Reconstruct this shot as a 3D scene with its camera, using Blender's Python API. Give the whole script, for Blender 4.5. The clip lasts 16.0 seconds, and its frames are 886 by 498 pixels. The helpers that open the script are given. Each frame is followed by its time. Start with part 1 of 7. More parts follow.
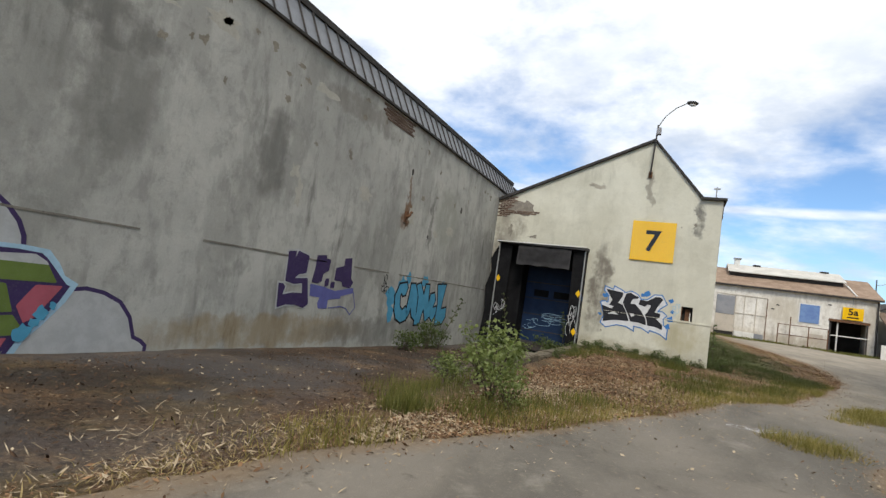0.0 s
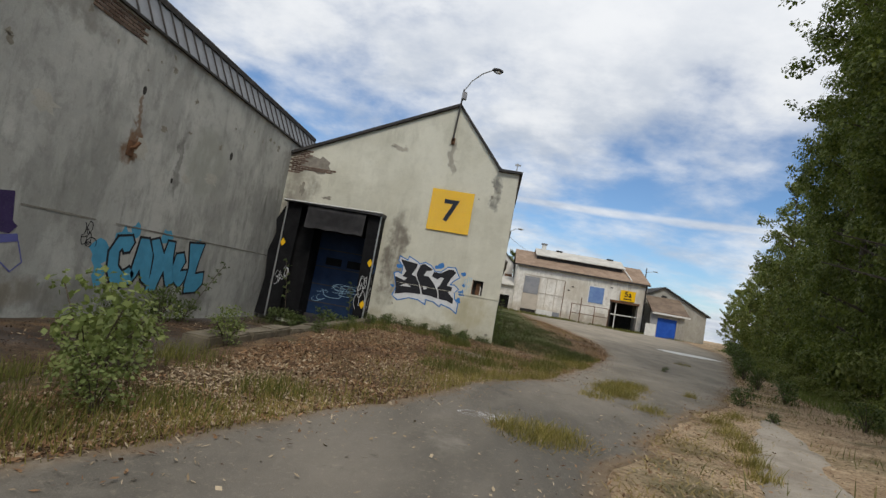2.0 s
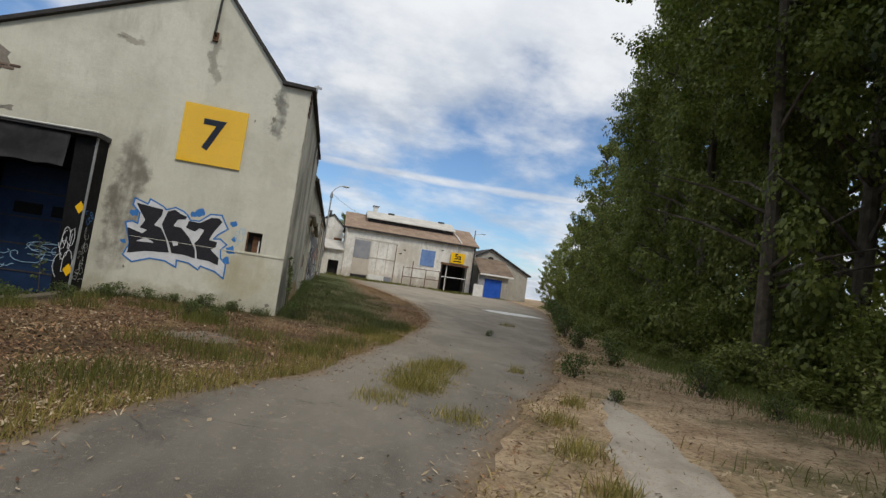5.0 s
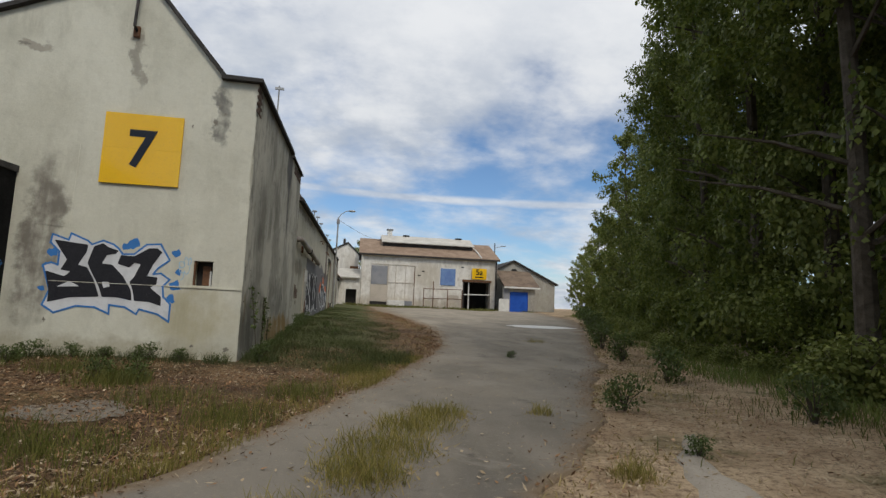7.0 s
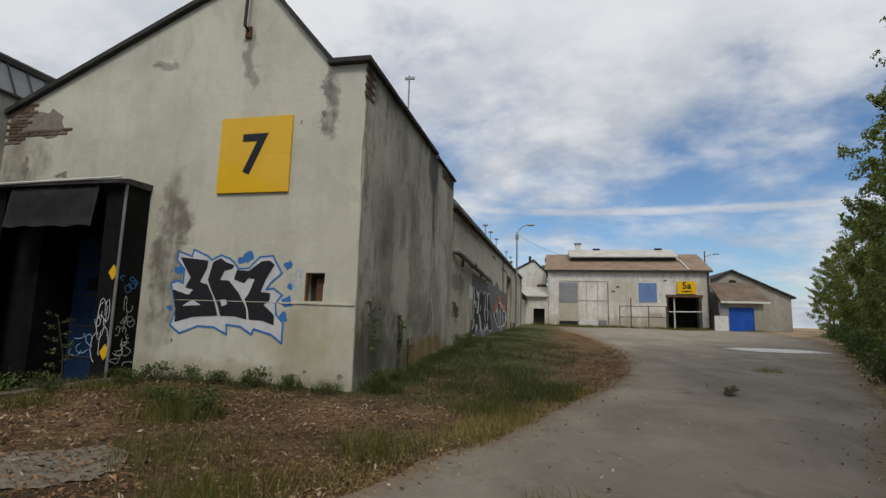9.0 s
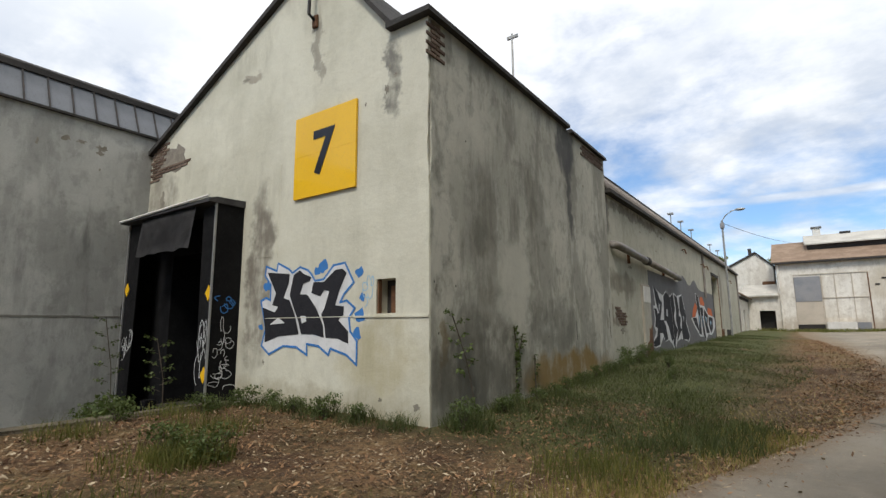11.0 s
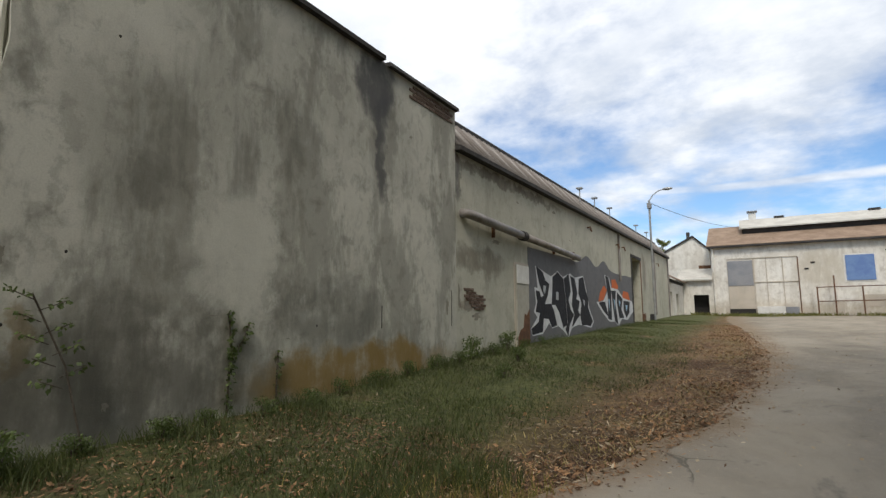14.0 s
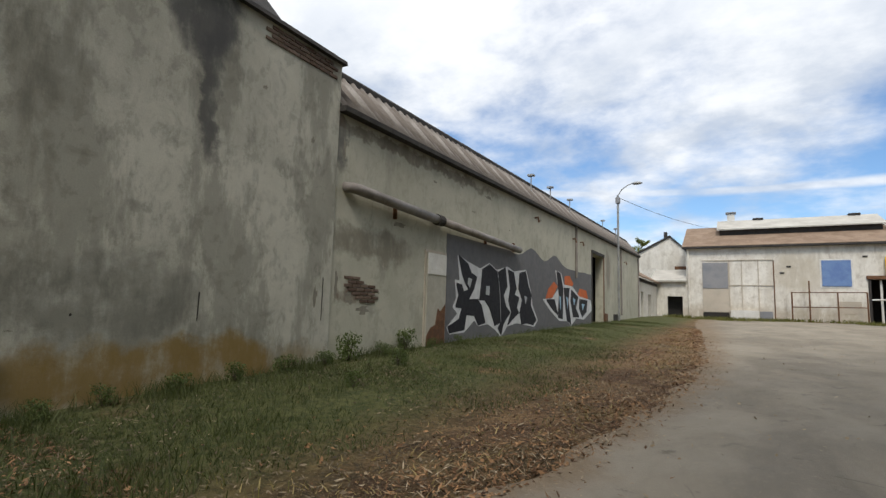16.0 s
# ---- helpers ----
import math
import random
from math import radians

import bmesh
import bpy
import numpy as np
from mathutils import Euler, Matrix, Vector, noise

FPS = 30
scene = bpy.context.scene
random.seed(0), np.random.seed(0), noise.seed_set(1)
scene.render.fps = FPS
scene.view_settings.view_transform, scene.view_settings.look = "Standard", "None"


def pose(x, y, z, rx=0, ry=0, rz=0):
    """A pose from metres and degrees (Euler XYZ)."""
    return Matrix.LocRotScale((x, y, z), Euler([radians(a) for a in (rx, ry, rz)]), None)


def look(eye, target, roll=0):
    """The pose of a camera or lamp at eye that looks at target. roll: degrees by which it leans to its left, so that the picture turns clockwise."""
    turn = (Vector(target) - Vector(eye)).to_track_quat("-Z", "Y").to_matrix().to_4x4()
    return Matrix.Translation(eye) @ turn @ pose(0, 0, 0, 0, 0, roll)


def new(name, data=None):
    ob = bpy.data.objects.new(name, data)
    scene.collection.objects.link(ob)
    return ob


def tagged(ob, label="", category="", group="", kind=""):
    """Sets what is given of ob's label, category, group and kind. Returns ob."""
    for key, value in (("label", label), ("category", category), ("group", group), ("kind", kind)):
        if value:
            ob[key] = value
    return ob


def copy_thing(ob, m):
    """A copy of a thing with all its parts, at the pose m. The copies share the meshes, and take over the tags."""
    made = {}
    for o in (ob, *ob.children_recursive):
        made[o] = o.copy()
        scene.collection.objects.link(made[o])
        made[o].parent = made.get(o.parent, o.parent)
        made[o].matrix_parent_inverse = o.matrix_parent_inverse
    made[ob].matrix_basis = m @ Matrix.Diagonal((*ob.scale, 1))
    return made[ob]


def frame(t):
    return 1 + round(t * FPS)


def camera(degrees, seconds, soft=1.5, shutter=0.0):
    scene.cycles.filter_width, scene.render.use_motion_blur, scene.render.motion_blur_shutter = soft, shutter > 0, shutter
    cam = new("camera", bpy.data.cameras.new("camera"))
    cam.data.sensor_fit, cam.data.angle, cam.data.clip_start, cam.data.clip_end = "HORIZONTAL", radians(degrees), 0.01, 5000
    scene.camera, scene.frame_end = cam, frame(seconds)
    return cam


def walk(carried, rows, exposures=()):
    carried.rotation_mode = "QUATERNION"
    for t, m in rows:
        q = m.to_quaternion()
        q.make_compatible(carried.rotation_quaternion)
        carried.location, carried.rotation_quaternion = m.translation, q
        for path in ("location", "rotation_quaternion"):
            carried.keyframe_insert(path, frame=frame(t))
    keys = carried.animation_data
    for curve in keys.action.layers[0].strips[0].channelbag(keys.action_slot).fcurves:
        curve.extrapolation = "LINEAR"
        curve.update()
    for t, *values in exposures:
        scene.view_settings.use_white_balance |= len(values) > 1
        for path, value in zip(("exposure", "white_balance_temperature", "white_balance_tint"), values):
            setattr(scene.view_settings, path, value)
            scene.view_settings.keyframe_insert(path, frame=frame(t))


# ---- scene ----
cam = camera(82.5, 16.0, 1.4)
ROWS = [
    (0, -0.068, -0.352, 1.347, 94.51, -8.43, 24.30),
    (0.5, 0.171, 0.231, 1.348, 95.63, -8.43, 21.50),
    (1, 0.408, 0.820, 1.351, 93.84, -10.11, 16.33),
    (1.5, 0.641, 1.404, 1.318, 96.00, -8.10, 10.42),
    (2, 0.899, 1.963, 1.328, 95.06, -10.17, 5.56),
    (2.5, 1.153, 2.552, 1.299, 93.94, -7.88, -4.08),
    (3, 1.362, 3.207, 1.308, 96.36, -10.59, -5.85),
    (3.5, 1.489, 3.831, 1.283, 94.73, -8.48, -9.50),
    (4, 1.715, 4.444, 1.295, 93.93, -10.87, -11.41),
    (6.5, 2.969, 7.258, 1.320, 95.42, -1.41, -12.92),
    (7, 3.281, 7.846, 1.306, 96.24, -2.33, -9.43),
    (7.5, 3.534, 8.455, 1.277, 97.02, -1.53, -8.10),
    (8, 3.797, 9.076, 1.285, 96.86, -1.29, -3.96),
    (8.5, 3.988, 9.730, 1.266, 96.21, -2.75, 3.31),
    (9, 4.181, 10.395, 1.248, 97.82, -1.55, 12.52),
    (9.5, 4.359, 11.009, 1.245, 96.93, -3.53, 21.50),
    (10, 4.513, 11.630, 1.246, 97.69, -1.53, 26.52),
    (12.5, 5.498, 14.648, 1.284, 98.07, -1.20, 42.66),
    (13, 5.727, 15.249, 1.265, 98.47, -0.04, 36.12),
    (13.5, 5.973, 15.868, 1.288, 96.87, -1.06, 33.20),
    (14, 6.155, 16.481, 1.287, 97.02, 0.30, 31.33),
    (14.5, 6.386, 17.077, 1.277, 96.43, -0.66, 34.83),
    (15, 6.595, 17.675, 1.273, 95.38, -1.28, 35.87),
    (15.5, 6.809, 18.255, 1.285, 98.13, -1.32, 34.78),
    (16, 6.987, 18.908, 1.309, 96.30, -1.64, 30.08),
]
walk(cam, [(t, pose(x, y, z, rx, ry, rz)) for t, x, y, z, rx, ry, rz in ROWS],
     [(0.0, 0.45), (0.5, 0.28), (1.0, 0.06), (2.0, -0.02), (3.0, 0.0), (4.0, 0.0), (6.5, -0.14), (8.0, -0.2), (9.0, -0.28), (9.5, -0.16), (10.0, 0.04), (12.5, 0.46), (13.0, 0.4), (13.5, 0.27), (14.0, 0.29), (15.0, 0.3), (16.0, 0.25)])

# ---- world and light ----
SUN_DIR = Vector((0.24, -0.75, 0.95)).normalized()   # towards the veiled sun
world = bpy.data.worlds.new("sky")
scene.world = world
world.use_nodes = True
wt = world.node_tree
wt.nodes.clear()


class Nodes:
    """Short calls for building a node tree."""

    def __init__(self, tree):
        self.t = tree

    def add(self, kind, **sockets):
        node = self.t.nodes.new(kind)
        for key, val in sockets.items():
            self.put(node, key.replace("_", " "), val)
        return node

    def put(self, node, key, val):
        sock = node.inputs[int(key)] if key.isdigit() else node.inputs[key]
        if isinstance(val, bpy.types.NodeSocket):
            self.t.links.new(val, sock)
        else:
            sock.default_value = val

    def math(self, op, a, b=0.5, clamp=False):
        node = self.t.nodes.new("ShaderNodeMath")
        node.operation, node.use_clamp = op, clamp
        self.put(node, "0", a)
        self.put(node, "1", b)
        return node.outputs[0]

    def noise(self, vec, scale, detail=4.0, rough=0.55, warp=0.0):
        node = self.add("ShaderNodeTexNoise", Vector=vec, Scale=scale, Detail=detail, Roughness=rough, Distortion=warp)
        return node.outputs["Fac"]

    def ramp(self, fac, lo, hi, a=0.0, b=1.0):
        node = self.t.nodes.new("ShaderNodeMapRange")
        node.interpolation_type = "SMOOTHSTEP"
        for key, val in (("Value", fac), ("From Min", lo), ("From Max", hi), ("To Min", a), ("To Max", b)):
            self.put(node, key, val)
        return node.outputs[0]

    def mix(self, fac, a, b, blend="MIX"):
        node = self.t.nodes.new("ShaderNodeMix")
        node.data_type, node.blend_type = "RGBA", blend
        self.put(node, "0", fac)
        self.put(node, "6", a if isinstance(a, bpy.types.NodeSocket) else (*a, 1))
        self.put(node, "7", b if isinstance(b, bpy.types.NodeSocket) else (*b, 1))
        return node.outputs[2]

    def scaled(self, vec, x, y, z):
        node = self.t.nodes.new("ShaderNodeMapping")
        self.put(node, "Vector", vec)
        node.inputs["Scale"].default_value = (x, y, z)
        return node.outputs[0]

    def split(self, vec):
        node = self.add("ShaderNodeSeparateXYZ", Vector=vec)
        return node.outputs


w = Nodes(wt)
ray_dir = w.add("ShaderNodeTexCoord").outputs["Generated"]
dx, dy, dz = w.split(ray_dir)
sky = wt.nodes.new("ShaderNodeTexSky")
sky.sky_type, sky.sun_disc = "NISHITA", False
sky.sun_elevation = math.asin(SUN_DIR.z)
sky.sun_rotation = math.atan2(SUN_DIR.x, SUN_DIR.y)
sky.air_density, sky.dust_density, sky.ozone_density = 1.0, 0.6, 2.0
lift = w.math("ADD", w.math("MAXIMUM", dz, 0.0), 0.26)
flat = wt.nodes.new("ShaderNodeCombineXYZ")
w.put(flat, "X", w.math("DIVIDE", dx, lift))
w.put(flat, "Y", w.math("DIVIDE", dy, lift))
plane = flat.outputs[0]
big = w.noise(w.scaled(plane, 0.95, 1.0, 1), 1.0, 7.0, 0.55, 0.2)
fine = w.noise(w.scaled(plane, 2.3, 2.5, 1), 1.6, 8.0, 0.6, 0.1)
cover = w.math("ADD", w.math("MULTIPLY", big, 0.72), w.math("MULTIPLY", fine, 0.28))
cover = w.math("ADD", cover, w.ramp(dz, 0.22, 0.62, 0.0, 0.13))
cloud = w.ramp(cover, 0.41, 0.60)
# a long thin trail of cloud low in the sky
trail = w.math("ABSOLUTE", w.math("ADD", w.math("SUBTRACT", dz, 0.209), w.math("MULTIPLY", dx, 0.03)))
trail = w.math("MULTIPLY", w.ramp(trail, 0.002, 0.012, 1.0, 0.0), w.ramp(w.noise(plane, 1.4, 5.0), 0.25, 0.5))
cloud = w.math("MAXIMUM", cloud, w.math("MULTIPLY", trail, 0.85))
shade = w.ramp(w.noise(w.scaled(plane, 1.3, 1.5, 1), 1.7, 6.0, 0.6), 0.36, 0.62)
white = w.mix(shade, (0.60, 0.67, 0.78), (0.97, 1.0, 1.04))
white = w.mix(w.ramp(dz, 0.3, 0.7), white, (1.10, 1.12, 1.15))
blue = w.mix(1.0, w.mix(1.0, sky.outputs[0], (0.14, 0.14, 0.14), "MULTIPLY"), (0.78, 0.94, 1.08), "MULTIPLY")
bg = w.add("ShaderNodeBackground", Color=w.mix(cloud, blue, white), Strength=0.86)
wt.links.new(bg.outputs[0], wt.nodes.new("ShaderNodeOutputWorld").inputs[0])

sun = new("sun", bpy.data.lights.new("sun", "SUN"))
sun.data.energy, sun.data.angle, sun.data.color = 1.75, radians(14), (1.0, 0.94, 0.85)
sun.matrix_world = look(SUN_DIR * 60, (0, 0, 0))

# ---- materials ----


def material(name):
    m = bpy.data.materials.new(name)
    m.use_nodes = True
    m.node_tree.nodes.clear()
    return m, Nodes(m.node_tree)


def finish(m, g, color, rough=0.9, bump=None, height=0.01, metal=0.0, spec=0.3):
    bsdf = g.add("ShaderNodeBsdfPrincipled")
    g.put(bsdf, "Base Color", color if isinstance(color, bpy.types.NodeSocket) else (*color, 1))
    g.put(bsdf, "Roughness", rough)
    g.put(bsdf, "Metallic", metal)
    g.put(bsdf, "Specular IOR Level", spec)
    if bump is not None:
        b = g.add("ShaderNodeBump", Height=bump, Strength=1.0, Distance=height)
        g.put(bsdf, "Normal", b.outputs[0])
    out = g.t.nodes.new("ShaderNodeOutputMaterial")
    g.t.links.new(bsdf.outputs[0], out.inputs[0])
    return m


def coords(g):
    return g.add("ShaderNodeTexCoord").outputs["Object"]


def blob(g, xyz, centre, size, soft=0.6):
    """A rounded mask round a place: 1 inside, 0 outside."""
    total = None
    for sock, c, s in zip(xyz, centre, size):
        if s is None:
            continue
        d = g.math("DIVIDE", g.math("SUBTRACT", sock, c), s)
        d = g.math("MULTIPLY", d, d)
        total = d if total is None else g.math("ADD", total, d)
    return g.ramp(total, 1.0 - soft, 1.0 + soft, 1.0, 0.0)


def plaster(name, pale, mid, dark, streaks=0.5, blobs=(), mottle=0.4, bands=0.0):
    """Old rendered wall: clouded patches, rain streaks, fine pits. blobs: (centre, size, colour, amount) of single
    stains and darkened strips.
    """
    m, g = material(name)
    v = coords(g)
    wander = g.add("ShaderNodeTexNoise", Vector=v, Scale=1.7, Detail=6.0, Roughness=0.65)
    shift = g.t.nodes.new("ShaderNodeVectorMath")
    shift.operation = "MULTIPLY_ADD"
    g.put(shift, "0", wander.outputs["Color"])
    shift.inputs[1].default_value = (0.9, 0.9, 0.9)
    shift.inputs[2].default_value = (-0.45, -0.45, -0.45)
    bent = g.t.nodes.new("ShaderNodeVectorMath")
    g.put(bent, "0", v)
    g.put(bent, "1", shift.outputs[0])
    xyz = g.split(bent.outputs[0])
    col = g.mix(g.ramp(g.noise(v, 0.45, 6.0, 0.6, 0.4), 0.36, 0.66), pale, mid)
    col = g.mix(g.math("MULTIPLY", g.ramp(g.noise(v, 1.9, 7.0, 0.65, 0.6), 0.5, 0.76), mottle), col, dark)
    flaky = g.noise(g.scaled(v, 1.0, 1.0, 0.7), 4.2, 8.0, 0.68, 0.2)
    col = g.mix(g.math("MULTIPLY", g.ramp(flaky, 0.52, 0.62), mottle * 0.55), col, dark)
    col = g.mix(g.math("MULTIPLY", g.ramp(flaky, 0.45, 0.36), mottle * 0.6), col, pale)
    broad = g.noise(g.scaled(v, 1.15, 1.15, 0.42), 1.0, 9.0, 0.66, 0.1)
    col = g.mix(g.math("MULTIPLY", g.ramp(broad, 0.47, 0.57), bands), col, dark)
    col = g.mix(g.math("MULTIPLY", g.ramp(broad, 0.46, 0.34), bands * 0.7), col, pale)
    run = g.noise(g.scaled(v, 2.0, 2.0, 0.42), 1.0, 7.0, 0.66, 0.12)
    gate = g.ramp(g.noise(v, 0.33, 3.0), 0.42, 0.62)
    col = g.mix(g.math("MULTIPLY", g.math("MULTIPLY", g.ramp(run, 0.5, 0.68), gate), streaks), col, dark)
    light_run = g.noise(g.scaled(v, 2.3, 2.3, 0.5), 1.0, 7.0, 0.65, 0.1)
    col = g.mix(g.math("MULTIPLY", g.ramp(light_run, 0.58, 0.72), 0.35), col, pale)
    rough_edge = g.noise(v, 2.6, 6.0, 0.65)
    for centre, size, colour, amount in blobs:
        mask = blob(g, xyz, centre, size)
        ragged = g.math("ADD", g.math("MULTIPLY", rough_edge, 0.45), g.math("MULTIPLY", run, 0.55))
        mask = g.math("MULTIPLY", mask, g.ramp(ragged, 0.30, 0.54))
        col = g.mix(g.math("MULTIPLY", mask, amount), col, colour)
    spots = g.ramp(g.noise(v, 9.0, 5.0, 0.6), 0.66, 0.74)
    col = g.mix(g.math("MULTIPLY", spots, 0.22), col, dark)
    grain = g.noise(v, 60.0, 5.0, 0.7)
    col = g.mix(g.ramp(grain, 0.35, 0.7, 0.0, 0.16), col, dark)
    relief = g.math("ADD", g.math("MULTIPLY", g.noise(v, 3.0, 6.0, 0.6), 1.5), g.math("MULTIPLY", grain, 0.25))
    return finish(m, g, col, 0.92, relief, 0.009)


def speckled(name, a, b, c, scale=3.0, rough=0.9, height=0.006, metal=0.0, spec=0.3, fine=40.0):
    """A surface of three tones at two scales, with fine relief."""
    m, g = material(name)
    v = coords(g)
    col = g.mix(g.ramp(g.noise(v, scale, 6.0, 0.62, 0.3), 0.36, 0.64), a, b)
    col = g.mix(g.ramp(g.noise(v, fine, 4.0, 0.7), 0.52, 0.72, 0.0, 0.7), col, c)
    r = g.ramp(g.noise(v, scale * 2.3, 4.0), 0.3, 0.7, rough - 0.08, min(1.0, rough + 0.06))
    return finish(m, g, col, r, g.noise(v, fine, 5.0, 0.7), height, metal, spec)


def per_piece(name, a, b, rough=0.85, height=0.004, island=True, translucent=0.0, fine=30.0):
    """Tone picked per loose piece (or per object)."""
    m, g = material(name)
    v = coords(g)
    pick = g.t.nodes.new("ShaderNodeNewGeometry").outputs["Random Per Island"] if island else g.t.nodes.new("ShaderNodeObjectInfo").outputs["Random"]
    col = g.mix(pick, a, b)
    col = g.mix(g.ramp(g.noise(v, 1.3, 4.0), 0.35, 0.65, 0.0, 0.45), col, tuple(0.55 * q for q in a))
    if not translucent:
        return finish(m, g, col, rough, g.noise(v, fine, 4.0), height)
    bsdf = g.add("ShaderNodeBsdfPrincipled", Roughness=rough)
    g.put(bsdf, "Base Color", col)
    g.put(bsdf, "Specular IOR Level", 0.25)
    back = g.add("ShaderNodeBsdfTranslucent", Color=g.mix(0.5, col, (0.16, 0.24, 0.03)))
    mixer = g.add("ShaderNodeMixShader", Fac=translucent)
    g.t.links.new(bsdf.outputs[0], mixer.inputs[1])
    g.t.links.new(back.outputs[0], mixer.inputs[2])
    g.t.links.new(mixer.outputs[0], g.t.nodes.new("ShaderNodeOutputMaterial").inputs[0])
    return m


GREY_P, GREY_M, GREY_D = (0.50, 0.505, 0.47), (0.375, 0.38, 0.355), (0.15, 0.15, 0.14)
RUST, OCHRE, SOOT = (0.17, 0.085, 0.035), (0.23, 0.145, 0.032), (0.075, 0.075, 0.078)
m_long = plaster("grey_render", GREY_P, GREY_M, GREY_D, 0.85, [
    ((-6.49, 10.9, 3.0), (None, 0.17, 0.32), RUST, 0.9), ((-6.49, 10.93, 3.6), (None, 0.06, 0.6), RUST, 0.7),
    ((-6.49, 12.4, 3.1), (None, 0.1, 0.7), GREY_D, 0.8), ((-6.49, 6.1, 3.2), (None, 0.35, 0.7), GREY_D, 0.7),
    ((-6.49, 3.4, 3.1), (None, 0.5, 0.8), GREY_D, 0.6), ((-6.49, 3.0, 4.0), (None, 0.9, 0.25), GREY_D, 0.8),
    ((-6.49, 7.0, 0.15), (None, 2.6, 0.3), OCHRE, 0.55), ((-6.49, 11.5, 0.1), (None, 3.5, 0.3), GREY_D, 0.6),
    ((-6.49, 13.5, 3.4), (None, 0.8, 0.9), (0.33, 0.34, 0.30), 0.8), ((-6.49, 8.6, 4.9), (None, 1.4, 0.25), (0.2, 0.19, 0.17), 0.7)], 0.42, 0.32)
m_gable = plaster("pale_render", (0.66, 0.645, 0.54), (0.555, 0.54, 0.44), (0.25, 0.235, 0.18), 0.45, [
    ((-2.45, 17.9, 2.2), (0.30, None, 1.5), (0.13, 0.11, 0.09), 0.85), ((0.45, 17.9, 4.75), (0.16, None, 0.5), SOOT, 0.8),
    ((-1.15, 17.9, 5.7), (0.10, None, 0.55), (0.2, 0.18, 0.15), 0.7), ((-2.9, 17.9, 5.75), (0.3, None, 0.1), (0.3, 0.27, 0.22), 0.8),
    # the blob at x -6.3 holds both grime and the shade beside the dock
    ((-5.9, 17.9, 4.0), (0.6, None, 0.6), (0.2, 0.18, 0.15), 0.7), ((-6.3, 17.9, 1.6), (0.35, None, 2.2), (0.16, 0.14, 0.12), 0.85), ((-1.5, 17.9, 0.1), (3.0, None, 0.35), (0.30, 0.25, 0.15), 0.5),
    ((0.25, 17.9, 0.9), (0.7, None, 0.5), (0.42, 0.37, 0.22), 0.6)], 0.16, 0.10)
m_side = plaster("weathered_concrete_render", (0.56, 0.545, 0.465), (0.40, 0.39, 0.33), (0.145, 0.14, 0.115), 0.7, [
    ((1.1, 22.72, 5.05), (None, 0.48, 0.75), SOOT, 0.9), ((1.1, 22.86, 4.0), (None, 0.17, 0.9), SOOT, 0.8),
    ((1.1, 22.6, 0.42), (None, 2.3, 0.36), OCHRE, 0.9), ((1.1, 20.22, 2.0), (None, 0.46, 0.75), (0.58, 0.565, 0.48), 0.85), ((1.1, 20.95, 2.6), (None, 0.22, 1.5), (0.16, 0.15, 0.118), 0.45), ((1.1, 19.4, 2.4), (None, 0.3, 1.3), (0.16, 0.15, 0.118), 0.45),
    ((1.1, 18.2, 1.1), (None, 0.12, 0.25), OCHRE, 0.6), ((1.1, 19.2, 0.7), (None, 1.4, 0.7), (0.10, 0.095, 0.075), 0.75),
    ((1.1, 21.9, 1.25), (None, 1.0, 0.5), (0.12, 0.118, 0.10), 0.65), ((1.1, 19.0, 3.1), (None, 0.6, 0.9), (0.12, 0.115, 0.09), 0.25)], 0.6, 0.5)
m_low = plaster("low_wall_render", (0.52, 0.505, 0.415), (0.42, 0.41, 0.33), (0.18, 0.17, 0.135), 0.4, [
    ((1.05, 25.9, 1.45), (None, 0.4, 0.18), (0.12, 0.07, 0.045), 0.9), ((1.05, 25.35, 4.1), (None, 0.18, 0.5), SOOT, 0.8),
    ((1.05, 28.0, 4.45), (None, 4.0, 0.12), (0.11, 0.08, 0.06), 0.7), ((1.05, 46.5, 3.4), (None, 0.5, 1.0), (0.2, 0.17, 0.15), 0.7),
    ((1.05, 26.4, 2.4), (None, 1.3, 0.3), (0.14, 0.12, 0.09), 0.7)])
m_far = plaster("cream_wall_paint", (0.78, 0.755, 0.69), (0.68, 0.65, 0.58), (0.30, 0.25, 0.19), 0.5, [
    ((13.5, 66.7, 1.3), (3.5, None, 0.7), (0.42, 0.36, 0.26), 0.7), ((6.5, 66.7, 1.2), (4.0, None, 0.9), (0.40, 0.33, 0.24), 0.6), ((11.0, 66.7, 4.6), (1.6, None, 1.6), (0.5, 0.45, 0.36), 0.7), ((18.9, 66.7, 4.5), (0.6, None, 2.2), (0.40, 0.34, 0.26), 0.6)], 0.4, 0.2)
m_brick = per_piece("old_brick", (0.11, 0.07, 0.052), (0.25, 0.185, 0.145), 0.9, 0.006, island=False)
m_mortar = speckled("old_mortar", (0.20, 0.18, 0.15), (0.28, 0.25, 0.21), (0.12, 0.11, 0.09), 6.0)
m_dark = speckled("dark_bitumen", (0.035, 0.033, 0.032), (0.055, 0.05, 0.047), (0.10, 0.10, 0.09), 2.0)
m_zinc = speckled("grey_zinc", (0.13, 0.14, 0.155), (0.19, 0.20, 0.215), (0.09, 0.09, 0.09), 1.1, 0.55, 0.002, 0.35)
m_corrugated = speckled("weathered_fibre_cement", (0.17, 0.145, 0.125), (0.33, 0.305, 0.28), (0.09, 0.08, 0.07), 0.9)
m_roof_far = speckled("brown_fibre_cement", (0.21, 0.145, 0.10), (0.29, 0.21, 0.15), (0.13, 0.09, 0.065), 0.9)
m_roof_pale = speckled("pale_fibre_cement", (0.42, 0.40, 0.36), (0.52, 0.50, 0.45), (0.28, 0.26, 0.22), 0.8)
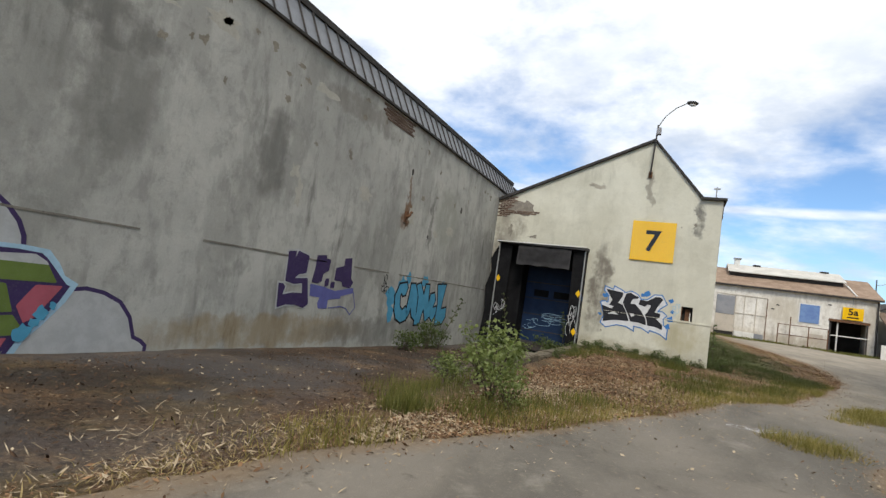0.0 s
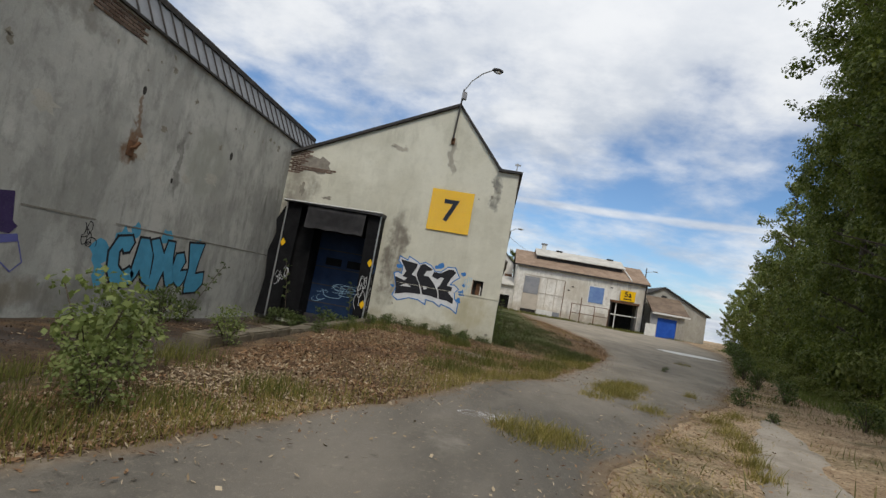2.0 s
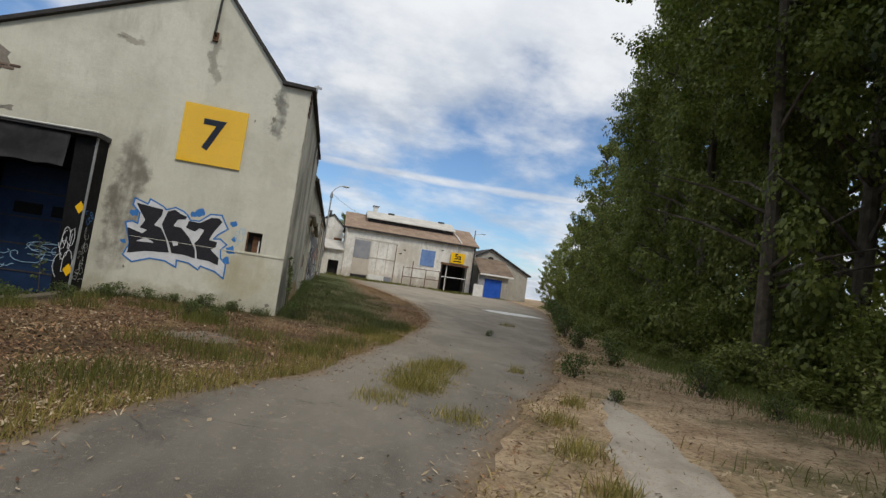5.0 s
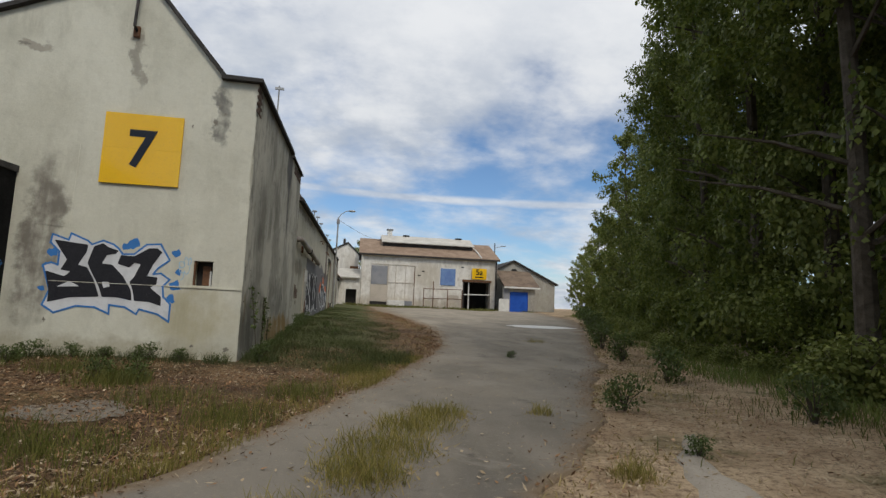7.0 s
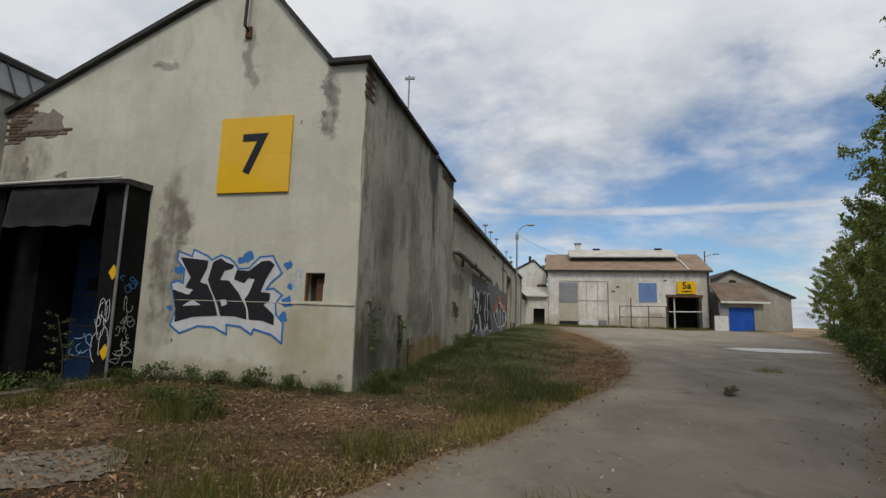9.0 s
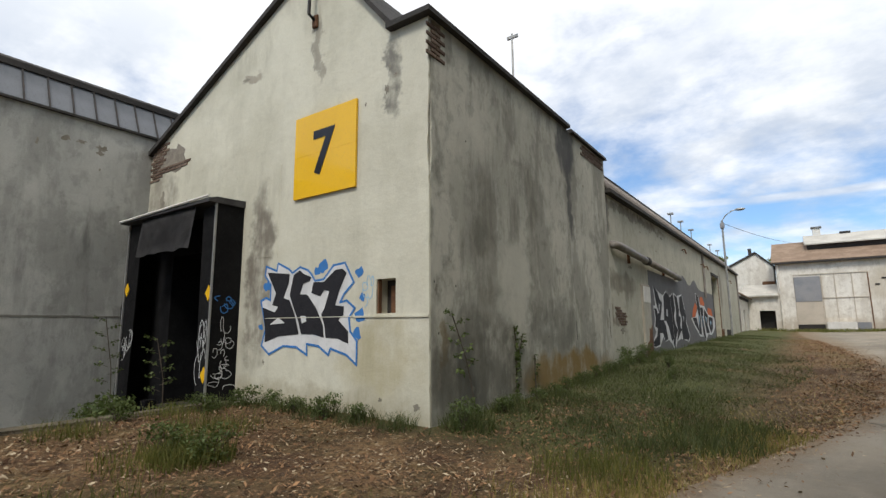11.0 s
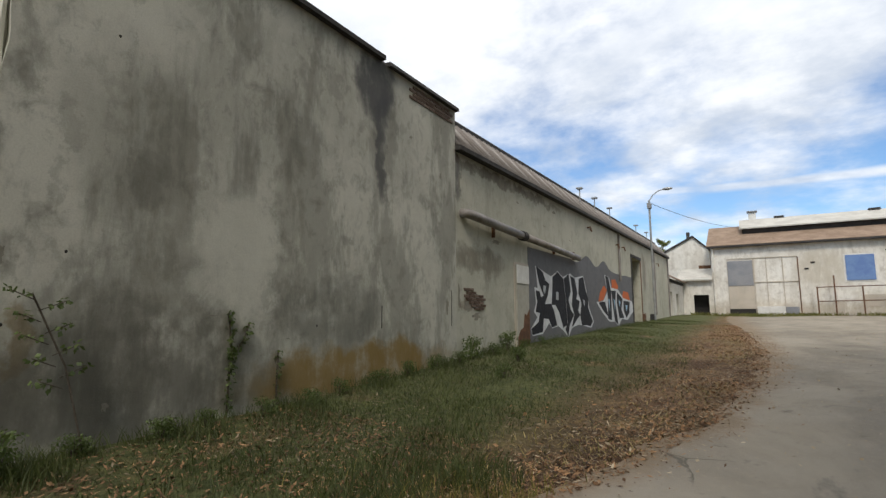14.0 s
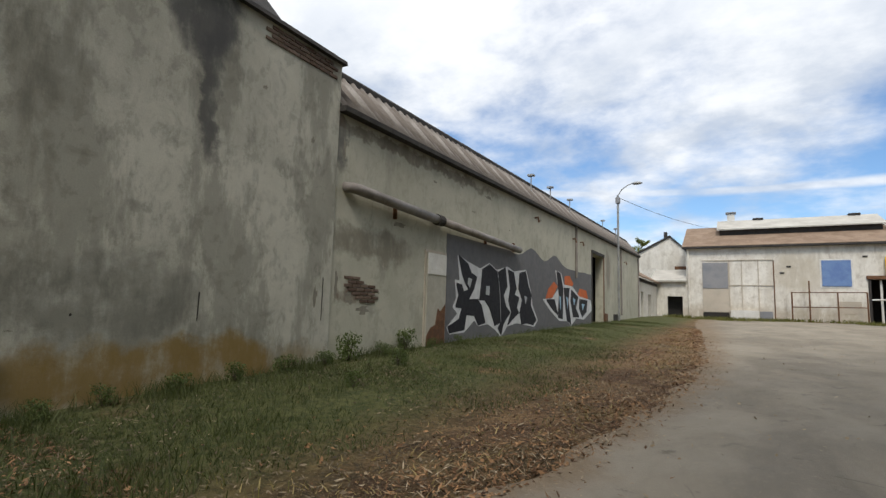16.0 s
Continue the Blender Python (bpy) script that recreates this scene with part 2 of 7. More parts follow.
m_rubber = speckled("black_rubber", (0.007, 0.007, 0.008), (0.012, 0.012, 0.013), (0.025, 0.025, 0.025), 2.5, 0.85, 0.004, 0.0, 0.12)
m_flap = speckled("grey_dusty_rubber", (0.04, 0.039, 0.042), (0.07, 0.068, 0.07), (0.06, 0.06, 0.06), 2.0, 0.75)
m_bluedoor = speckled("dark_blue_door_paint", (0.005, 0.02, 0.06), (0.009, 0.029, 0.08), (0.03, 0.035, 0.045), 2.2, 0.6, 0.002)
m_bluebright = speckled("bright_blue_paint", (0.012, 0.075, 0.40), (0.02, 0.10, 0.48), (0.03, 0.05, 0.2), 1.3, 0.5, 0.002)
m_blueshutter = speckled("faded_blue_shutter", (0.12, 0.20, 0.42), (0.16, 0.26, 0.47), (0.10, 0.14, 0.25), 1.2, 0.7, 0.002)
m_greypanel = speckled("grey_painted_panel", (0.22, 0.23, 0.25), (0.28, 0.28, 0.29), (0.15, 0.14, 0.13), 1.0, 0.7)
m_beigepanel = speckled("beige_panel", (0.52, 0.46, 0.38), (0.45, 0.40, 0.33), (0.3, 0.26, 0.2), 1.0, 0.8)
m_steel = speckled("galvanised_steel", (0.30, 0.31, 0.31), (0.42, 0.42, 0.41), (0.2, 0.17, 0.14), 3.0, 0.5, 0.002, 0.6)
m_rusty = speckled("rusty_steel", (0.11, 0.055, 0.03), (0.18, 0.09, 0.045), (0.06, 0.04, 0.03), 5.0, 0.85)
m_darksteel = speckled("dark_steel", (0.03, 0.03, 0.03), (0.06, 0.05, 0.045), (0.1, 0.07, 0.05), 4.0, 0.6)
m_yellow = speckled("yellow_sign_paint", (0.80, 0.47, 0.012), (0.84, 0.50, 0.016), (0.70, 0.40, 0.03), 1.0, 0.13, 0.0002, 0.0, 0.5)
m_signblack = speckled("black_sign_paint", (0.014, 0.014, 0.016), (0.02, 0.02, 0.022), (0.03, 0.03, 0.03), 2.0, 0.16, 0.0002)
m_whitepaint = speckled("old_white_paint", (0.62, 0.61, 0.57), (0.72, 0.71, 0.67), (0.42, 0.38, 0.32), 2.5, 0.7, 0.002)
m_concrete = speckled("worn_concrete", (0.22, 0.185, 0.145), (0.31, 0.265, 0.21), (0.12, 0.095, 0.07), 1.4, 0.95, 0.01)
# near-black put in for the shade inside doorways, vents and holes
m_interior = speckled("interior_shade", (0.03, 0.028, 0.026), (0.045, 0.04, 0.036), (0.02, 0.02, 0.02), 1.0)
m_pipe = speckled("grey_pvc_pipe", (0.19, 0.17, 0.155), (0.28, 0.255, 0.235), (0.09, 0.075, 0.065), 2.0, 0.55, 0.002)


def paint(name, c):
    return speckled(name, c, tuple(q * 0.85 for q in c), tuple(q * 0.7 + 0.05 for q in c), 4.0, 0.75, 0.001)


p_black, p_white = paint("spray_black", (0.017, 0.017, 0.022)), paint("spray_white", (0.66, 0.67, 0.68))
p_blue, p_cyan = paint("spray_blue", (0.045, 0.19, 0.50)), paint("spray_cyan", (0.08, 0.33, 0.52))
p_purple, p_lilac = paint("spray_purple", (0.045, 0.028, 0.10)), paint("spray_lilac", (0.12, 0.13, 0.36))
p_sky, p_green = paint("spray_pale_blue", (0.36, 0.55, 0.70)), paint("spray_green", (0.13, 0.19, 0.045))
p_pink, p_orange = paint("spray_pink", (0.40, 0.10, 0.14)), paint("spray_orange", (0.62, 0.15, 0.045))
p_bubble, p_grey = paint("spray_light_grey", (0.44, 0.46, 0.47)), paint("grey_masonry_paint", (0.155, 0.155, 0.16))

# ---- mesh helpers ----


def mesh_from(name, verts, faces, mats, smooth=False):
    me = bpy.data.meshes.new(name)
    me.from_pydata([tuple(v) for v in verts], [], [tuple(f) for f in faces])
    for m in mats if isinstance(mats, (list, tuple)) else [mats]:
        me.materials.append(m)
    if smooth:
        me.shade_smooth()
    return me


def part(name, bm, mat, parent=None, label="", smooth=False):
    """Links a bmesh as one mesh object, under a thing or a part."""
    me = bpy.data.meshes.new(name)
    bmesh.ops.recalc_face_normals(bm, faces=bm.faces)
    bm.to_mesh(me)
    bm.free()
    me.materials.append(mat)
    if smooth:
        me.shade_smooth()
    ob = new(name, me)
    if parent is not None:
        ob.parent = parent
    return tagged(ob, label)


def thing(name, label, category, group="", kind="", at=(0, 0, 0)):
    ob = new(name)
    ob.location = at
    return tagged(ob, label, category, group, kind)


def box(bm, x0, x1, y0, y1, z0, z1, bevel=0.0):
    made = bmesh.ops.create_cube(bm, size=1.0)["verts"]
    for v in made:
        v.co = Vector((x0 + (v.co.x + 0.5) * (x1 - x0), y0 + (v.co.y + 0.5) * (y1 - y0), z0 + (v.co.z + 0.5) * (z1 - z0)))
    if bevel:
        edges = {e for v in made for e in v.link_edges}
        bmesh.ops.bevel(bm, geom=list(edges), offset=bevel, segments=2, affect="EDGES")
    return bm


def prism(bm, outline, axis, a, b):
    """Extrudes an outline of (u, z) along y (axis 'y': u is x) or along x (axis 'x': u is y), from a to b."""
    def at(u, z, d):
        return (u, d, z) if axis == "y" else (d, u, z)
    lo = [bm.verts.new(at(u, z, a)) for u, z in outline]
    hi = [bm.verts.new(at(u, z, b)) for u, z in outline]
    bm.faces.new(lo)
    bm.faces.new(hi[::-1])
    n = len(outline)
    for i in range(n):
        bm.faces.new((lo[i], hi[i], hi[(i + 1) % n], lo[(i + 1) % n]))
    return bm


def tube(bm, path, radius, sides=8, taper=None):
    """A round bar along a path of points."""
    rings = []
    path = [Vector(p) for p in path]
    for i, p in enumerate(path):
        d = (path[min(i + 1, len(path) - 1)] - path[max(i - 1, 0)]).normalized()
        side = d.cross(Vector((0, 0, 1)) if abs(d.z) < 0.9 else Vector((1, 0, 0))).normalized()
        up = side.cross(d)
        r = radius if taper is None else radius * (1 + (taper - 1) * i / (len(path) - 1))
        rings.append([bm.verts.new(p + r * (math.cos(a) * side + math.sin(a) * up)) for a in [2 * math.pi * k / sides for k in range(sides)]])
    for ra, rb in zip(rings, rings[1:]):
        for k in range(sides):
            bm.faces.new((ra[k], ra[(k + 1) % sides], rb[(k + 1) % sides], rb[k]))
    bm.faces.new(rings[0][::-1])
    bm.faces.new(rings[-1])
    return bm


def B():
    return bmesh.new()


def lettering(text, size, depth, mat, name, parent, m):
    """Raised letters in the built-in font, standing in the local xz plane of the pose m."""
    cu = bpy.data.curves.new("lettering", "FONT")
    cu.body, cu.size, cu.extrude, cu.offset = text, size, depth, 0.022 * size
    cu.align_x, cu.align_y = "CENTER", "CENTER"
    tmp = new("lettering_curve", cu)
    bpy.context.view_layer.update()
    me = bpy.data.meshes.new_from_object(tmp.evaluated_get(bpy.context.evaluated_depsgraph_get()))
    bpy.data.objects.remove(tmp)
    me.transform(m @ pose(0, 0, 0, 90))
    me.materials.clear()
    me.materials.append(mat)
    ob = new(name, me)
    ob.parent = parent
    return ob


# ---- the ground ----


def interp(points, q):
    return float(np.interp(q, [p[0] for p in points], [p[1] for p in points]))


GROUND_Y = [(-40, 0.12), (8, 0.10), (14, 0.02), (18, -0.02), (21, 0.0), (24, 0.08), (30, 0.22), (36, 0.32), (45, 0.46), (66, 0.8), (100, 1.0), (400, 1.4)]
LEFT_EDGE = [(-30, -2.9), (0, -2.72), (1.45, -2.56), (2.55, -2.3), (3.5, -1.82), (5.04, -1.08), (6.3, -0.57), (7.6, 0.03), (9.5, 0.74), (12.2, 2.16), (13.6, 2.62), (15.8, 3.45), (18.6, 4.28), (20.6, 4.92), (22.3, 5.4), (24.1, 5.78), (27, 6.1), (31, 6.2), (38.7, 5.7), (44.5, 5.3), (52, 4.6), (64, 4.2)]
RIGHT_EDGE = [(-30, 1.5), (5.6, 1.9), (6.8, 2.45), (8.6, 3.26), (11.4, 4.75), (13.2, 6.0), (15.7, 7.15), (19.8, 9.4), (26.2, 12.1), (34, 15.6), (44, 19.5), (64, 24)]
TREE_LINE = [(-30, 8.6), (6, 9.1), (10, 9.8), (16, 11.3), (22, 13.2), (28, 15.3), (36, 18.4), (48, 23.2), (64, 28), (110, 46)]


def ground_z(x, y):
    z = interp(GROUND_Y, y)
    # low grassy bank along the side wall
    bank = interp([(17, 0), (20, 0.12), (26, 0.25), (45, 0.2), (60, 0.2), (70, 0)], y)
    z += bank * interp([(0.6, 1), (2.0, 0.8), (4.2, 0.0)], x) * (1 if x > -2 else 0)
    # lane sunk towards the loading door
    z -= interp([(0, 0.05), (2.2, 0.12), (4.7, 0.19), (9, 0.32), (15, 0.44), (25, 0.46)], y) * interp([(-6.6, 1), (-3.0, 1 if y > 8 else 0.7), (-2.62, 0)], x)
    z += interp([(8, 0.0), (9.5, 0.06), (17.9, 0.14), (21, 0)], y) * interp([(-2.66, 0), (-2.56, 1), (-0.5, 0.8), (1.2, 0.5), (2.5, 0)], x)
    edge = interp(RIGHT_EDGE, y)
    z += 0.16 * interp([(0, 0), (2.5, 0.25), (6, 1), (8, 1)], x - edge)
    z += 0.022 * noise.noise(Vector((x * 0.7, y * 0.7, 1))) + 0.012 * noise.noise(Vector((x * 2.3, y * 2.3, 4)))
    return z


def lines(a, b, step, far, grow=1.45):
    inner = list(np.arange(a, b + 1e-6, step))
    s, q, out_hi = step, b, []
    while q < far:
        s *= grow
        q += s
        out_hi.append(q)
    s, q, out_lo = step, a, []
    while q > -far:
        s *= grow
        q -= s
        out_lo.append(q)
    return out_lo[::-1] + inner + out_hi


gx, gy = lines(-7.0, 13.0, 0.16, 900), lines(-1.0, 36.0, 0.16, 900)
verts = [(x, y, ground_z(x, y) if abs(x) < 80 and abs(y) < 120 else interp(GROUND_Y, y)) for y in gy for x in gx]
W = len(gx)
faces = [(j * W + i, j * W + i + 1, (j + 1) * W + i + 1, (j + 1) * W + i) for j in range(len(gy) - 1) for i in range(W - 1)]

m_ground, g = material("dirt_and_leaf_litter")
v = coords(g)
x_, y_, z_ = g.split(v)
soil = g.mix(g.ramp(g.noise(v, 0.7, 6.0, 0.62, 0.4), 0.38, 0.62), (0.080, 0.042, 0.021), (0.19, 0.115, 0.056))
soil = g.mix(g.ramp(g.noise(v, 2.2, 6.0, 0.65), 0.48, 0.68, 0.0, 0.8), soil, (0.26, 0.165, 0.080))
soil = g.mix(g.ramp(g.noise(v, 14.0, 7.0, 0.75), 0.46, 0.62, 0.0, 0.9), soil, (0.050, 0.030, 0.018))
soil = g.mix(g.ramp(g.noise(v, 33.0, 6.0, 0.75), 0.54, 0.68, 0.0, 0.85), soil, (0.38, 0.285, 0.175))
green = g.ramp(g.noise(v, 0.55, 5.0, 0.6), 0.46, 0.62, 0.0, 0.8)
# turf greens are kept dark to hold the shade over the wall bank
turf = g.mix(g.ramp(g.noise(v, 9.0, 6.0, 0.7), 0.35, 0.65), (0.045, 0.055, 0.016), (0.10, 0.105, 0.036))
at_wall = g.math("MULTIPLY", g.ramp(x_, 4.9, 3.2), g.ramp(y_, 16.8, 18.6))
green = g.math("MAXIMUM", g.math("MULTIPLY", green, 0.35), g.math("MULTIPLY", at_wall, g.ramp(g.noise(v, 0.8, 5.0), 0.25, 0.46)))
soil = g.mix(green, soil, turf)
# soil turns darker from x -3.0 to -4.4, broken up by noise
dark_bed = g.math("MULTIPLY", g.ramp(x_, -3.0, -4.4), g.ramp(g.noise(v, 0.8, 5.0, 0.65), 0.3, 0.55))
soil = g.mix(g.math("MULTIPLY", dark_bed, 0.85), soil, (0.036, 0.029, 0.024))
worn = g.math("MULTIPLY", g.ramp(x_, -2.2, -3.0), g.ramp(g.noise(g.scaled(v, 0.5, 0.35, 1), 1.0, 5.0, 0.6), 0.44, 0.58))
soil = g.mix(g.math("MULTIPLY", worn, 0.45), soil, (0.115, 0.11, 0.108))
tan = g.add("ShaderNodeAttribute")
tan.attribute_name = "tree_side"
dry = g.mix(g.ramp(g.noise(v, 1.1, 6.0, 0.65), 0.36, 0.64), (0.36, 0.25, 0.15), (0.57, 0.43, 0.28))
dry = g.mix(g.ramp(g.noise(v, 15.0, 7.0, 0.75), 0.46, 0.64, 0.0, 0.75), dry, (0.12, 0.07, 0.04))
dry = g.mix(g.ramp(g.noise(v, 40.0, 6.0, 0.75), 0.56, 0.70, 0.0, 0.8), dry, (0.56, 0.45, 0.32))
dry = g.mix(g.ramp(g.noise(v, 0.5, 5.0, 0.6), 0.5, 0.66, 0.0, 0.7), dry, turf)
soil = g.mix(tan.outputs["Fac"], soil, dry)
lump = g.math("ADD", g.math("MULTIPLY", g.noise(v, 6.0, 6.0, 0.7), 1.4), g.noise(v, 30.0, 6.0, 0.75))
finish(m_ground, g, soil, 0.97, lump, 0.034)
ground_mesh = mesh_from("ground", verts, faces, m_ground, True)
side_values = ground_mesh.attributes.new("tree_side", "FLOAT", "POINT")
side_values.data.foreach_set("value", [min(1.0, max(0.0, x - interp(RIGHT_EDGE, y) + 1.0)) for x, y, _ in verts])
ground = tagged(new("ground", ground_mesh), "brown dirt ground with leaf litter and weeds", "ground", kind="structure")

m_asphalt, g = material("worn_asphalt")
v = coords(g)
x_, y_, z_ = g.split(v)
base = g.mix(g.ramp(g.noise(g.scaled(v, 0.55, 0.22, 1), 1.0, 6.0, 0.6, 0.5), 0.36, 0.64), (0.104, 0.094, 0.078), (0.192, 0.171, 0.141))
base = g.mix(g.ramp(g.noise(v, 0.9, 6.0, 0.65, 0.5), 0.56, 0.70, 0.0, 0.7), base, (0.270, 0.246, 0.207))
base = g.mix(g.math("MULTIPLY", g.ramp(y_, 24, 40), 0.4), base, g.mix(g.ramp(g.noise(v, 0.5, 5.0), 0.35, 0.65), (0.239, 0.209, 0.163), (0.343, 0.295, 0.229)))
base = g.mix(g.math("MULTIPLY", g.ramp(y_, 8.0, 19.0), 0.75), base, g.mix(g.ramp(g.noise(g.scaled(v, 0.6, 0.3, 1), 1.0, 6.0, 0.65, 0.5), 0.35, 0.65), (0.198, 0.172, 0.134), (0.322, 0.281, 0.220)))
rim = g.add("ShaderNodeAttribute")
rim.attribute_name = "rim"
dirty = g.math("ADD", g.math("MULTIPLY", rim.outputs["Fac"], 0.75), g.math("MULTIPLY", g.noise(v, 1.6, 6.0, 0.65), 0.6))
base = g.mix(g.math("MULTIPLY", g.ramp(dirty, 0.55, 0.95), 0.8), base, g.mix(g.noise(v, 12.0, 5.0, 0.7), (0.104, 0.065, 0.037), (0.270, 0.197, 0.119)))
scuff = g.noise(g.scaled(v, 1.3, 0.8, 1), 1.0, 8.0, 0.72, 0.3)
base = g.mix(g.ramp(scuff, 0.58, 0.72, 0.0, 0.5), base, (0.281, 0.246, 0.195))
base = g.mix(g.ramp(scuff, 0.42, 0.30, 0.0, 0.5), base, (0.052, 0.047, 0.041))
base = g.mix(g.ramp(g.noise(v, 90.0, 3.0, 0.6), 0.55, 0.75, 0.0, 0.5), base, (0.270, 0.246, 0.202))
base = g.mix(g.ramp(g.noise(v, 3.0, 7.0, 0.7), 0.60, 0.72, 0.0, 0.6), base, (0.062, 0.052, 0.040))
base = g.mix(g.ramp(g.noise(v, 16.0, 6.0, 0.72), 0.54, 0.72, 0.0, 0.4), base, (0.343, 0.295, 0.220))
crack = g.t.nodes.new("ShaderNodeTexVoronoi")
crack.feature = "DISTANCE_TO_EDGE"
g.put(crack, "Vector", g.mix(0.12, g.scaled(v, 0.5, 0.5, 0.5), g.add("ShaderNodeTexNoise", Vector=v, Scale=1.3, Detail=6.0).outputs["Color"], "ADD"))
g.put(crack, "Scale", 1.0)
cracks = g.math("MULTIPLY", g.ramp(crack.outputs["Distance"], 0.0015, 0.005, 1.0, 0.0), g.ramp(g.noise(v, 0.6, 3.0), 0.55, 0.65))
base = g.mix(g.math("MULTIPLY", cracks, 0.6), base, (0.036, 0.033, 0.026))
finish(m_asphalt, g, base, g.ramp(g.noise(v, 1.2, 4.0), 0.3, 0.7, 0.78, 0.95), g.math("ADD", g.noise(v, 120.0, 3.0), g.noise(v, 5.0, 5.0)), 0.008)

rv, rf, NX = [], [], 60
ys = list(np.arange(-22, 40, 0.2)) + list(np.arange(40, 64.2, 0.6))
for y in ys:
    le = interp(LEFT_EDGE, y) + 0.22 * noise.noise(Vector((0, y * 0.9, 3))) + 0.10 * noise.noise(Vector((5, y * 4.1, 3)))
    ri = interp(RIGHT_EDGE, y) + 0.35 * noise.noise(Vector((9, y * 0.7, 3))) + 0.14 * noise.noise(Vector((7, y * 3.7, 3)))
    for i in range(NX + 1):
        x = le + (ri - le) * i / NX
        rv.append((x, y, ground_z(x, y) + (-0.03 if i in (0, NX) else 0.022)))
for j in range(len(ys) - 1):
    for i in range(NX):
        rf.append((j * (NX + 1) + i, j * (NX + 1) + i + 1, (j + 1) * (NX + 1) + i + 1, (j + 1) * (NX + 1) + i))
road_mesh = mesh_from("road", rv, rf, m_asphalt, True)
rim_values = road_mesh.attributes.new("rim", "FLOAT", "POINT")
rim_values.data.foreach_set("value", [max(0.0, 1.0 - min(i, NX - i) / NX * 6.0) for _ in ys for i in range(NX + 1)])
road = tagged(new("road", road_mesh), "cracked grey asphalt lane with ragged edges", "road", kind="structure")

# ---- the long warehouse wall ----
LX, GY, SX = -6.49, 17.91, 1.10
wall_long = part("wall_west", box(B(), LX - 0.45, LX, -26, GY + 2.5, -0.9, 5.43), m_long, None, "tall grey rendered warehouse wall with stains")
tagged(wall_long, category="wall", kind="structure")
# string course, a shallow rough joint in the render
joint = B()
for i in range(60):
    y0 = -12 + i * 0.5
    if noise.noise(Vector((y0 * 0.8, 2, 7))) > -0.25:
        box(joint, LX - 0.01, LX + 0.006, y0, y0 + 0.5, 1.525 + 0.012 * noise.noise(Vector((y0, 0, 0))), 1.555 + 0.01 * noise.noise(Vector((y0, 5, 0))))
part("render_joint", joint, speckled("joint_shadow_dirt", (0.16, 0.15, 0.13), (0.24, 0.23, 0.2), (0.07, 0.065, 0.06), 3.0), wall_long)

roof_long = thing("roof_west", "grey standing-seam metal roof edge above the warehouse wall", "roof", kind="structure")
edge = prism(B(), [(LX - 0.45, 5.432), (LX + 0.06, 5.432), (LX + 0.06, 5.48), (LX - 0.42, 5.52)], "y", -26, GY + 2.4)
part("eave_flashing", edge, m_dark, roof_long)
panel = prism(B(), [(LX - 0.04, 5.49), (LX - 0.42, 6.27), (LX - 0.47, 6.27), (LX - 0.12, 5.49)], "y", 0.006, 0.394)
panel_mesh = part("panel", panel, m_zinc, roof_long)
panel_mesh.location.y = -12.0
rib = prism(B(), [(LX - 0.005, 5.49), (LX - 0.385, 6.27), (LX - 0.43, 6.27), (LX - 0.05, 5.49)], "y", -0.012, 0.012)
rib_mesh = part("seam_rib", rib, m_darksteel, roof_long)
rib_mesh.location.y = -12.0
for i in range(1, 81):
    for src in (panel_mesh, rib_mesh):
        o = src.copy()
        scene.collection.objects.link(o)
        o.location.y = -12.0 + 0.4 * i
cap = prism(B(), [(LX - 0.36, 6.23), (LX - 0.36, 6.35), (LX - 0.46, 6.43), (LX - 0.70, 6.43), (LX - 0.70, 6.2)], "y", -26, GY + 2.6)
part("ridge_cap", cap, m_dark, roof_long)
part("roof_back", prism(B(), [(LX - 0.6, 6.36), (LX - 14, 8.0), (LX - 14, 7.7), (LX - 0.6, 6.1)], "y", -26, GY + 12), m_dark, roof_long)

# ---- building with the sawtooth gable ----
APEX = (-1.15, 7.42)


def gable_top(x):
    return interp([(LX, 5.02), (APEX[0], APEX[1]), (0.48, 5.47), (SX, 5.47)], x)


gable = B()
cuts = [LX, -5.2, -3.25, APEX[0], 0.205, 0.48, 0.545, SX]
for a, b in zip(cuts, cuts[1:]):
    lo = 3.05 if (a, b) == (-5.2, -3.25) else -0.9
    if 0.2 <= a < 0.54:
        prism(gable, [(a, -0.9), (b, -0.9), (b, 1.465), (a, 1.465)], "y", GY, GY + 0.4)
        lo = 1.925
    top_b = 5.47 if b > 0.47 else gable_top(b)
    if b == SX:
        # worn arris at the corner
        arris = [(SX - 0.004 - 0.05 * max(0.0, noise.noise(Vector((0.3, 9.1, z * 2.1)))) - 0.02 * max(0.0, noise.noise(Vector((0.3, 3.1, z * 9.0)))), z) for z in np.arange(-0.8, 5.44, 0.07)]
        prism(gable, [(a, -0.9), (SX - 0.004, -0.9)] + arris + [(SX - 0.004, 5.47), (a, 5.47)], "y", GY, GY + 0.03)
        continue
    prism(gable, [(a, lo), (b, lo), (b, top_b), (a, gable_top(a))], "y", GY, GY + 0.4)
wall_gable = part("wall_south", gable, m_gable, None, "pale rendered gable wall with dirt streaks")
tagged(wall_gable, category="wall", kind="structure")
ledge = B()
prism(ledge, [(-2.2, 1.437), (-0.2, 1.428), (-0.2, 1.439), (-2.2, 1.447)], "y", GY - 0.012, GY + 0.01)
prism(ledge, [(-0.2, 1.418), (SX - 0.01, 1.405), (SX - 0.01, 1.433), (-0.2, 1.442)], "y", GY - 0.018, GY + 0.01)
part("ledge", ledge, m_gable, wall_gable)
plate = B()
prism(plate, [(-2.55, 2.45), (-1.97, 2.42), (-1.95, 3.98), (-2.55, 3.98)], "y", GY - 0.005, GY + 0.01)
part("render_patch", plate, m_gable, wall_gable)

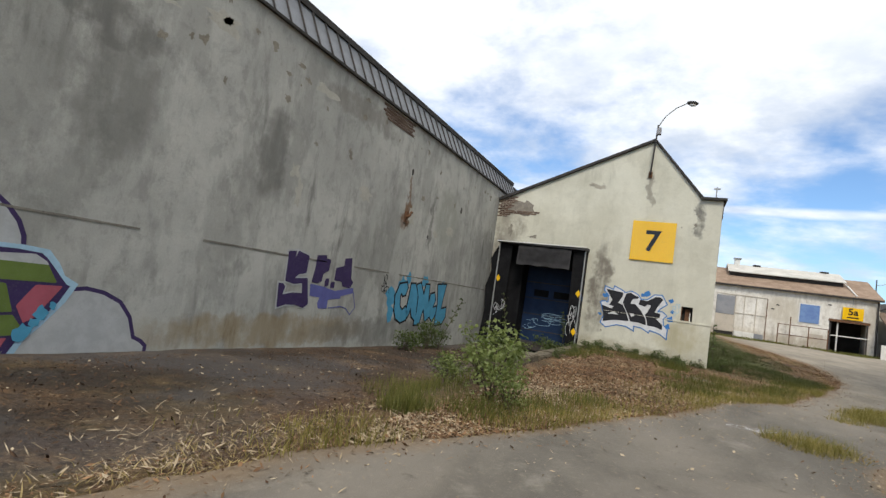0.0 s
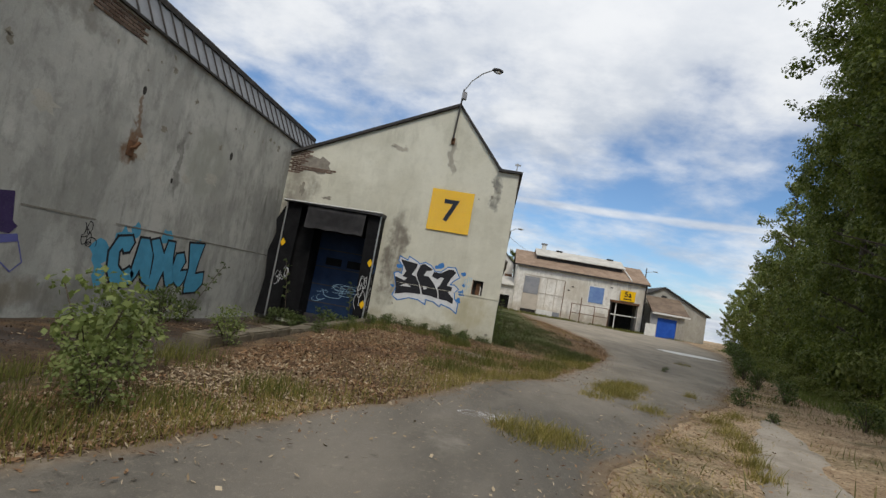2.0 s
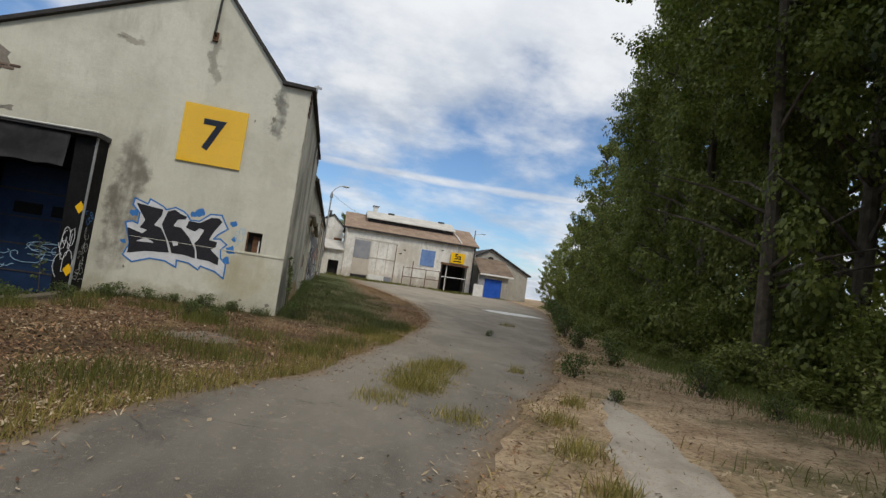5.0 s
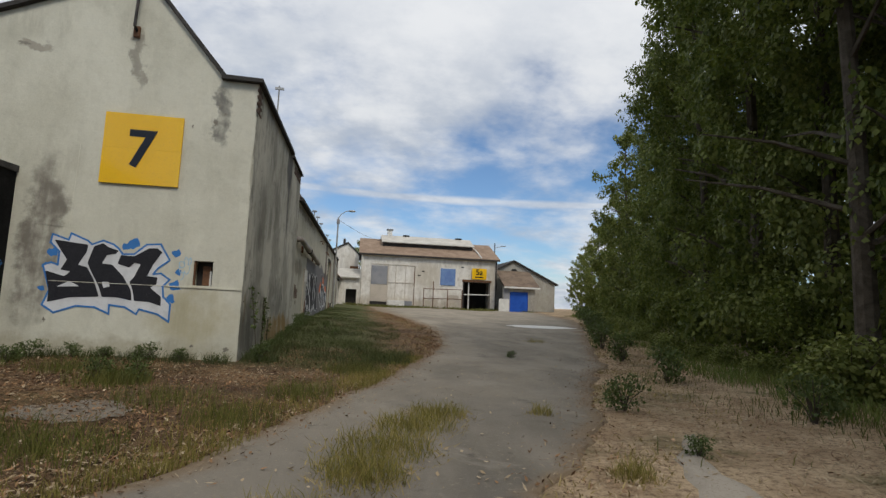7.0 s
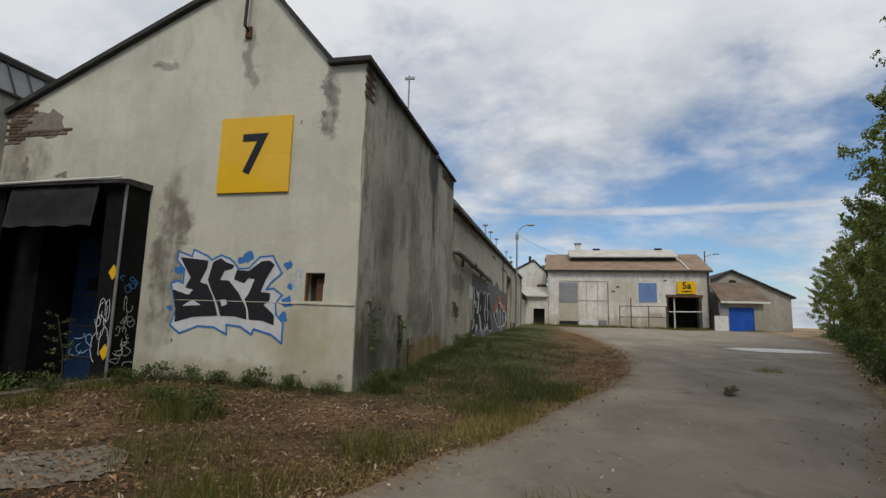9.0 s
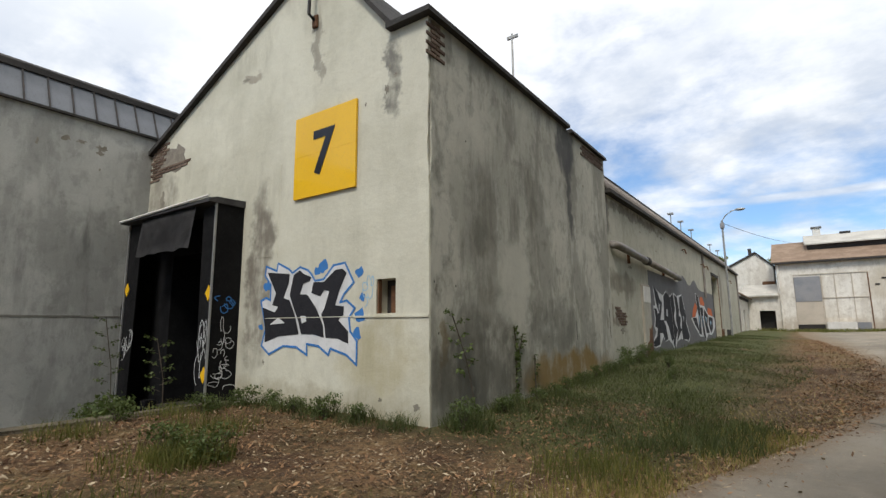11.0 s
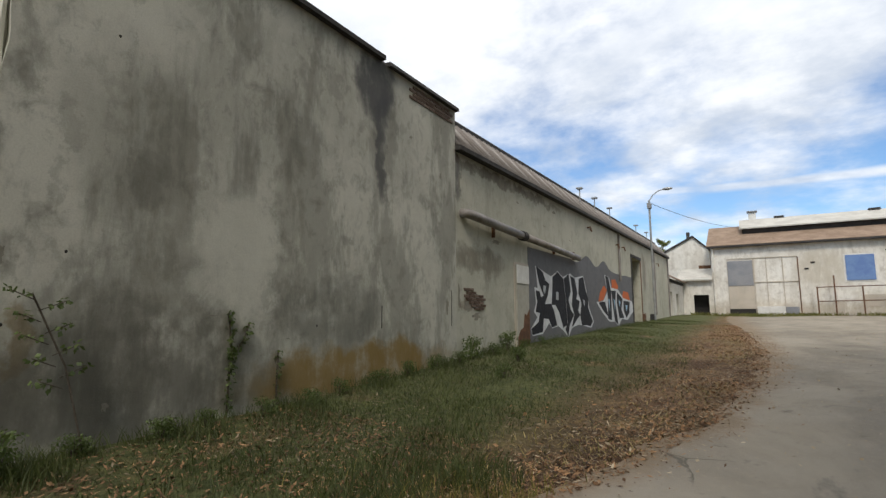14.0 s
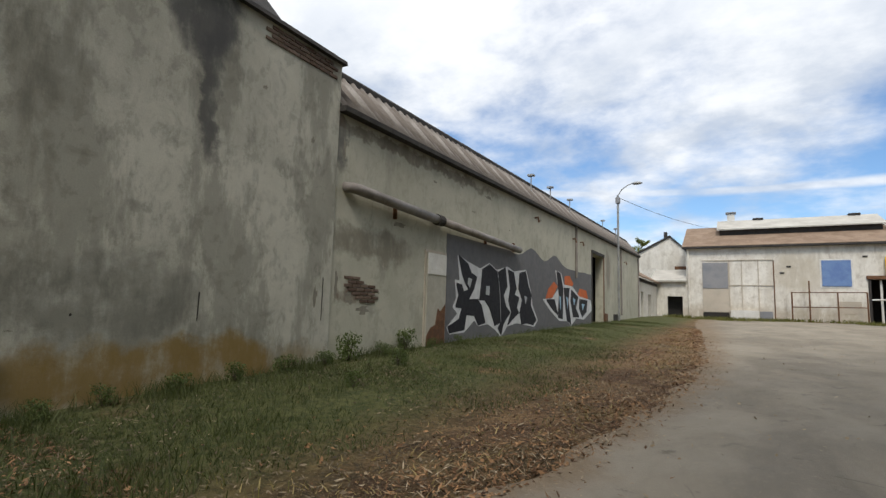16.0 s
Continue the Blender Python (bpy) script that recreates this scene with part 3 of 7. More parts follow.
side = B()
worn = [(GY + 0.032 + 0.06 * max(0.0, noise.noise(Vector((0.3, 9.1, z * 2.1)))) + 0.02 * max(0.0, noise.noise(Vector((1.3, 3.1, z * 8.0)))), z) for z in np.arange(5.4, -0.85, -0.07)]
prism(side, [(GY + 0.032, -0.9), (25.3, -0.9), (25.3, 5.44), (23.7, 5.44), (22.9, 5.47), (GY + 0.032, 5.47)] + worn, "x", SX - 0.4, SX)
box(side, SX - 0.42, SX - 0.06, GY + 0.031, GY + 0.3, -0.9, 5.46)
wall_side = part("wall_east", side, m_side, None, "dark weathered concrete side wall with rain streaks")
tagged(wall_side, category="wall", kind="structure")
end = B()
box(end, -5.5, SX - 0.4, 24.9, 25.3, 0, 5.4)
part("end_wall", end, m_side, wall_side)

roof_saw = thing("roof_south", "sawtooth roof with dark bitumen verge", "roof", kind="structure")
part("slope", prism(B(), [(LX + 0.01, 5.03), (APEX[0], 7.43), (APEX[0], 7.52), (LX + 0.01, 5.13)], "y", GY - 0.10, 25.2), m_dark, roof_saw)
part("steep_slope", prism(B(), [(APEX[0] + 0.003, 7.43), (0.50, 5.46), (0.56, 5.50), (APEX[0] + 0.003, 7.52)], "y", GY - 0.08, 25.2), m_dark, roof_saw)
part("parapet_cap", prism(B(), [(0.42, 5.475), (SX + 0.09, 5.475), (SX + 0.09, 5.55), (0.42, 5.56)], "y", GY - 0.12, 22.85), m_dark, roof_saw)
part("parapet_cap", prism(B(), [(0.6, 5.445), (SX + 0.08, 5.445), (SX + 0.06, 5.52), (0.6, 5.54)], "y", 23.0, 25.36), m_dark, roof_saw)

# ---- low shed beyond ----
NXW = 1.08
low = B()
DOOR_A, DOOR_B = 43.05, 45.4
RISE = 0.012  # the shed climbs with the yard


def climb(ob, y0=25.2):
    ob.data.transform(Matrix(((1, 0, 0, 0), (0, 1, 0, 0), (0, RISE, 1, -RISE * y0), (0, 0, 0, 1))))
    return ob


for a, b, lo in ((25.302, DOOR_A, -0.5), (DOOR_A, DOOR_B, 3.95), (DOOR_B, 56.0, -0.5)):
    prism(low, [(a, lo), (b, lo), (b, 4.60 + RISE * (b - 25.2)), (a, 4.60 + RISE * (a - 25.2))], "x", NXW - 0.4, NXW)
wall_low = part("wall_shed", low, m_low, None, "long low rendered shed wall, partly painted grey")
tagged(wall_low, category="wall", kind="structure")
roof_low = thing("roof_shed", "steep corrugated roof strip above the shed wall", "roof", kind="structure")
climb(part("eave_board", prism(B(), [(NXW - 0.3, 4.625), (NXW + 0.16, 4.605), (NXW + 0.16, 4.70), (NXW - 0.3, 4.76)], "y", 25.31, 56.2), m_dark, roof_low))


def wavy_sheet(width, pitch, p0, p1, depth):
    """A corrugated sheet: waves along y over the given width, from the lower edge p0 to the upper edge p1 (x, z)."""
    bm = B()
    n = int(width / pitch * 6)
    across = Vector((p1[0] - p0[0], 0, p1[1] - p0[1])).normalized()
    out = Vector((across.z, 0, -across.x))
    rows = []
    for i in range(n + 1):
        y = width * i / n
        off = out * (depth * math.sin(2 * math.pi * y / pitch))
        rows.append([bm.verts.new(Vector((p[0], y, p[1])) + off + s * out * -0.012) for p in (p0, p1) for s in (0, 1)])
    for ra, rb in zip(rows, rows[1:]):
        bm.faces.new((ra[0], rb[0], rb[2], ra[2]))
        bm.faces.new((ra[1], ra[3], rb[3], rb[1]))
        bm.faces.new((ra[0], ra[1], rb[1], rb[0]))
        bm.faces.new((ra[2], rb[2], rb[3], ra[3]))
    return bm


sheet = part("corrugated_sheet", wavy_sheet(1.12, 0.28, (NXW + 0.10, 4.70), (0.22, 5.80), 0.04), m_corrugated, roof_low, smooth=True)
climb(sheet, 0.0)
sheet.location.y = 25.31
for i in range(1, 28):
    o = sheet.copy()
    scene.collection.objects.link(o)
    o.location = (0.006 * (i % 2), 25.31 + 1.12 * i, RISE * 1.12 * i + 0.004 * (i % 3))
climb(part("ridge_cap", prism(B(), [(0.32, 5.72), (0.32, 5.82), (0.21, 5.92), (-0.04, 5.92), (-0.04, 5.72)], "y", 25.31, 56.4), m_dark, roof_low))
climb(part("back_slope", prism(B(), [(0.0, 5.90), (-7, 4.5), (-7, 4.3), (0.0, 5.7)], "y", 25.31, 56.4), m_corrugated, roof_low))

# ---- lower rear shed and the pale gable behind it ----
rear = thing("rear_shed", "low rendered shed with a sagging brown roof", "shed")
rb = B()
for a, b, lo, hi in ((56.0, 58.2, -0.5, 3.7), (58.2, 59.4, 2.7, 3.7), (59.4, 61.6, -0.5, 3.7), (61.6, 63.2, 2.6, 3.7), (63.2, 66.6, -0.5, 3.7)):
    prism(rb, [(a, lo), (b, lo), (b, hi), (a, hi)], "x", 0.5, 0.9)
part("wall", rb, m_far, rear)
part("roof", prism(B(), [(1.25, 3.62), (1.25, 3.72), (-1.4, 5.2), (-1.4, 5.05)], "y", 56.42, 67), m_roof_far, rear)
part("lintel", box(B(), 0.9, 0.98, 56.1, 66.6, 3.4, 3.62), m_dark, rear)
# dark block behind the openings, its colour standing in for unlit depth
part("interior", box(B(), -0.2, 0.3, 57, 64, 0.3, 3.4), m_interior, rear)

corner_shed = thing("corner_lean_to", "pale lean-to with a dark low doorway", "shed")
cb = B()
box(cb, 0.6, 1.75, 66.7, 67.0, 0.2, 3.9)
box(cb, 2.95, 3.3, 66.7, 67.0, 0.2, 3.9)
box(cb, 1.75, 2.95, 66.7, 67.0, 2.6, 3.9)
part("wall", cb, m_far, corner_shed)
part("roof", prism(B(), [(66.3, 3.85), (70, 5.0), (70, 5.15), (66.3, 3.97)], "x", 0.4, 3.3), m_roof_pale, corner_shed)
# dark sheet in place of the shade within the doorway
part("interior", box(B(), 1.6, 3.1, 67.6, 67.8, 0.2, 3.0), m_interior, corner_shed)

pale = thing("pale_gable_house", "pale rendered gable building behind the sheds", "building")
part("wall", prism(B(), [(-2.2, 1), (3.0, 1), (3.0, 6.9), (1.6, 8.3), (-2.2, 6.3)], "y", 71.0, 76.0), m_far, pale)
part("roof", prism(B(), [(-2.4, 6.2), (1.6, 8.32), (3.15, 6.8), (3.2, 6.92), (1.6, 8.5), (-2.5, 6.35)], "y", 70.85, 76.2), m_dark, pale)
part("chimney", box(B(), 0.95, 1.25, 72, 72.4, 7.9, 9.0, 0.02), m_dark, pale)
brick_end = B()
box(brick_end, 2.0, 3.02, 70.6, 70.98, 4.8, 5.5)
part("broken_wall_top", brick_end, m_rusty, pale)

# ---- far workshop across the yard ----
FY = 66.7
far = thing("workshop_building", "cream workshop with brown roof and ridge ventilator", "building")
fb = B()
OPEN = (15.5, 18.55, 4.05)
box(fb, 3.3, OPEN[0], FY, FY + 0.35, 0, 6.75)
box(fb, OPEN[0], OPEN[1], FY, FY + 0.35, OPEN[2], 6.75)
box(fb, OPEN[1], 19.5, FY, FY + 0.35, 0, 6.75)
for xg in (3.3, 19.15):
    part("side_wall", prism(B(), [(FY + 0.352, 0), (77, 0), (77, 6.75), (72.0, 8.98), (FY + 0.352, 6.75)], "x", xg, xg + 0.35), m_far, far)
part("rear_wall", box(B(), 3.65, 19.15, 76.7, 77, 0, 6.75), m_far, far)
part("wall", fb, m_far, far)
part("roof", prism(B(), [(FY - 0.35, 6.72), (72.0, 9.05), (72.0, 9.2), (FY - 0.35, 6.85)], "x", 3.0, 19.75), m_roof_far, far)
part("rear_slope", prism(B(), [(77.3, 6.72), (72.0, 9.05), (72.0, 9.2), (77.3, 6.85)], "x", 3.0, 19.75), m_roof_far, far)
part("eave_gutter", box(B(), 3.0, 19.75, FY - 0.47, FY - 0.32, 6.62, 6.80, 0.03), m_dark, far)
vent = part("ridge_ventilator", prism(B(), [(69.3, 8.05), (69.3, 8.5), (71.9, 9.55), (74.5, 8.5), (74.5, 8.05)], "x", 5.8, 16.9), m_dark, far)
part("ventilator_roof", prism(B(), [(68.9, 8.48), (71.9, 9.62), (74.9, 8.48), (74.9, 8.58), (71.9, 9.74), (68.9, 8.58)], "x", 5.6, 17.1), m_roof_pale, vent)
stack = part("chimney", box(B(), 6.4, 7.0, 71.7, 72.3, 9.3, 10.4, 0.03), m_whitepaint, far)
part("chimney_cap", box(B(), 6.28, 7.12, 71.55, 72.45, 10.4, 10.52, 0.02), m_greypanel, stack)
for cx in (8.4, 15.2):
    part("roof_cowl", box(B(), cx, cx + 0.8, 71.6, 72.2, 9.66, 9.86, 0.03), m_dark, far)
# added dark shell: the hall's inner shade is in its colour
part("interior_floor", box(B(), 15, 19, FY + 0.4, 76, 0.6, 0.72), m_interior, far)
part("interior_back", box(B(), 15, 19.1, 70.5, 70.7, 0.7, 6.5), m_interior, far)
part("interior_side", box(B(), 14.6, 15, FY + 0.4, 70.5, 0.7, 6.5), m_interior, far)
part("door_lintel", box(B(), OPEN[0] - 0.25, OPEN[1] + 0.25, FY - 0.14, FY + 0.02, 4.05, 4.32, 0.02), m_rusty, far)
part("door_jamb", box(B(), OPEN[0] - 0.16, OPEN[0] - 0.003, FY - 0.05, FY + 0.3, 0.5, 4.05), m_darksteel, far)
part("door_jamb", box(B(), OPEN[1] + 0.003, OPEN[1] + 0.12, FY - 0.05, FY + 0.3, 0.5, 4.05), m_darksteel, far)
bar = B()
tube(bar, [(OPEN[0], FY - 0.1, 2.55), (OPEN[1] + 0.2, FY - 0.1, 2.6)], 0.06)
part("door_bar", bar, m_whitepaint, far)
part("door_post", box(B(), OPEN[0] + 0.55, OPEN[0] + 0.68, FY + 0.2, FY + 0.33, 0.7, 4.0), m_whitepaint, far)
door1 = part("sliding_door", box(B(), 4.5, 6.4, FY - 0.07, FY - 0.003, 1.35, 5.45, 0.015), m_beigepanel, far, "beige panel door with a grey upper half")
part("upper_panel", box(B(), 4.52, 6.38, FY - 0.10, FY - 0.072, 3.3, 5.45, 0.01), m_greypanel, door1)
# dark sheet on the wall face, painting the shade of a gap
part("dark_gap", box(B(), 4.5, 6.4, FY - 0.045, FY - 0.003, 0.75, 1.33), m_interior, far)
part("white_chest", box(B(), 6.5, 8.45, FY - 0.6, FY - 0.01, 0.6, 1.55, 0.02), m_whitepaint, far)
part("dark_gap", box(B(), 8.5, 9.4, FY - 0.04, FY - 0.003, 0.75, 1.5), m_greypanel, far)
for px, z0 in ((6.46, 1.3), (7.35, 1.6), (8.5, 1.6), (9.55, 0.8)):
    part("panel_batten", box(B(), px - 0.035, px + 0.035, FY - 0.05, FY - 0.003, z0, 5.6), m_rusty if px > 9 else m_beigepanel, far)
for pz in (3.55, 5.6):
    part("panel_batten", box(B(), 4.5, 9.5, FY - 0.06, FY - 0.0055, pz, pz + 0.06), m_beigepanel, far)
part("window_frame", box(B(), 12.5, 14.5, FY - 0.03, FY - 0.002, 3.4, 5.6), m_whitepaint, far)
part("blue_shutter", box(B(), 12.62, 14.4, FY - 0.08, FY - 0.032, 3.52, 5.5, 0.01), m_blueshutter, far)
part("patch", box(B(), 13.6, 14.9, FY - 0.025, FY - 0.003, 1.5, 2.4), m_beigepanel, far)
for px, pz in ((9.95, 4.5), (15.1, 5.7), (10.4, 5.0)):
    part("wall_vent", box(B(), px, px + 0.3, FY - 0.05, FY - 0.003, pz, pz + 0.12), m_dark, far)
strip = B()
tube(strip, [(16.9, 70.9, 9.0), (17.3, 68.6, 7.98), (17.5, FY - 0.2, 6.95)], 0.07, 6)
part("roof_pipe", strip, m_whitepaint, far)
for cx in (4.2, 5.6, 9.6, 11.6, 13.2, 14.8):
    part("stain_patch", box(B(), cx, cx + 0.5 + 0.13 * (cx % 2), FY - 0.006, FY - 0.002, 0.7, 1.3 + 0.22 * (cx % 3)), m_beigepanel, far)
down = B()
tube(down, [(3.45, FY - 0.12, 6.6), (3.45, FY - 0.12, 0.8)], 0.07)
part("downpipe", down, m_far, far)
down = B()
tube(down, [(19.35, FY - 0.12, 6.6), (19.35, FY - 0.12, 0.8)], 0.09)
part("downpipe", down, m_darksteel, far)

rail = thing("yard_railing", "dark pipe railing standing before the workshop wall", "railing")
for a, b in (((10.6, 3.0), (15.1, 3.05)), ((10.6, 1.9), (15.1, 1.95))):
    t_ = B()
    tube(t_, [(a[0], FY - 0.9, a[1]), (b[0], FY - 0.9, b[1])], 0.035)
    part("rail", t_, m_rusty, rail)
for px in (10.6, 11.7, 13.4, 15.1):
    t_ = B()
    tube(t_, [(px, FY - 0.9, 0.7), (px, FY - 0.9, 3.9 if px == 11.7 else 3.05)], 0.05)
    part("post", t_, m_rusty, rail)

sign5 = thing("number_sign", "yellow board reading 5a above the workshop door", "sign")
part("board", box(B(), 16.35, 18.15, FY - 0.22, FY - 0.16, 4.4, 5.7, 0.01), m_yellow, sign5)
lettering("5a", 0.95, 0.006, m_signblack, "number", sign5, pose(17.25, FY - 0.228, 5.22))
part("small_print", box(B(), 16.75, 17.75, FY - 0.226, FY - 0.221, 4.58, 4.72), m_signblack, sign5)
t_ = B()
tube(t_, [(17.2, FY - 0.19, 5.7), (17.15, FY - 0.3, 7.0)], 0.03)
part("hanger", t_, m_steel, sign5)

# ---- blue-door shed and the long gable shed beside the workshop ----
m_shed_wall = plaster("grey_pebble_render", (0.44, 0.42, 0.37), (0.36, 0.34, 0.29), (0.2, 0.18, 0.15), 0.5, [], 0.4, 0.2)
m_roof_brown = speckled("dark_brown_fibre_cement", (0.12, 0.085, 0.06), (0.19, 0.14, 0.10), (0.07, 0.05, 0.04), 0.9)
lean = thing("blue_door_shed", "small shed with a brown roof and bright blue door", "shed")
lw = B()
box(lw, 19.52, 20.3, 63.9, 64.2, 0.2, 3.55)
box(lw, 22.5, 23.3, 63.9, 64.2, 0.2, 3.55)
box(lw, 20.3, 22.5, 63.9, 64.2, 3.05, 3.55)
box(lw, 23.0, 23.3, 64.2, 68, 0.2, 3.55)
part("wall", lw, m_shed_wall, lean)
part("fascia", box(B(), 19.52, 23.75, 63.38, 63.48, 3.42, 3.62), m_whitepaint, lean)
part("white_door", box(B(), 19.0, 20.2, 63.80, 63.86, 0.6, 2.2, 0.01), m_whitepaint, lean)
part("blue_door", box(B(), 20.3, 22.5, 64.0, 64.08, 0.6, 3.05, 0.01), m_bluebright, lean)
part("grey_panel", box(B(), 19.54, 20.26, 63.86, 63.897, 2.1, 3.45), m_greypanel, lean)
part("roof", prism(B(), [(63.5, 3.55), (67.5, 5.55), (67.5, 5.68), (63.5, 3.68)], "x", 19.52, 23.75), m_roof_brown, lean)

gshed = thing("long_gable_shed", "grey gable shed with ribbed side wall", "shed")
gs = B()
prism(gs, [(19.6, 0.5), (27.4, 0.5), (27.4, 4.3), (22.0, 6.9), (19.6, 5.6)], "y", 68.2, 68.5)
part("gable_wall", gs, m_shed_wall, gshed)
part("side_wall", box(B(), 27.1, 27.4, 68.5, 96, 0.5, 4.3), m_shed_wall, gshed)
part("roof", prism(B(), [(19.4, 5.5), (22.0, 6.93), (27.75, 4.15), (27.8, 4.3), (22.0, 7.1), (19.4, 5.65)], "y", 67.9, 96), m_dark, gshed)
part("round_vent", box(B(), 21.7, 22.4, 68.1, 68.19, 5.6, 6.0, 0.1), m_interior, gshed)
for i in range(14):
    part("buttress", box(B(), 27.4, 27.55, 69 + 2 * i, 69.3 + 2 * i, 0.5, 4.1), m_concrete, gshed)

# ---- trees ----
m_leaf = per_piece("summer_leaf", (0.070, 0.095, 0.020), (0.26, 0.29, 0.065), 0.5, island=True, translucent=0.3)
m_leaf_b = per_piece("pale_leaf", (0.095, 0.120, 0.026), (0.32, 0.34, 0.095), 0.55, island=True, translucent=0.3)
# darkened leaf copy for the nearest trees, crown shade painted into the colour
m_leaf_shade = per_piece("shaded_leaf", (0.016, 0.026, 0.008), (0.085, 0.105, 0.028), 0.5, island=True, translucent=0.12)
m_bark = speckled("bark", (0.07, 0.055, 0.04), (0.12, 0.10, 0.075), (0.035, 0.03, 0.022), 5.0, 0.95, 0.02)


def leaves(rng, centres, spread, per, size, normals=None):
    """Many small pointed leaves in clumps round the given centres, as rows of corners, four to a leaf."""
    n = len(centres) * per
    c = np.repeat(centres, per, axis=0)
    off = rng.normal(size=(n, 3))
    off /= np.linalg.norm(off, axis=1, keepdims=True)
    shell = off.copy()
    off *= (rng.random((n, 1)) ** 0.4) * spread
    c = c + off * np.array([1, 1, 0.7])
    d = rng.normal(size=(n, 3)) + np.array([0, 0, -0.35])
    if normals is None:
        nrm = rng.normal(size=(n, 3)) * 0.55 + np.array([0, 0, 0.6]) + shell * 0.7
    else:
        nrm = rng.normal(size=(n, 3)) * 0.38 + np.array([0, 0, 0.45]) + shell * 0.8 + np.repeat(normals, per, axis=0) * 0.3
    nrm /= np.linalg.norm(nrm, axis=1, keepdims=True)
    d -= nrm * (d * nrm).sum(1, keepdims=True)
    d /= np.linalg.norm(d, axis=1, keepdims=True) + 1e-9
    s = np.cross(d, nrm)
    ln = size * (0.6 + 0.8 * rng.random((n, 1)))
    up = nrm * ln * 0.10
    return np.stack([c, c + d * ln * 0.45 + s * ln * 0.36 + up, c + d * ln, c + d * ln * 0.45 - s * ln * 0.36 + up], axis=1).reshape(-1, 3)


def leaf_mesh(name, verts, mat):
    me = bpy.data.meshes.new(name)
    n = len(verts) // 4
    me.vertices.add(4 * n)
    me.vertices.foreach_set("co", verts.astype(np.float32).ravel())
    me.loops.add(4 * n)
    me.loops.foreach_set("vertex_index", np.arange(4 * n, dtype=np.int32))
    me.polygons.add(n)
    me.polygons.foreach_set("loop_start", np.arange(0, 4 * n, 4, dtype=np.int32))
    me.update(calc_edges=True)
    me.validate()
    me.materials.append(mat)
    return me


def tree(seed, height, radius, clumps, per, size, label, low=0.4, mat=None):
    """A tapered trunk, limbs and a ragged crown of leaf clumps that reaches close to the ground."""
    rng = np.random.default_rng(seed)
    top = thing("tree", label, "tree", "trees along the lane")
    tb = B()
    lean = rng.normal(size=2) * 0.25
    tube(tb, [(0, 0, -0.3), (lean[0] * 0.2, lean[1] * 0.2, height * 0.3), (lean[0], lean[1], height * 0.62), (lean[0] * 1.3, lean[1] * 1.3, height * 0.9)], 0.19, 9, 0.2)
    tips = []
    for k in range(22):
        z = height * (0.12 + 0.78 * rng.random())
        a = rng.random() * 6.283
        r = radius * (0.55 + 0.45 * rng.random()) * math.sin(math.pi * min(0.93, 0.25 + 0.7 * z / height)) ** 0.6
        e = Vector((r * math.cos(a), r * math.sin(a), z + 0.35 * r))
        f = z / height
        s = Vector((lean[0] * f, lean[1] * f, z))
        tube(tb, [s, s.lerp(e, 0.5) + Vector((0, 0, 0.12)), e], 0.055, 5, 0.25)
        tips.append(e)
    part("trunk", tb, m_bark, top)
    c, out = [], []
    while len(c) < clumps:
        z = low + (height - low) * rng.random()
        f = (z - low) / (height - low)
        a = rng.random() * 6.283
        env = radius * (0.62 + 0.5 * math.sin(math.pi * (0.12 + 0.62 * f))) * min(1.0, 1.9 * (1 - f) ** 0.55)
        env *= 0.82 + 0.6 * noise.noise(Vector((2.2 * math.cos(a) + seed, 2.2 * math.sin(a), z * 0.5)))
        r = env * (0.55 + 0.45 * rng.random() ** 0.4)
        if noise.noise(Vector((r * math.cos(a) * 0.7, r * math.sin(a) * 0.7 + seed, z * 0.7))) < -0.15:
            continue
        c.append((r * math.cos(a), r * math.sin(a), z))
        out.append((math.cos(a), math.sin(a), 0.3))
    c, out = np.array(c), np.array(out)
    small = leaves(rng, c, 0.47, per, size, out)
    # sprays of outer twigs that break the outline
    sprays = []
    for k in range(80):
        i = rng.integers(len(c))
        for q in range(3):
            sprays.append(c[i] + out[i] * (0.4 + 0.2 * q) + np.array([0, 0, 0.10 * q]) + rng.normal(size=3) * 0.06)
    crown = new("crown", leaf_mesh("crown", np.concatenate([small, leaves(rng, np.array(sprays), 0.2, 16, size)]), mat or (m_leaf if seed % 2 else m_leaf_b)))
    crown.parent = top
    return top


kinds = [tree(11, 12.5, 2.5, 235, 165, 0.104, "tall dense green deciduous tree by the lane"),
         tree(12, 11.0, 2.3, 220, 165, 0.102, "leafy pale green tree in a dense row"),
         tree(13, 13.5, 2.7, 250, 165, 0.104, "tall dark green tree with branches down to the ground")]
shade_kind = tree(15, 13.0, 2.7, 260, 165, 0.108, "tall tree overhanging the lane, crown shade put into its leaf colour", mat=m_leaf_shade)
lean_kind = tree(16, 15.5, 3.6, 250, 165, 0.108, "tall tree whose high crown leans out over the verge", 6.5, m_leaf)
far_kind = tree(14, 12.0, 2.6, 150, 52, 0.18, "tall green tree standing behind the front row")
rng = random.Random(5)
spots = []
for y in (-6, -2, 1.5, 5, 8.2, 11.4, 14.6, 17.8, 21, 24.2, 27.6, 31.2, 35.2, 39.6, 44.5, 50, 56, 63, 72, 84):
    spots.append((interp(TREE_LINE, y) + (2.3 if y < 16 else 2.1) + rng.uniform(-0.4, 0.5), y + rng.uniform(-0.5, 0.5)))
for y in (-4, 0, 3.5, 7, 10, 13, 16, 19, 22, 25.5, 29, 33, 37, 41, 47, 53, 60, 68):
    spots.append((interp(TREE_LINE, y) + 6.0 + rng.uniform(-0.5, 0.8), y + rng.uniform(-0.8, 0.8)))
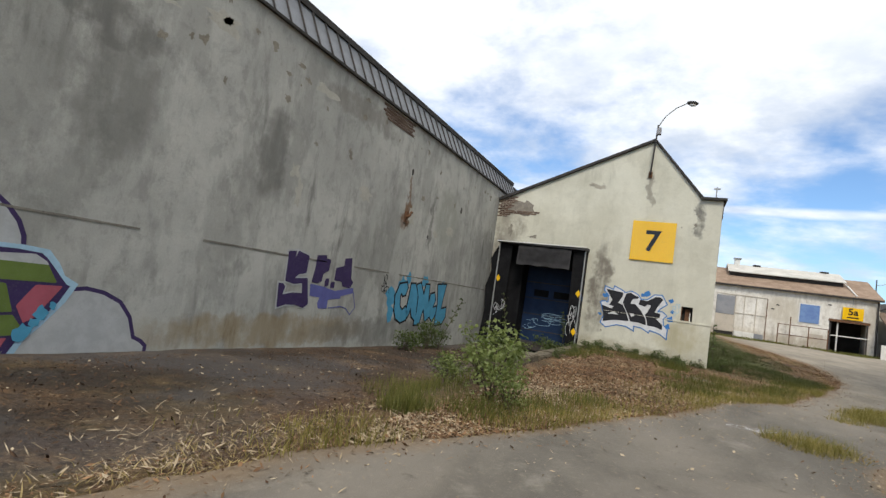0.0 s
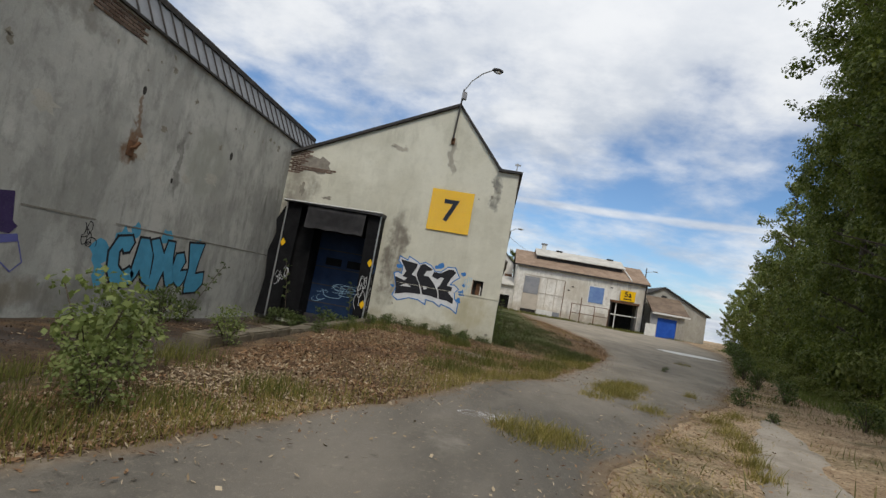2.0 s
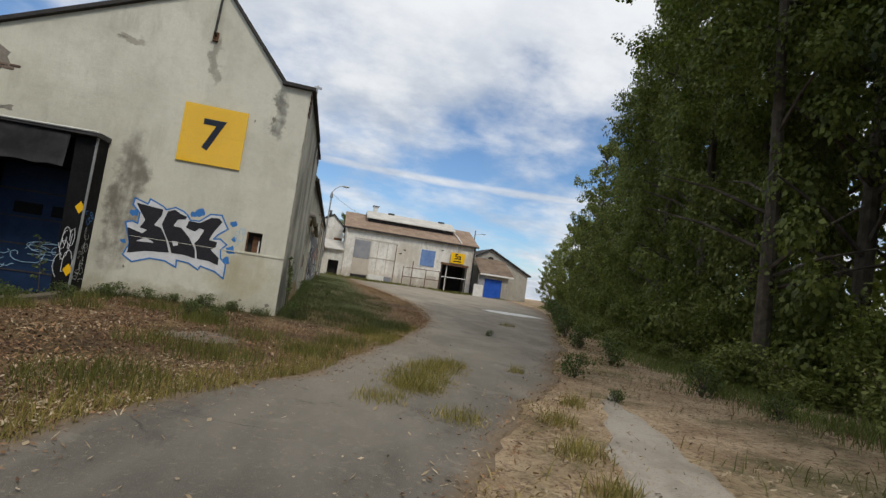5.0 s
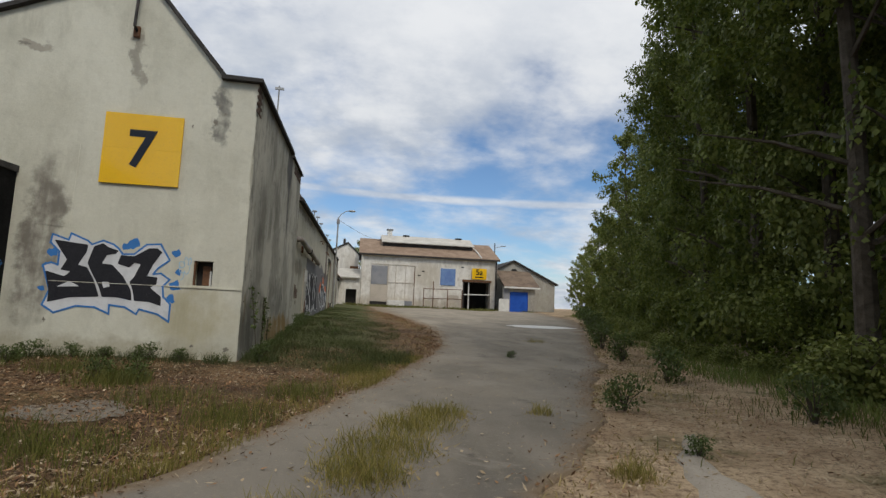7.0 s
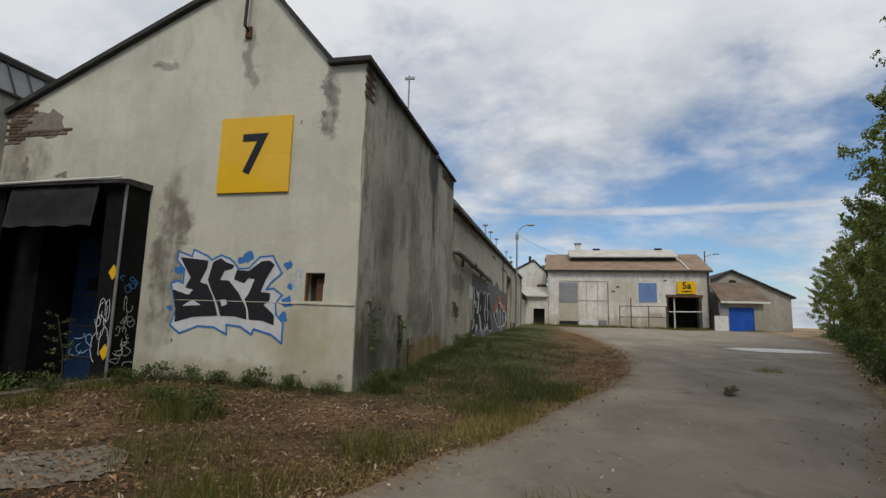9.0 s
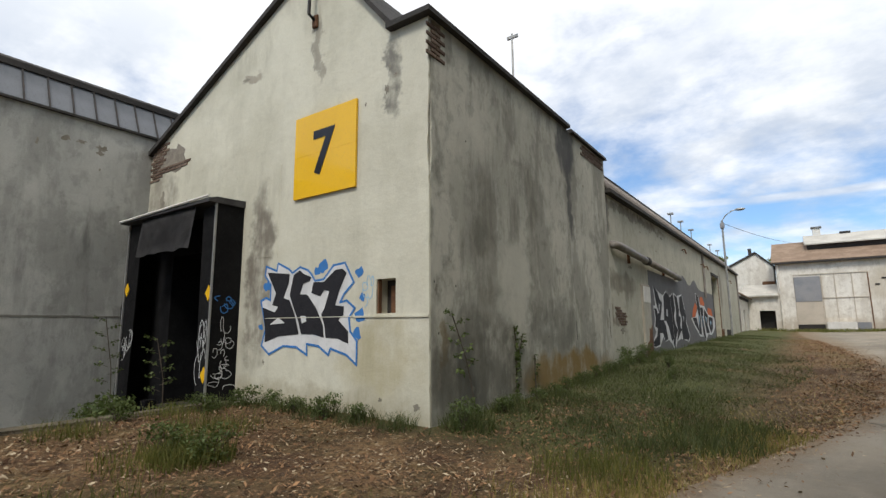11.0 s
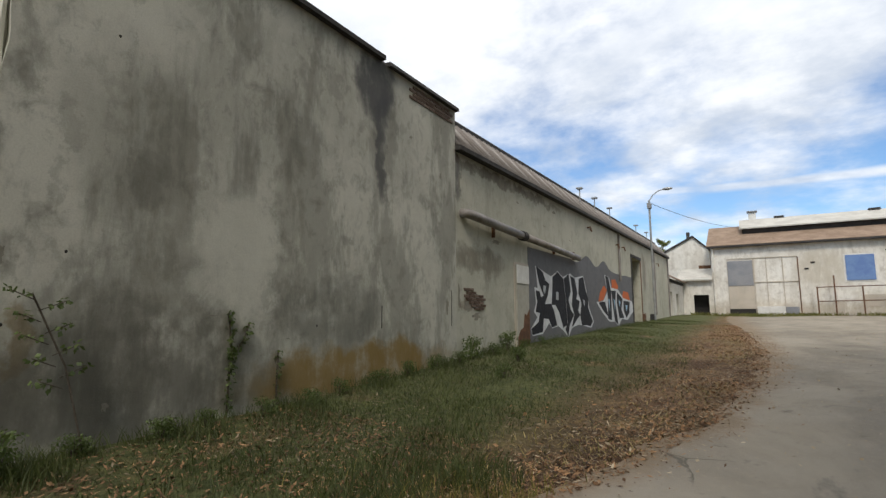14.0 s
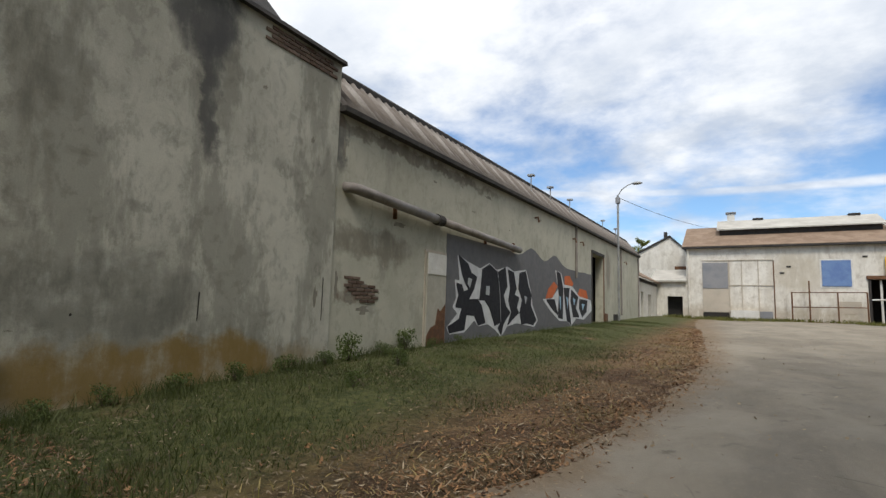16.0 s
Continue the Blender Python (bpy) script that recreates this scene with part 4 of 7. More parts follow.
for i, (x, y) in enumerate(spots):
    k = kinds[(i * 2 + i // 3) % 3] if i < 20 and -3 < y < 33 else far_kind
    if i == 6:
        lean_kind.matrix_basis = Matrix.LocRotScale((11.6, 15.0, ground_z(11.6, 15.0)), None, (1, 1, 1))
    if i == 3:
        shade_kind.matrix_basis = Matrix.LocRotScale((x, y, ground_z(x, y)), None, (1, 1, 1.45))
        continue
    # the nearest trees take the leaf colour with shade painted in
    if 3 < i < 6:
        k = shade_kind
    s = interp([(-10, 1.0), (22, 1.0), (30, 0.86), (45, 0.72), (64, 0.62), (90, 0.6)], y) * rng.uniform(0.9, 1.08) * (1.12 if i >= 20 else 1.0)
    tall = interp([(-8, 1.35), (4, 1.5), (12, 1.6), (16, 1.5), (30, 1.5), (40, 1.35), (60, 1.15)], y)
    if i < 3:
        kinds[i].matrix_basis = Matrix.LocRotScale((x, y, ground_z(x, y)), Euler((0, 0, rng.uniform(0, 6.28))), (1, 1, 1))
    else:
        c = copy_thing(k, Matrix.LocRotScale((x, y, ground_z(x, y)), Euler((0, 0, rng.uniform(0, 6.28))), None))
        c.scale = (s * 1.05, s * 1.05, s * tall)
far_kind.location = (interp(TREE_LINE, 76) + 5, 76, 0.9)
for x, y, s in ((-3, 84, 0.75), (3, 88, 0.8), (-9, 80, 0.7), (-4, 60, 0.55)):
    c = copy_thing(far_kind, pose(x, y, 0.8))
    c.scale = (s, s, s)

# ---- loading door with its rubber shelter ----
dock = thing("loading_dock", "black rubber dock shelter round a dark blue door", "loading dock")
D0, D1 = -6.05, -2.93
FRONT = 17.40
part("side_curtain", prism(B(), [(D0, -0.35), (D0 + 0.09, -0.35), (D0 + 0.09, 3.38), (D0, 3.38)], "y", FRONT + 0.02, GY - 0.003), m_rubber, dock)
part("side_curtain", prism(B(), [(D1 - 0.09, -0.35), (D1, -0.35), (D1, 3.38), (D1 - 0.09, 3.38)], "y", FRONT + 0.02, GY - 0.003), m_rubber, dock)
flap_l = B()
prism(flap_l, [(D0 + 0.02, -0.35), (D0 + 0.42, -0.3), (D0 + 0.46, 1.5), (D0 + 0.5, 3.3), (D0 + 0.02, 3.34)], "y", FRONT + 0.01, FRONT + 0.03)
part("front_flap", flap_l, m_rubber, dock)
flap_r = B()
prism(flap_r, [(D1 - 0.34, -0.3), (D1 - 0.02, -0.35), (D1 - 0.02, 3.34), (D1 - 0.42, 3.3), (D1 - 0.38, 1.6)], "y", FRONT + 0.01, FRONT + 0.03)
part("front_flap", flap_r, m_rubber, dock)
torn = prism(B(), [(LX + 0.03, -0.3), (D0 + 0.03, -0.35), (D0 + 0.03, 3.30), (D0 - 0.10, 3.22), (LX + 0.12, 2.75), (LX + 0.2, 2.3), (LX + 0.05, 1.7), (LX + 0.14, 0.9)], "y", FRONT + 0.12, FRONT + 0.15)
part("torn_flap", torn, m_rubber, dock)
hood = prism(B(), [(FRONT - 0.16, 3.36), (GY - 0.003, 3.36), (GY - 0.003, 3.48), (FRONT - 0.02, 3.46), (FRONT - 0.16, 3.42)], "x", D0 - 0.06, D1 + 0.03)
part("hood", hood, m_flap, dock)
lip = B()
tube(lip, [(D0 - 0.07, FRONT - 0.17, 3.40), (D1 + 0.03, FRONT - 0.17, 3.45)], 0.022, 6)
part("hood_lip", lip, m_whitepaint, dock)
cur = B()
n = 22
grid = [[cur.verts.new((-5.30 + 1.9 * i / n, FRONT - 0.10 + 0.03 * math.sin(i * 0.55) * k / 4 - 0.02 * k, 3.35 - (0.72 + 0.015 * math.sin(i * 0.9)) * k / 4)) for i in range(n + 1)] for k in range(5)]
for a, b in zip(grid, grid[1:]):
    for i in range(n):
        cur.faces.new((a[i], a[i + 1], b[i + 1], b[i]))
bmesh.ops.solidify(cur, geom=cur.faces[:], thickness=0.012)
part("top_curtain", cur, m_flap, dock, smooth=True)
for x in (D0 + 0.01, D1 - 0.01):
    part("edge_strip", box(B(), x - 0.022, x + 0.022, FRONT - 0.02, FRONT + 0.008, -0.33, 3.36, 0.005), m_steel, dock)
for x, z in ((D0 + 0.10, 2.05), (D1 - 0.10, 1.86), (D1 - 0.10, 0.55)):
    di = B()
    prism(di, [(x - 0.09, z), (x, z - 0.13), (x + 0.09, z), (x, z + 0.13)], "y", FRONT - 0.004, FRONT + 0.009)
    part("yellow_marker", di, m_yellow, dock)
blue = part("sectional_door", box(B(), -5.195, -3.255, 18.63, 18.69, -0.3, 3.045), m_bluedoor, dock, "dark blue sectional door with two small windows")
for z in (0.3, 0.9, 1.5, 2.1, 2.7):
    part("door_seam", box(B(), -5.19, -3.26, 18.612, 18.628, z, z + 0.03), m_dark, blue)
for x in (-4.85, -4.1):
    part("door_window", box(B(), x, x + 0.55, 18.606, 18.628, 1.6, 1.85, 0.004), m_rubber, blue)
# added black blocks cover the pale reveal, standing in for shade inside the shelter
part("black_infill", box(B(), D0 + 0.1, -5.19, GY - 0.03, GY + 0.72, -0.35, 3.36), m_rubber, dock)
part("black_infill", box(B(), -3.26, D1 - 0.1, GY - 0.03, GY + 0.72, -0.35, 3.36), m_rubber, dock)
part("black_infill", box(B(), -5.19, -3.26, GY - 0.03, GY + 0.72, 2.7, 3.36), m_rubber, dock)
part("dock_plate", box(B(), -5.2, -3.25, 17.6, 18.6, -0.35, -0.1, 0.02), m_darksteel, dock)
for x in (-5.1, -3.6):
    part("bumper", box(B(), x, x + 0.22, 17.42, 17.62, -0.4, 0.02, 0.02), m_rubber, dock)

m_kerb = speckled("mossy_concrete", (0.10, 0.085, 0.06), (0.17, 0.145, 0.105), (0.05, 0.05, 0.025), 3.0, 0.95, 0.015)
kerb = thing("dock_kerb", "broken concrete kerb beside the sunken loading lane", "kerb")
rng = random.Random(8)
y = 8.3
while y < 17.7:
    ln = rng.uniform(0.55, 1.1)
    z = interp(GROUND_Y, y) + 0.12 + rng.uniform(-0.02, 0.04)
    bx = box(B(), -2.97 + rng.uniform(-0.02, 0.02), -2.64 + rng.uniform(-0.02, 0.02), y, min(y + ln, 17.8) - 0.015, -0.65, z, 0.025)
    for vv in bx.verts:
        vv.co += 0.035 * noise.noise_vector(vv.co * 3.0)
    part("kerb_stone", bx, m_kerb, kerb)
    y += ln

# ---- the numbered board on the gable ----
sign7 = thing("number_board", "large square yellow board with black numeral 7", "sign")
part("upper_panel", box(B(), -1.565, -0.20, GY - 0.045, GY - 0.006, 3.962, 4.63, 0.001), m_yellow, sign7)
part("lower_panel", box(B(), -1.565, -0.20, GY - 0.045, GY - 0.006, 3.285, 3.9605, 0.001), m_yellow, sign7)
lettering("7", 0.98, 0.003, m_signblack, "numeral", sign7, pose(-0.90, GY - 0.05, 3.93))

win = thing("window_1", "small unglazed square opening with a rusty board inside", "window", kind="structure")
# added near-black sheet closing the opening, in place of shade inside
part("shade_back", box(B(), 0.21, 0.54, GY + 0.22, GY + 0.26, 1.47, 1.92), m_interior, win)
part("rusty_board", box(B(), 0.33, 0.47, GY + 0.16, GY + 0.21, 1.47, 1.84), m_rusty, win)
part("white_strip", box(B(), 0.46, 0.49, GY + 0.14, GY + 0.18, 1.47, 1.75), m_whitepaint, win)
part("frame", box(B(), 0.206, 0.232, GY + 0.02, GY + 0.08, 1.466, 1.924), m_rusty, win)

# gable bracket lamp
lamp = thing("gable_lamp", "street lamp on a bent bracket at the gable peak", "lamp")
t_ = B()
tube(t_, [(-1.20, 17.88, 6.26), (-1.19, 17.74, 6.30), (-1.16, 17.72, 7.0), (-1.12, 17.72, 7.95)], 0.028)
part("pole", t_, m_darksteel, lamp)
t_ = B()
tube(t_, [(-1.12, 17.72, 7.9), (-0.92, 17.70, 8.25), (-0.62, 17.66, 8.52), (-0.28, 17.62, 8.68)], 0.02)
part("arm", t_, m_steel, lamp)
part("control_box", box(B(), -1.15, -1.00, 17.62, 17.76, 7.6, 7.84, 0.012), m_greypanel, lamp)
hd = B()
bmesh.ops.create_uvsphere(hd, u_segments=14, v_segments=8, radius=1, matrix=Matrix.LocRotScale((-0.14, 17.6, 8.66), Euler((0, 0.12, 0)), (0.19, 0.09, 0.075)))
part("lamp_head", hd, m_dark, lamp, smooth=True)
gl = B()
bmesh.ops.create_uvsphere(gl, u_segments=12, v_segments=6, radius=1, matrix=Matrix.LocRotScale((-0.13, 17.6, 8.61), Euler((0, 0.12, 0)), (0.13, 0.07, 0.06)))
part("lens", gl, m_whitepaint, lamp, smooth=True)
part("wall_plate", box(B(), -1.26, -1.14, 17.86, 17.905, 6.14, 6.36, 0.01), m_rusty, lamp)

mast = thing("roof_antenna", "thin metal mast with a short crossbar on the parapet", "antenna")
t_ = B()
tube(t_, [(1.0, 20.6, 5.5), (1.0, 20.6, 6.6)], 0.018, 6)
part("pole", t_, m_steel, mast)
part("crossbar", box(B(), 0.9, 1.12, 20.58, 20.62, 6.5, 6.56, 0.004), m_steel, mast)
mast2 = thing("roof_mast", "thin steel mast with a small T head on the shed roof", "mast", "masts on the shed roof")
t_ = B()
tube(t_, [(0, 0, 0), (0, 0, 0.95)], 0.022, 6)
part("pole", t_, m_steel, mast2)
part("head", box(B(), -0.12, 0.12, -0.10, 0.10, 0.93, 1.0, 0.01), m_steel, mast2)
mast2.location = (0.6, 36.1, 5.14)
for y in (38.3, 41.05, 47.5, 51.0):
    copy_thing(mast2, pose(0.6, y, 5.14 + RISE * (y - 36.1)))

post = thing("street_lamp", "steel street lamp standing before the shed wall", "lamp")
t_ = B()
tube(t_, [(1.33, 48, 0.4), (1.33, 48, 7.75)], 0.06)
part("pole", t_, m_steel, post)
t_ = B()
tube(t_, [(1.33, 48, 7.7), (1.55, 48, 8.05), (1.9, 48, 8.28), (2.2, 48, 8.34)], 0.03)
part("arm", t_, m_steel, post)
part("control_box", box(B(), 1.22, 1.45, 47.85, 48.1, 7.25, 7.6, 0.02), m_greypanel, post)
hd = B()
bmesh.ops.create_uvsphere(hd, u_segments=12, v_segments=6, radius=1, matrix=Matrix.LocRotScale((2.36, 48, 8.33), Euler((0, 0, 0)), (0.3, 0.13, 0.09)))
part("lamp_head", hd, m_steel, post, smooth=True)
cable = thing("overhead_cable", "thin black cable from the lamp to the workshop roof", "cable")
t_ = B()
tube(t_, [(1.35 + 4.85 * k / 10, 48 + 20 * k / 10, 7.6 + 0.8 * k / 10 - 1.4 * (k / 10) * (1 - k / 10)) for k in range(11)], 0.014, 5)
part("wire", t_, m_darksteel, cable)
post2 = thing("street_lamp", "distant street lamp on a slim pole beside the workshop", "lamp")
t_ = B()
tube(t_, [(20.0, 70, 4.0), (20.0, 70, 9.3)], 0.06)
part("pole", t_, m_darksteel, post2)
t_ = B()
tube(t_, [(20.0, 70, 8.7), (20.9, 69.8, 8.95)], 0.03)
part("arm", t_, m_steel, post2)
part("lamp_head", box(B(), 20.8, 21.4, 69.7, 69.9, 8.9, 9.0, 0.03), m_steel, post2)

# ---- fittings on the shed wall ----
pipe = thing("wall_pipe", "thick grey drain pipe along the shed wall", "pipe")
t_ = B()
tube(t_, [(1.02, 25.56, 3.32), (1.19, 25.60, 3.31), (1.23, 25.8, 3.30), (1.23, 28.55, 3.20)], 0.10, 12)
part("pipe_run", t_, m_pipe, pipe, smooth=True)
t_ = B()
tube(t_, [(1.23, 28.6, 3.20), (1.22, 33.5, 3.05)], 0.095, 12)
part("pipe_run", t_, m_pipe, pipe, smooth=True)
t_ = B()
tube(t_, [(1.23, 28.45, 3.2), (1.23, 28.7, 3.198)], 0.125, 12)
part("collar", t_, m_dark, pipe)
for y in (27, 31.2, 33.2):
    part("bracket", box(B(), NXW + 0.003, 1.16, y, y + 0.05, 2.98, 3.24, 0.005), m_rusty, pipe)

wdoor = thing("door_1", "white flush door with rust eaten lower half", "door", kind="structure")
part("frame", box(B(), NXW + 0.002, NXW + 0.022, 28.24, 29.18, 0.2, 2.52), m_beigepanel, wdoor)
leaf_d = part("door_leaf", box(B(), NXW + 0.024, NXW + 0.05, 28.30, 29.12, 0.25, 2.46, 0.006), paint("dirty_cream_paint", (0.44, 0.42, 0.35)), wdoor)
part("transom_panel", box(B(), NXW + 0.052, NXW + 0.066, 28.31, 29.11, 1.98, 2.45, 0.003), m_whitepaint, wdoor)
ru = B()
prism(ru, [(28.32, 0.26), (29.11, 0.26), (29.11, 1.32), (28.90, 1.16), (28.78, 1.22), (28.68, 0.86), (28.48, 0.8), (28.32, 0.62)], "x", NXW + 0.052, NXW + 0.058)
part("rust_patch", ru, m_rusty, wdoor)
od = thing("door_2", "tall open dark doorway with a timber frame", "door", kind="structure")
part("jamb", box(B(), NXW - 0.38, NXW + 0.03, DOOR_A - 0.10, DOOR_A - 0.002, 0.2, 4.05), m_darksteel, od)
part("jamb", box(B(), NXW - 0.38, NXW + 0.03, DOOR_B + 0.002, DOOR_B + 0.14, 0.2, 4.05), m_rusty, od)
part("head", box(B(), NXW - 0.38, NXW + 0.04, DOOR_A - 0.1, DOOR_B + 0.14, 3.96, 4.1), m_dark, od)
# added sheet closes the view; the doorway's darkness is its colour
part("shade_sheet", box(B(), 0.42, 0.52, DOOR_A - 0.6, DOOR_B + 6.0, 0.2, 4.4), m_interior, od)
part("sill_bricks", box(B(), NXW + 0.002, NXW + 0.06, DOOR_B + 0.15, DOOR_B + 0.8, 0.3, 1.1, 0.01), m_rusty, od)
hatch = thing("wall_hatch", "small dark square vent hatch low in the wall", "hatch")
part("hatch_plate", box(B(), NXW - 0.02, NXW + 0.02, 47.8, 49.6, 0.6, 1.05, 0.005), m_interior, hatch)
for y, z in ((35.2, 4.35), (39.8, 4.2), (41.0, 4.2), (51, 4.2)):
    brk = thing("wall_bracket", "small rusty bracket fixed to the shed wall", "bracket", "brackets on the shed wall")
    t_ = B()
    tube(t_, [(1.04, y, z), (1.2, y, z + 0.02), (1.24, y, z - 0.16)], 0.03, 6)
    part("hook", t_, m_rusty, brk)
for y, z0 in ((40.2, 2.6), (49.8, 1.0), (55.8, 0.8)):
    dp = thing("downpipe", "narrow grey downpipe on the shed wall", "pipe", "downpipes on the shed wall")
    t_ = B()
    tube(t_, [(1.14, y, z0), (1.14, y, 4.62 + RISE * (y - 25.2))], 0.05, 8)
    part("pipe_run", t_, m_pipe, dp)

# iron hook and holes in the long wall
anchor = thing("wall_anchor", "rusty iron anchor plate on the warehouse wall", "anchor")
t_ = B()
tube(t_, [(LX + 0.01, 10.9, 3.04), (LX + 0.10, 10.91, 3.07), (LX + 0.14, 10.95, 3.18)], 0.035, 7)
part("hook", t_, m_rusty, anchor)
part("plate", box(B(), LX + 0.001, LX + 0.02, 10.81, 10.99, 2.88, 3.18, 0.006), m_rusty, anchor)
# flat dark discs: the shade of each hole is only colour
for y, z, s in ((10.93, 4.22, 0.09), (14.4, 3.9, 0.11), (12.3, 2.72, 0.06)):
    hole = B()
    bmesh.ops.create_uvsphere(hole, u_segments=10, v_segments=6, radius=1, matrix=Matrix.LocRotScale((LX, y, z), None, (0.006, s * 0.6, s)))
    part("hole", hole, m_interior, wall_long, smooth=True)
for y, z in ((18.01, 1.85), (18.5, 1.82), (18.8, 3.95), (21.5, 1.1), (18.1, 1.2)):
    hole = B()
    bmesh.ops.create_uvsphere(hole, u_segments=8, v_segments=6, radius=1, matrix=Matrix.LocRotScale((SX, y, z), None, (0.004, 0.012, 0.016)))
    part("hole", hole, m_interior, wall_side, smooth=True)
for y, z, ln in ((22.9, 1.02, 0.36), (25.1, 1.0, 0.7)):
    part("crack", prism(B(), [(y, z), (y + 0.012, z), (y + 0.02, z + ln), (y + 0.004, z + ln)], "x", SX - 0.01, SX + 0.004), m_interior, wall_side)

# ---- bare brickwork where the render has fallen ----
brick_mesh = None


def brick_patch(parent, axis, face, u0, u1, z0, z1, seed, shape):
    """Courses of single bricks inside a ragged outline on a wall."""
    global brick_mesh
    r = random.Random(seed)
    back = B()
    pts = []
    for k in range(18):
        a = 2 * math.pi * k / 18
        pts.append(((u0 + u1) / 2 + (u1 - u0) * 0.42 * math.cos(a) * r.uniform(0.4, 1.1), (z0 + z1) / 2 + (z1 - z0) * 0.42 * math.sin(a) * r.uniform(0.4, 1.1)))
    sgn = -1 if axis == "y" else 1
    prism(back, pts, axis, face - sgn * 0.004, face + sgn * 0.003)
    part("mortar_bed", back, m_mortar, parent)
    if brick_mesh is None:
        bb = box(B(), -0.105, 0.105, -0.012, 0.012, -0.0275, 0.0275, 0.006)
        brick_mesh = bpy.data.meshes.new("brick")
        bb.to_mesh(brick_mesh)
        bb.free()
        brick_mesh.materials.append(m_brick)
    row, z = 0, z0 + 0.03
    while z < z1:
        u = u0 + (0.11 if row % 2 else 0.0)
        while u < u1:
            du, dz_ = (u - (u0 + u1) / 2) / (u1 - u0) * 2, (z - (z0 + z1) / 2) / (z1 - z0) * 2
            if shape(du, dz_) + 0.3 * noise.noise(Vector((u * 3, z * 5, seed))) < 0.85:
                o = new("brick", brick_mesh)
                o.parent = parent
                o.location = (u, face + sgn * 0.004, z) if axis == "y" else (face + sgn * 0.004, u, z)
                o.rotation_euler = (0, 0, (0 if axis == "y" else math.pi / 2) + r.uniform(-0.03, 0.03))
            u += 0.222
        z += 0.068
        row += 1


brick_patch(wall_gable, "y", GY, -6.42, -4.7, 4.42, 5.22, 3, lambda a, b: 0.5 if a < -0.45 + 0.2 * b else (0.6 if -0.75 < b < -0.25 and a < 0.75 else 2.0))
brick_patch(wall_long, "x", LX, 9.25, 10.65, 5.06, 5.38, 4, lambda a, b: max(abs(a), abs(b)) * 0.8)
brick_patch(wall_side, "x", SX, 23.75, 25.1, 5.13, 5.40, 5, lambda a, b: max(abs(a) * 0.7, abs(b - 0.4) * 0.6))
brick_patch(wall_side, "x", SX, 17.95, 18.22, 4.9, 5.42, 6, lambda a, b: max(abs(a) * 0.7, abs(b) * 0.7))
brick_patch(wall_low, "x", NXW, 25.75, 26.6, 1.3, 1.75, 7, lambda a, b: abs(a * 0.7 + b * 0.8))
# ---- sprayed letters ----
def ribbon(bm, pts, width, place, off):
    """A flat mitred band along pts; place(u, v, off) puts it on the wall."""
    pts = [Vector(p) for p in pts]
    if len(pts) < 2:
        return
    d0, d1 = (pts[0] - pts[1]).normalized(), (pts[-1] - pts[-2]).normalized()
    pts = [pts[0] + d0 * width * 0.45] + pts[1:-1] + [pts[-1] + d1 * width * 0.45]
    rows = []
    for i, p in enumerate(pts):
        a = (p - pts[i - 1]).normalized() if i else (pts[1] - p).normalized()
        b = (pts[i + 1] - p).normalized() if i < len(pts) - 1 else a
        na, nb = Vector((-a.y, a.x)), Vector((-b.y, b.x))
        mid = (na + nb)
        mid = mid.normalized() if mid.length > 0.2 else na
        k = width * 0.5 / max(0.5, mid.dot(na))
        rows.append((bm.verts.new(place(*(p + mid * k), off)), bm.verts.new(place(*(p - mid * k), off))))
    for ra, rb2 in zip(rows, rows[1:]):
        bm.faces.new((ra[0], ra[1], rb2[1], rb2[0]))


def on_south(u, v, off):
    return (u, GY - off, v)


def on_west(u, v, off):
    return (LX + off, u, v)


def on_shed(u, v, off):
    return (NXW + off, u, v)


g361 = thing("graffiti", "black 361 graffiti with white fill and blue outline", "graffiti")
CLOUD = [(-2.22, 2.28), (-1.95, 2.19), (-1.92, 2.31), (-1.63, 2.19), (-1.56, 2.13), (-1.38, 2.21), (-1.2, 2.15), (-1.12, 2.09), (-1.03, 1.98), (-0.84, 1.99), (-0.64, 2.18), (-0.4, 2.2), (-0.22, 1.91), (-0.41, 1.75), (-0.48, 1.64), (-0.35, 1.66), (-0.19, 1.55), (-0.3, 1.42), (-0.27, 1.23), (-0.14, 1.1), (-0.14, 0.78), (-0.34, 0.91), (-0.66, 0.99), (-0.7, 0.9), (-0.91, 1.02), (-1.17, 1.05), (-1.16, 0.89), (-1.41, 1.0), (-1.72, 1.01), (-2.06, 0.88), (-2.26, 1.01), (-2.17, 1.28), (-2.32, 1.72), (-2.19, 1.77), (-2.08, 1.73), (-2.08, 1.97), (-2.24, 2.13)]


def cut(parent, name, outline, mat, place, off):
    """A flat sprayed shape with the corners of its outline slightly rounded."""
    bm = B()
    pts = []
    n = len(outline)
    for i in range(n):
        p, c, q = Vector(outline[i - 1]), Vector(outline[i]), Vector(outline[(i + 1) % n])
        pts += [c + (p - c) * 0.08, c + (p - c) * 0.015 + (q - c) * 0.015, c + (q - c) * 0.08]
    bm.faces.new([bm.verts.new(place(p.x, p.y, off)) for p in pts])
    return part(name, bm, mat, parent)


THREE = [(-2.18, 2.18), (-1.62, 2.12), (-1.63, 1.99), (-1.75, 1.75), (-1.6, 1.71), (-1.47, 1.5), (-1.35, 1.19), (-1.83, 1.16), (-2.18, 1.06), (-2.18, 1.27), (-2.27, 1.62), (-1.95, 1.53), (-1.87, 1.62), (-2.03, 1.65), (-1.94, 1.83), (-2.04, 1.97)]
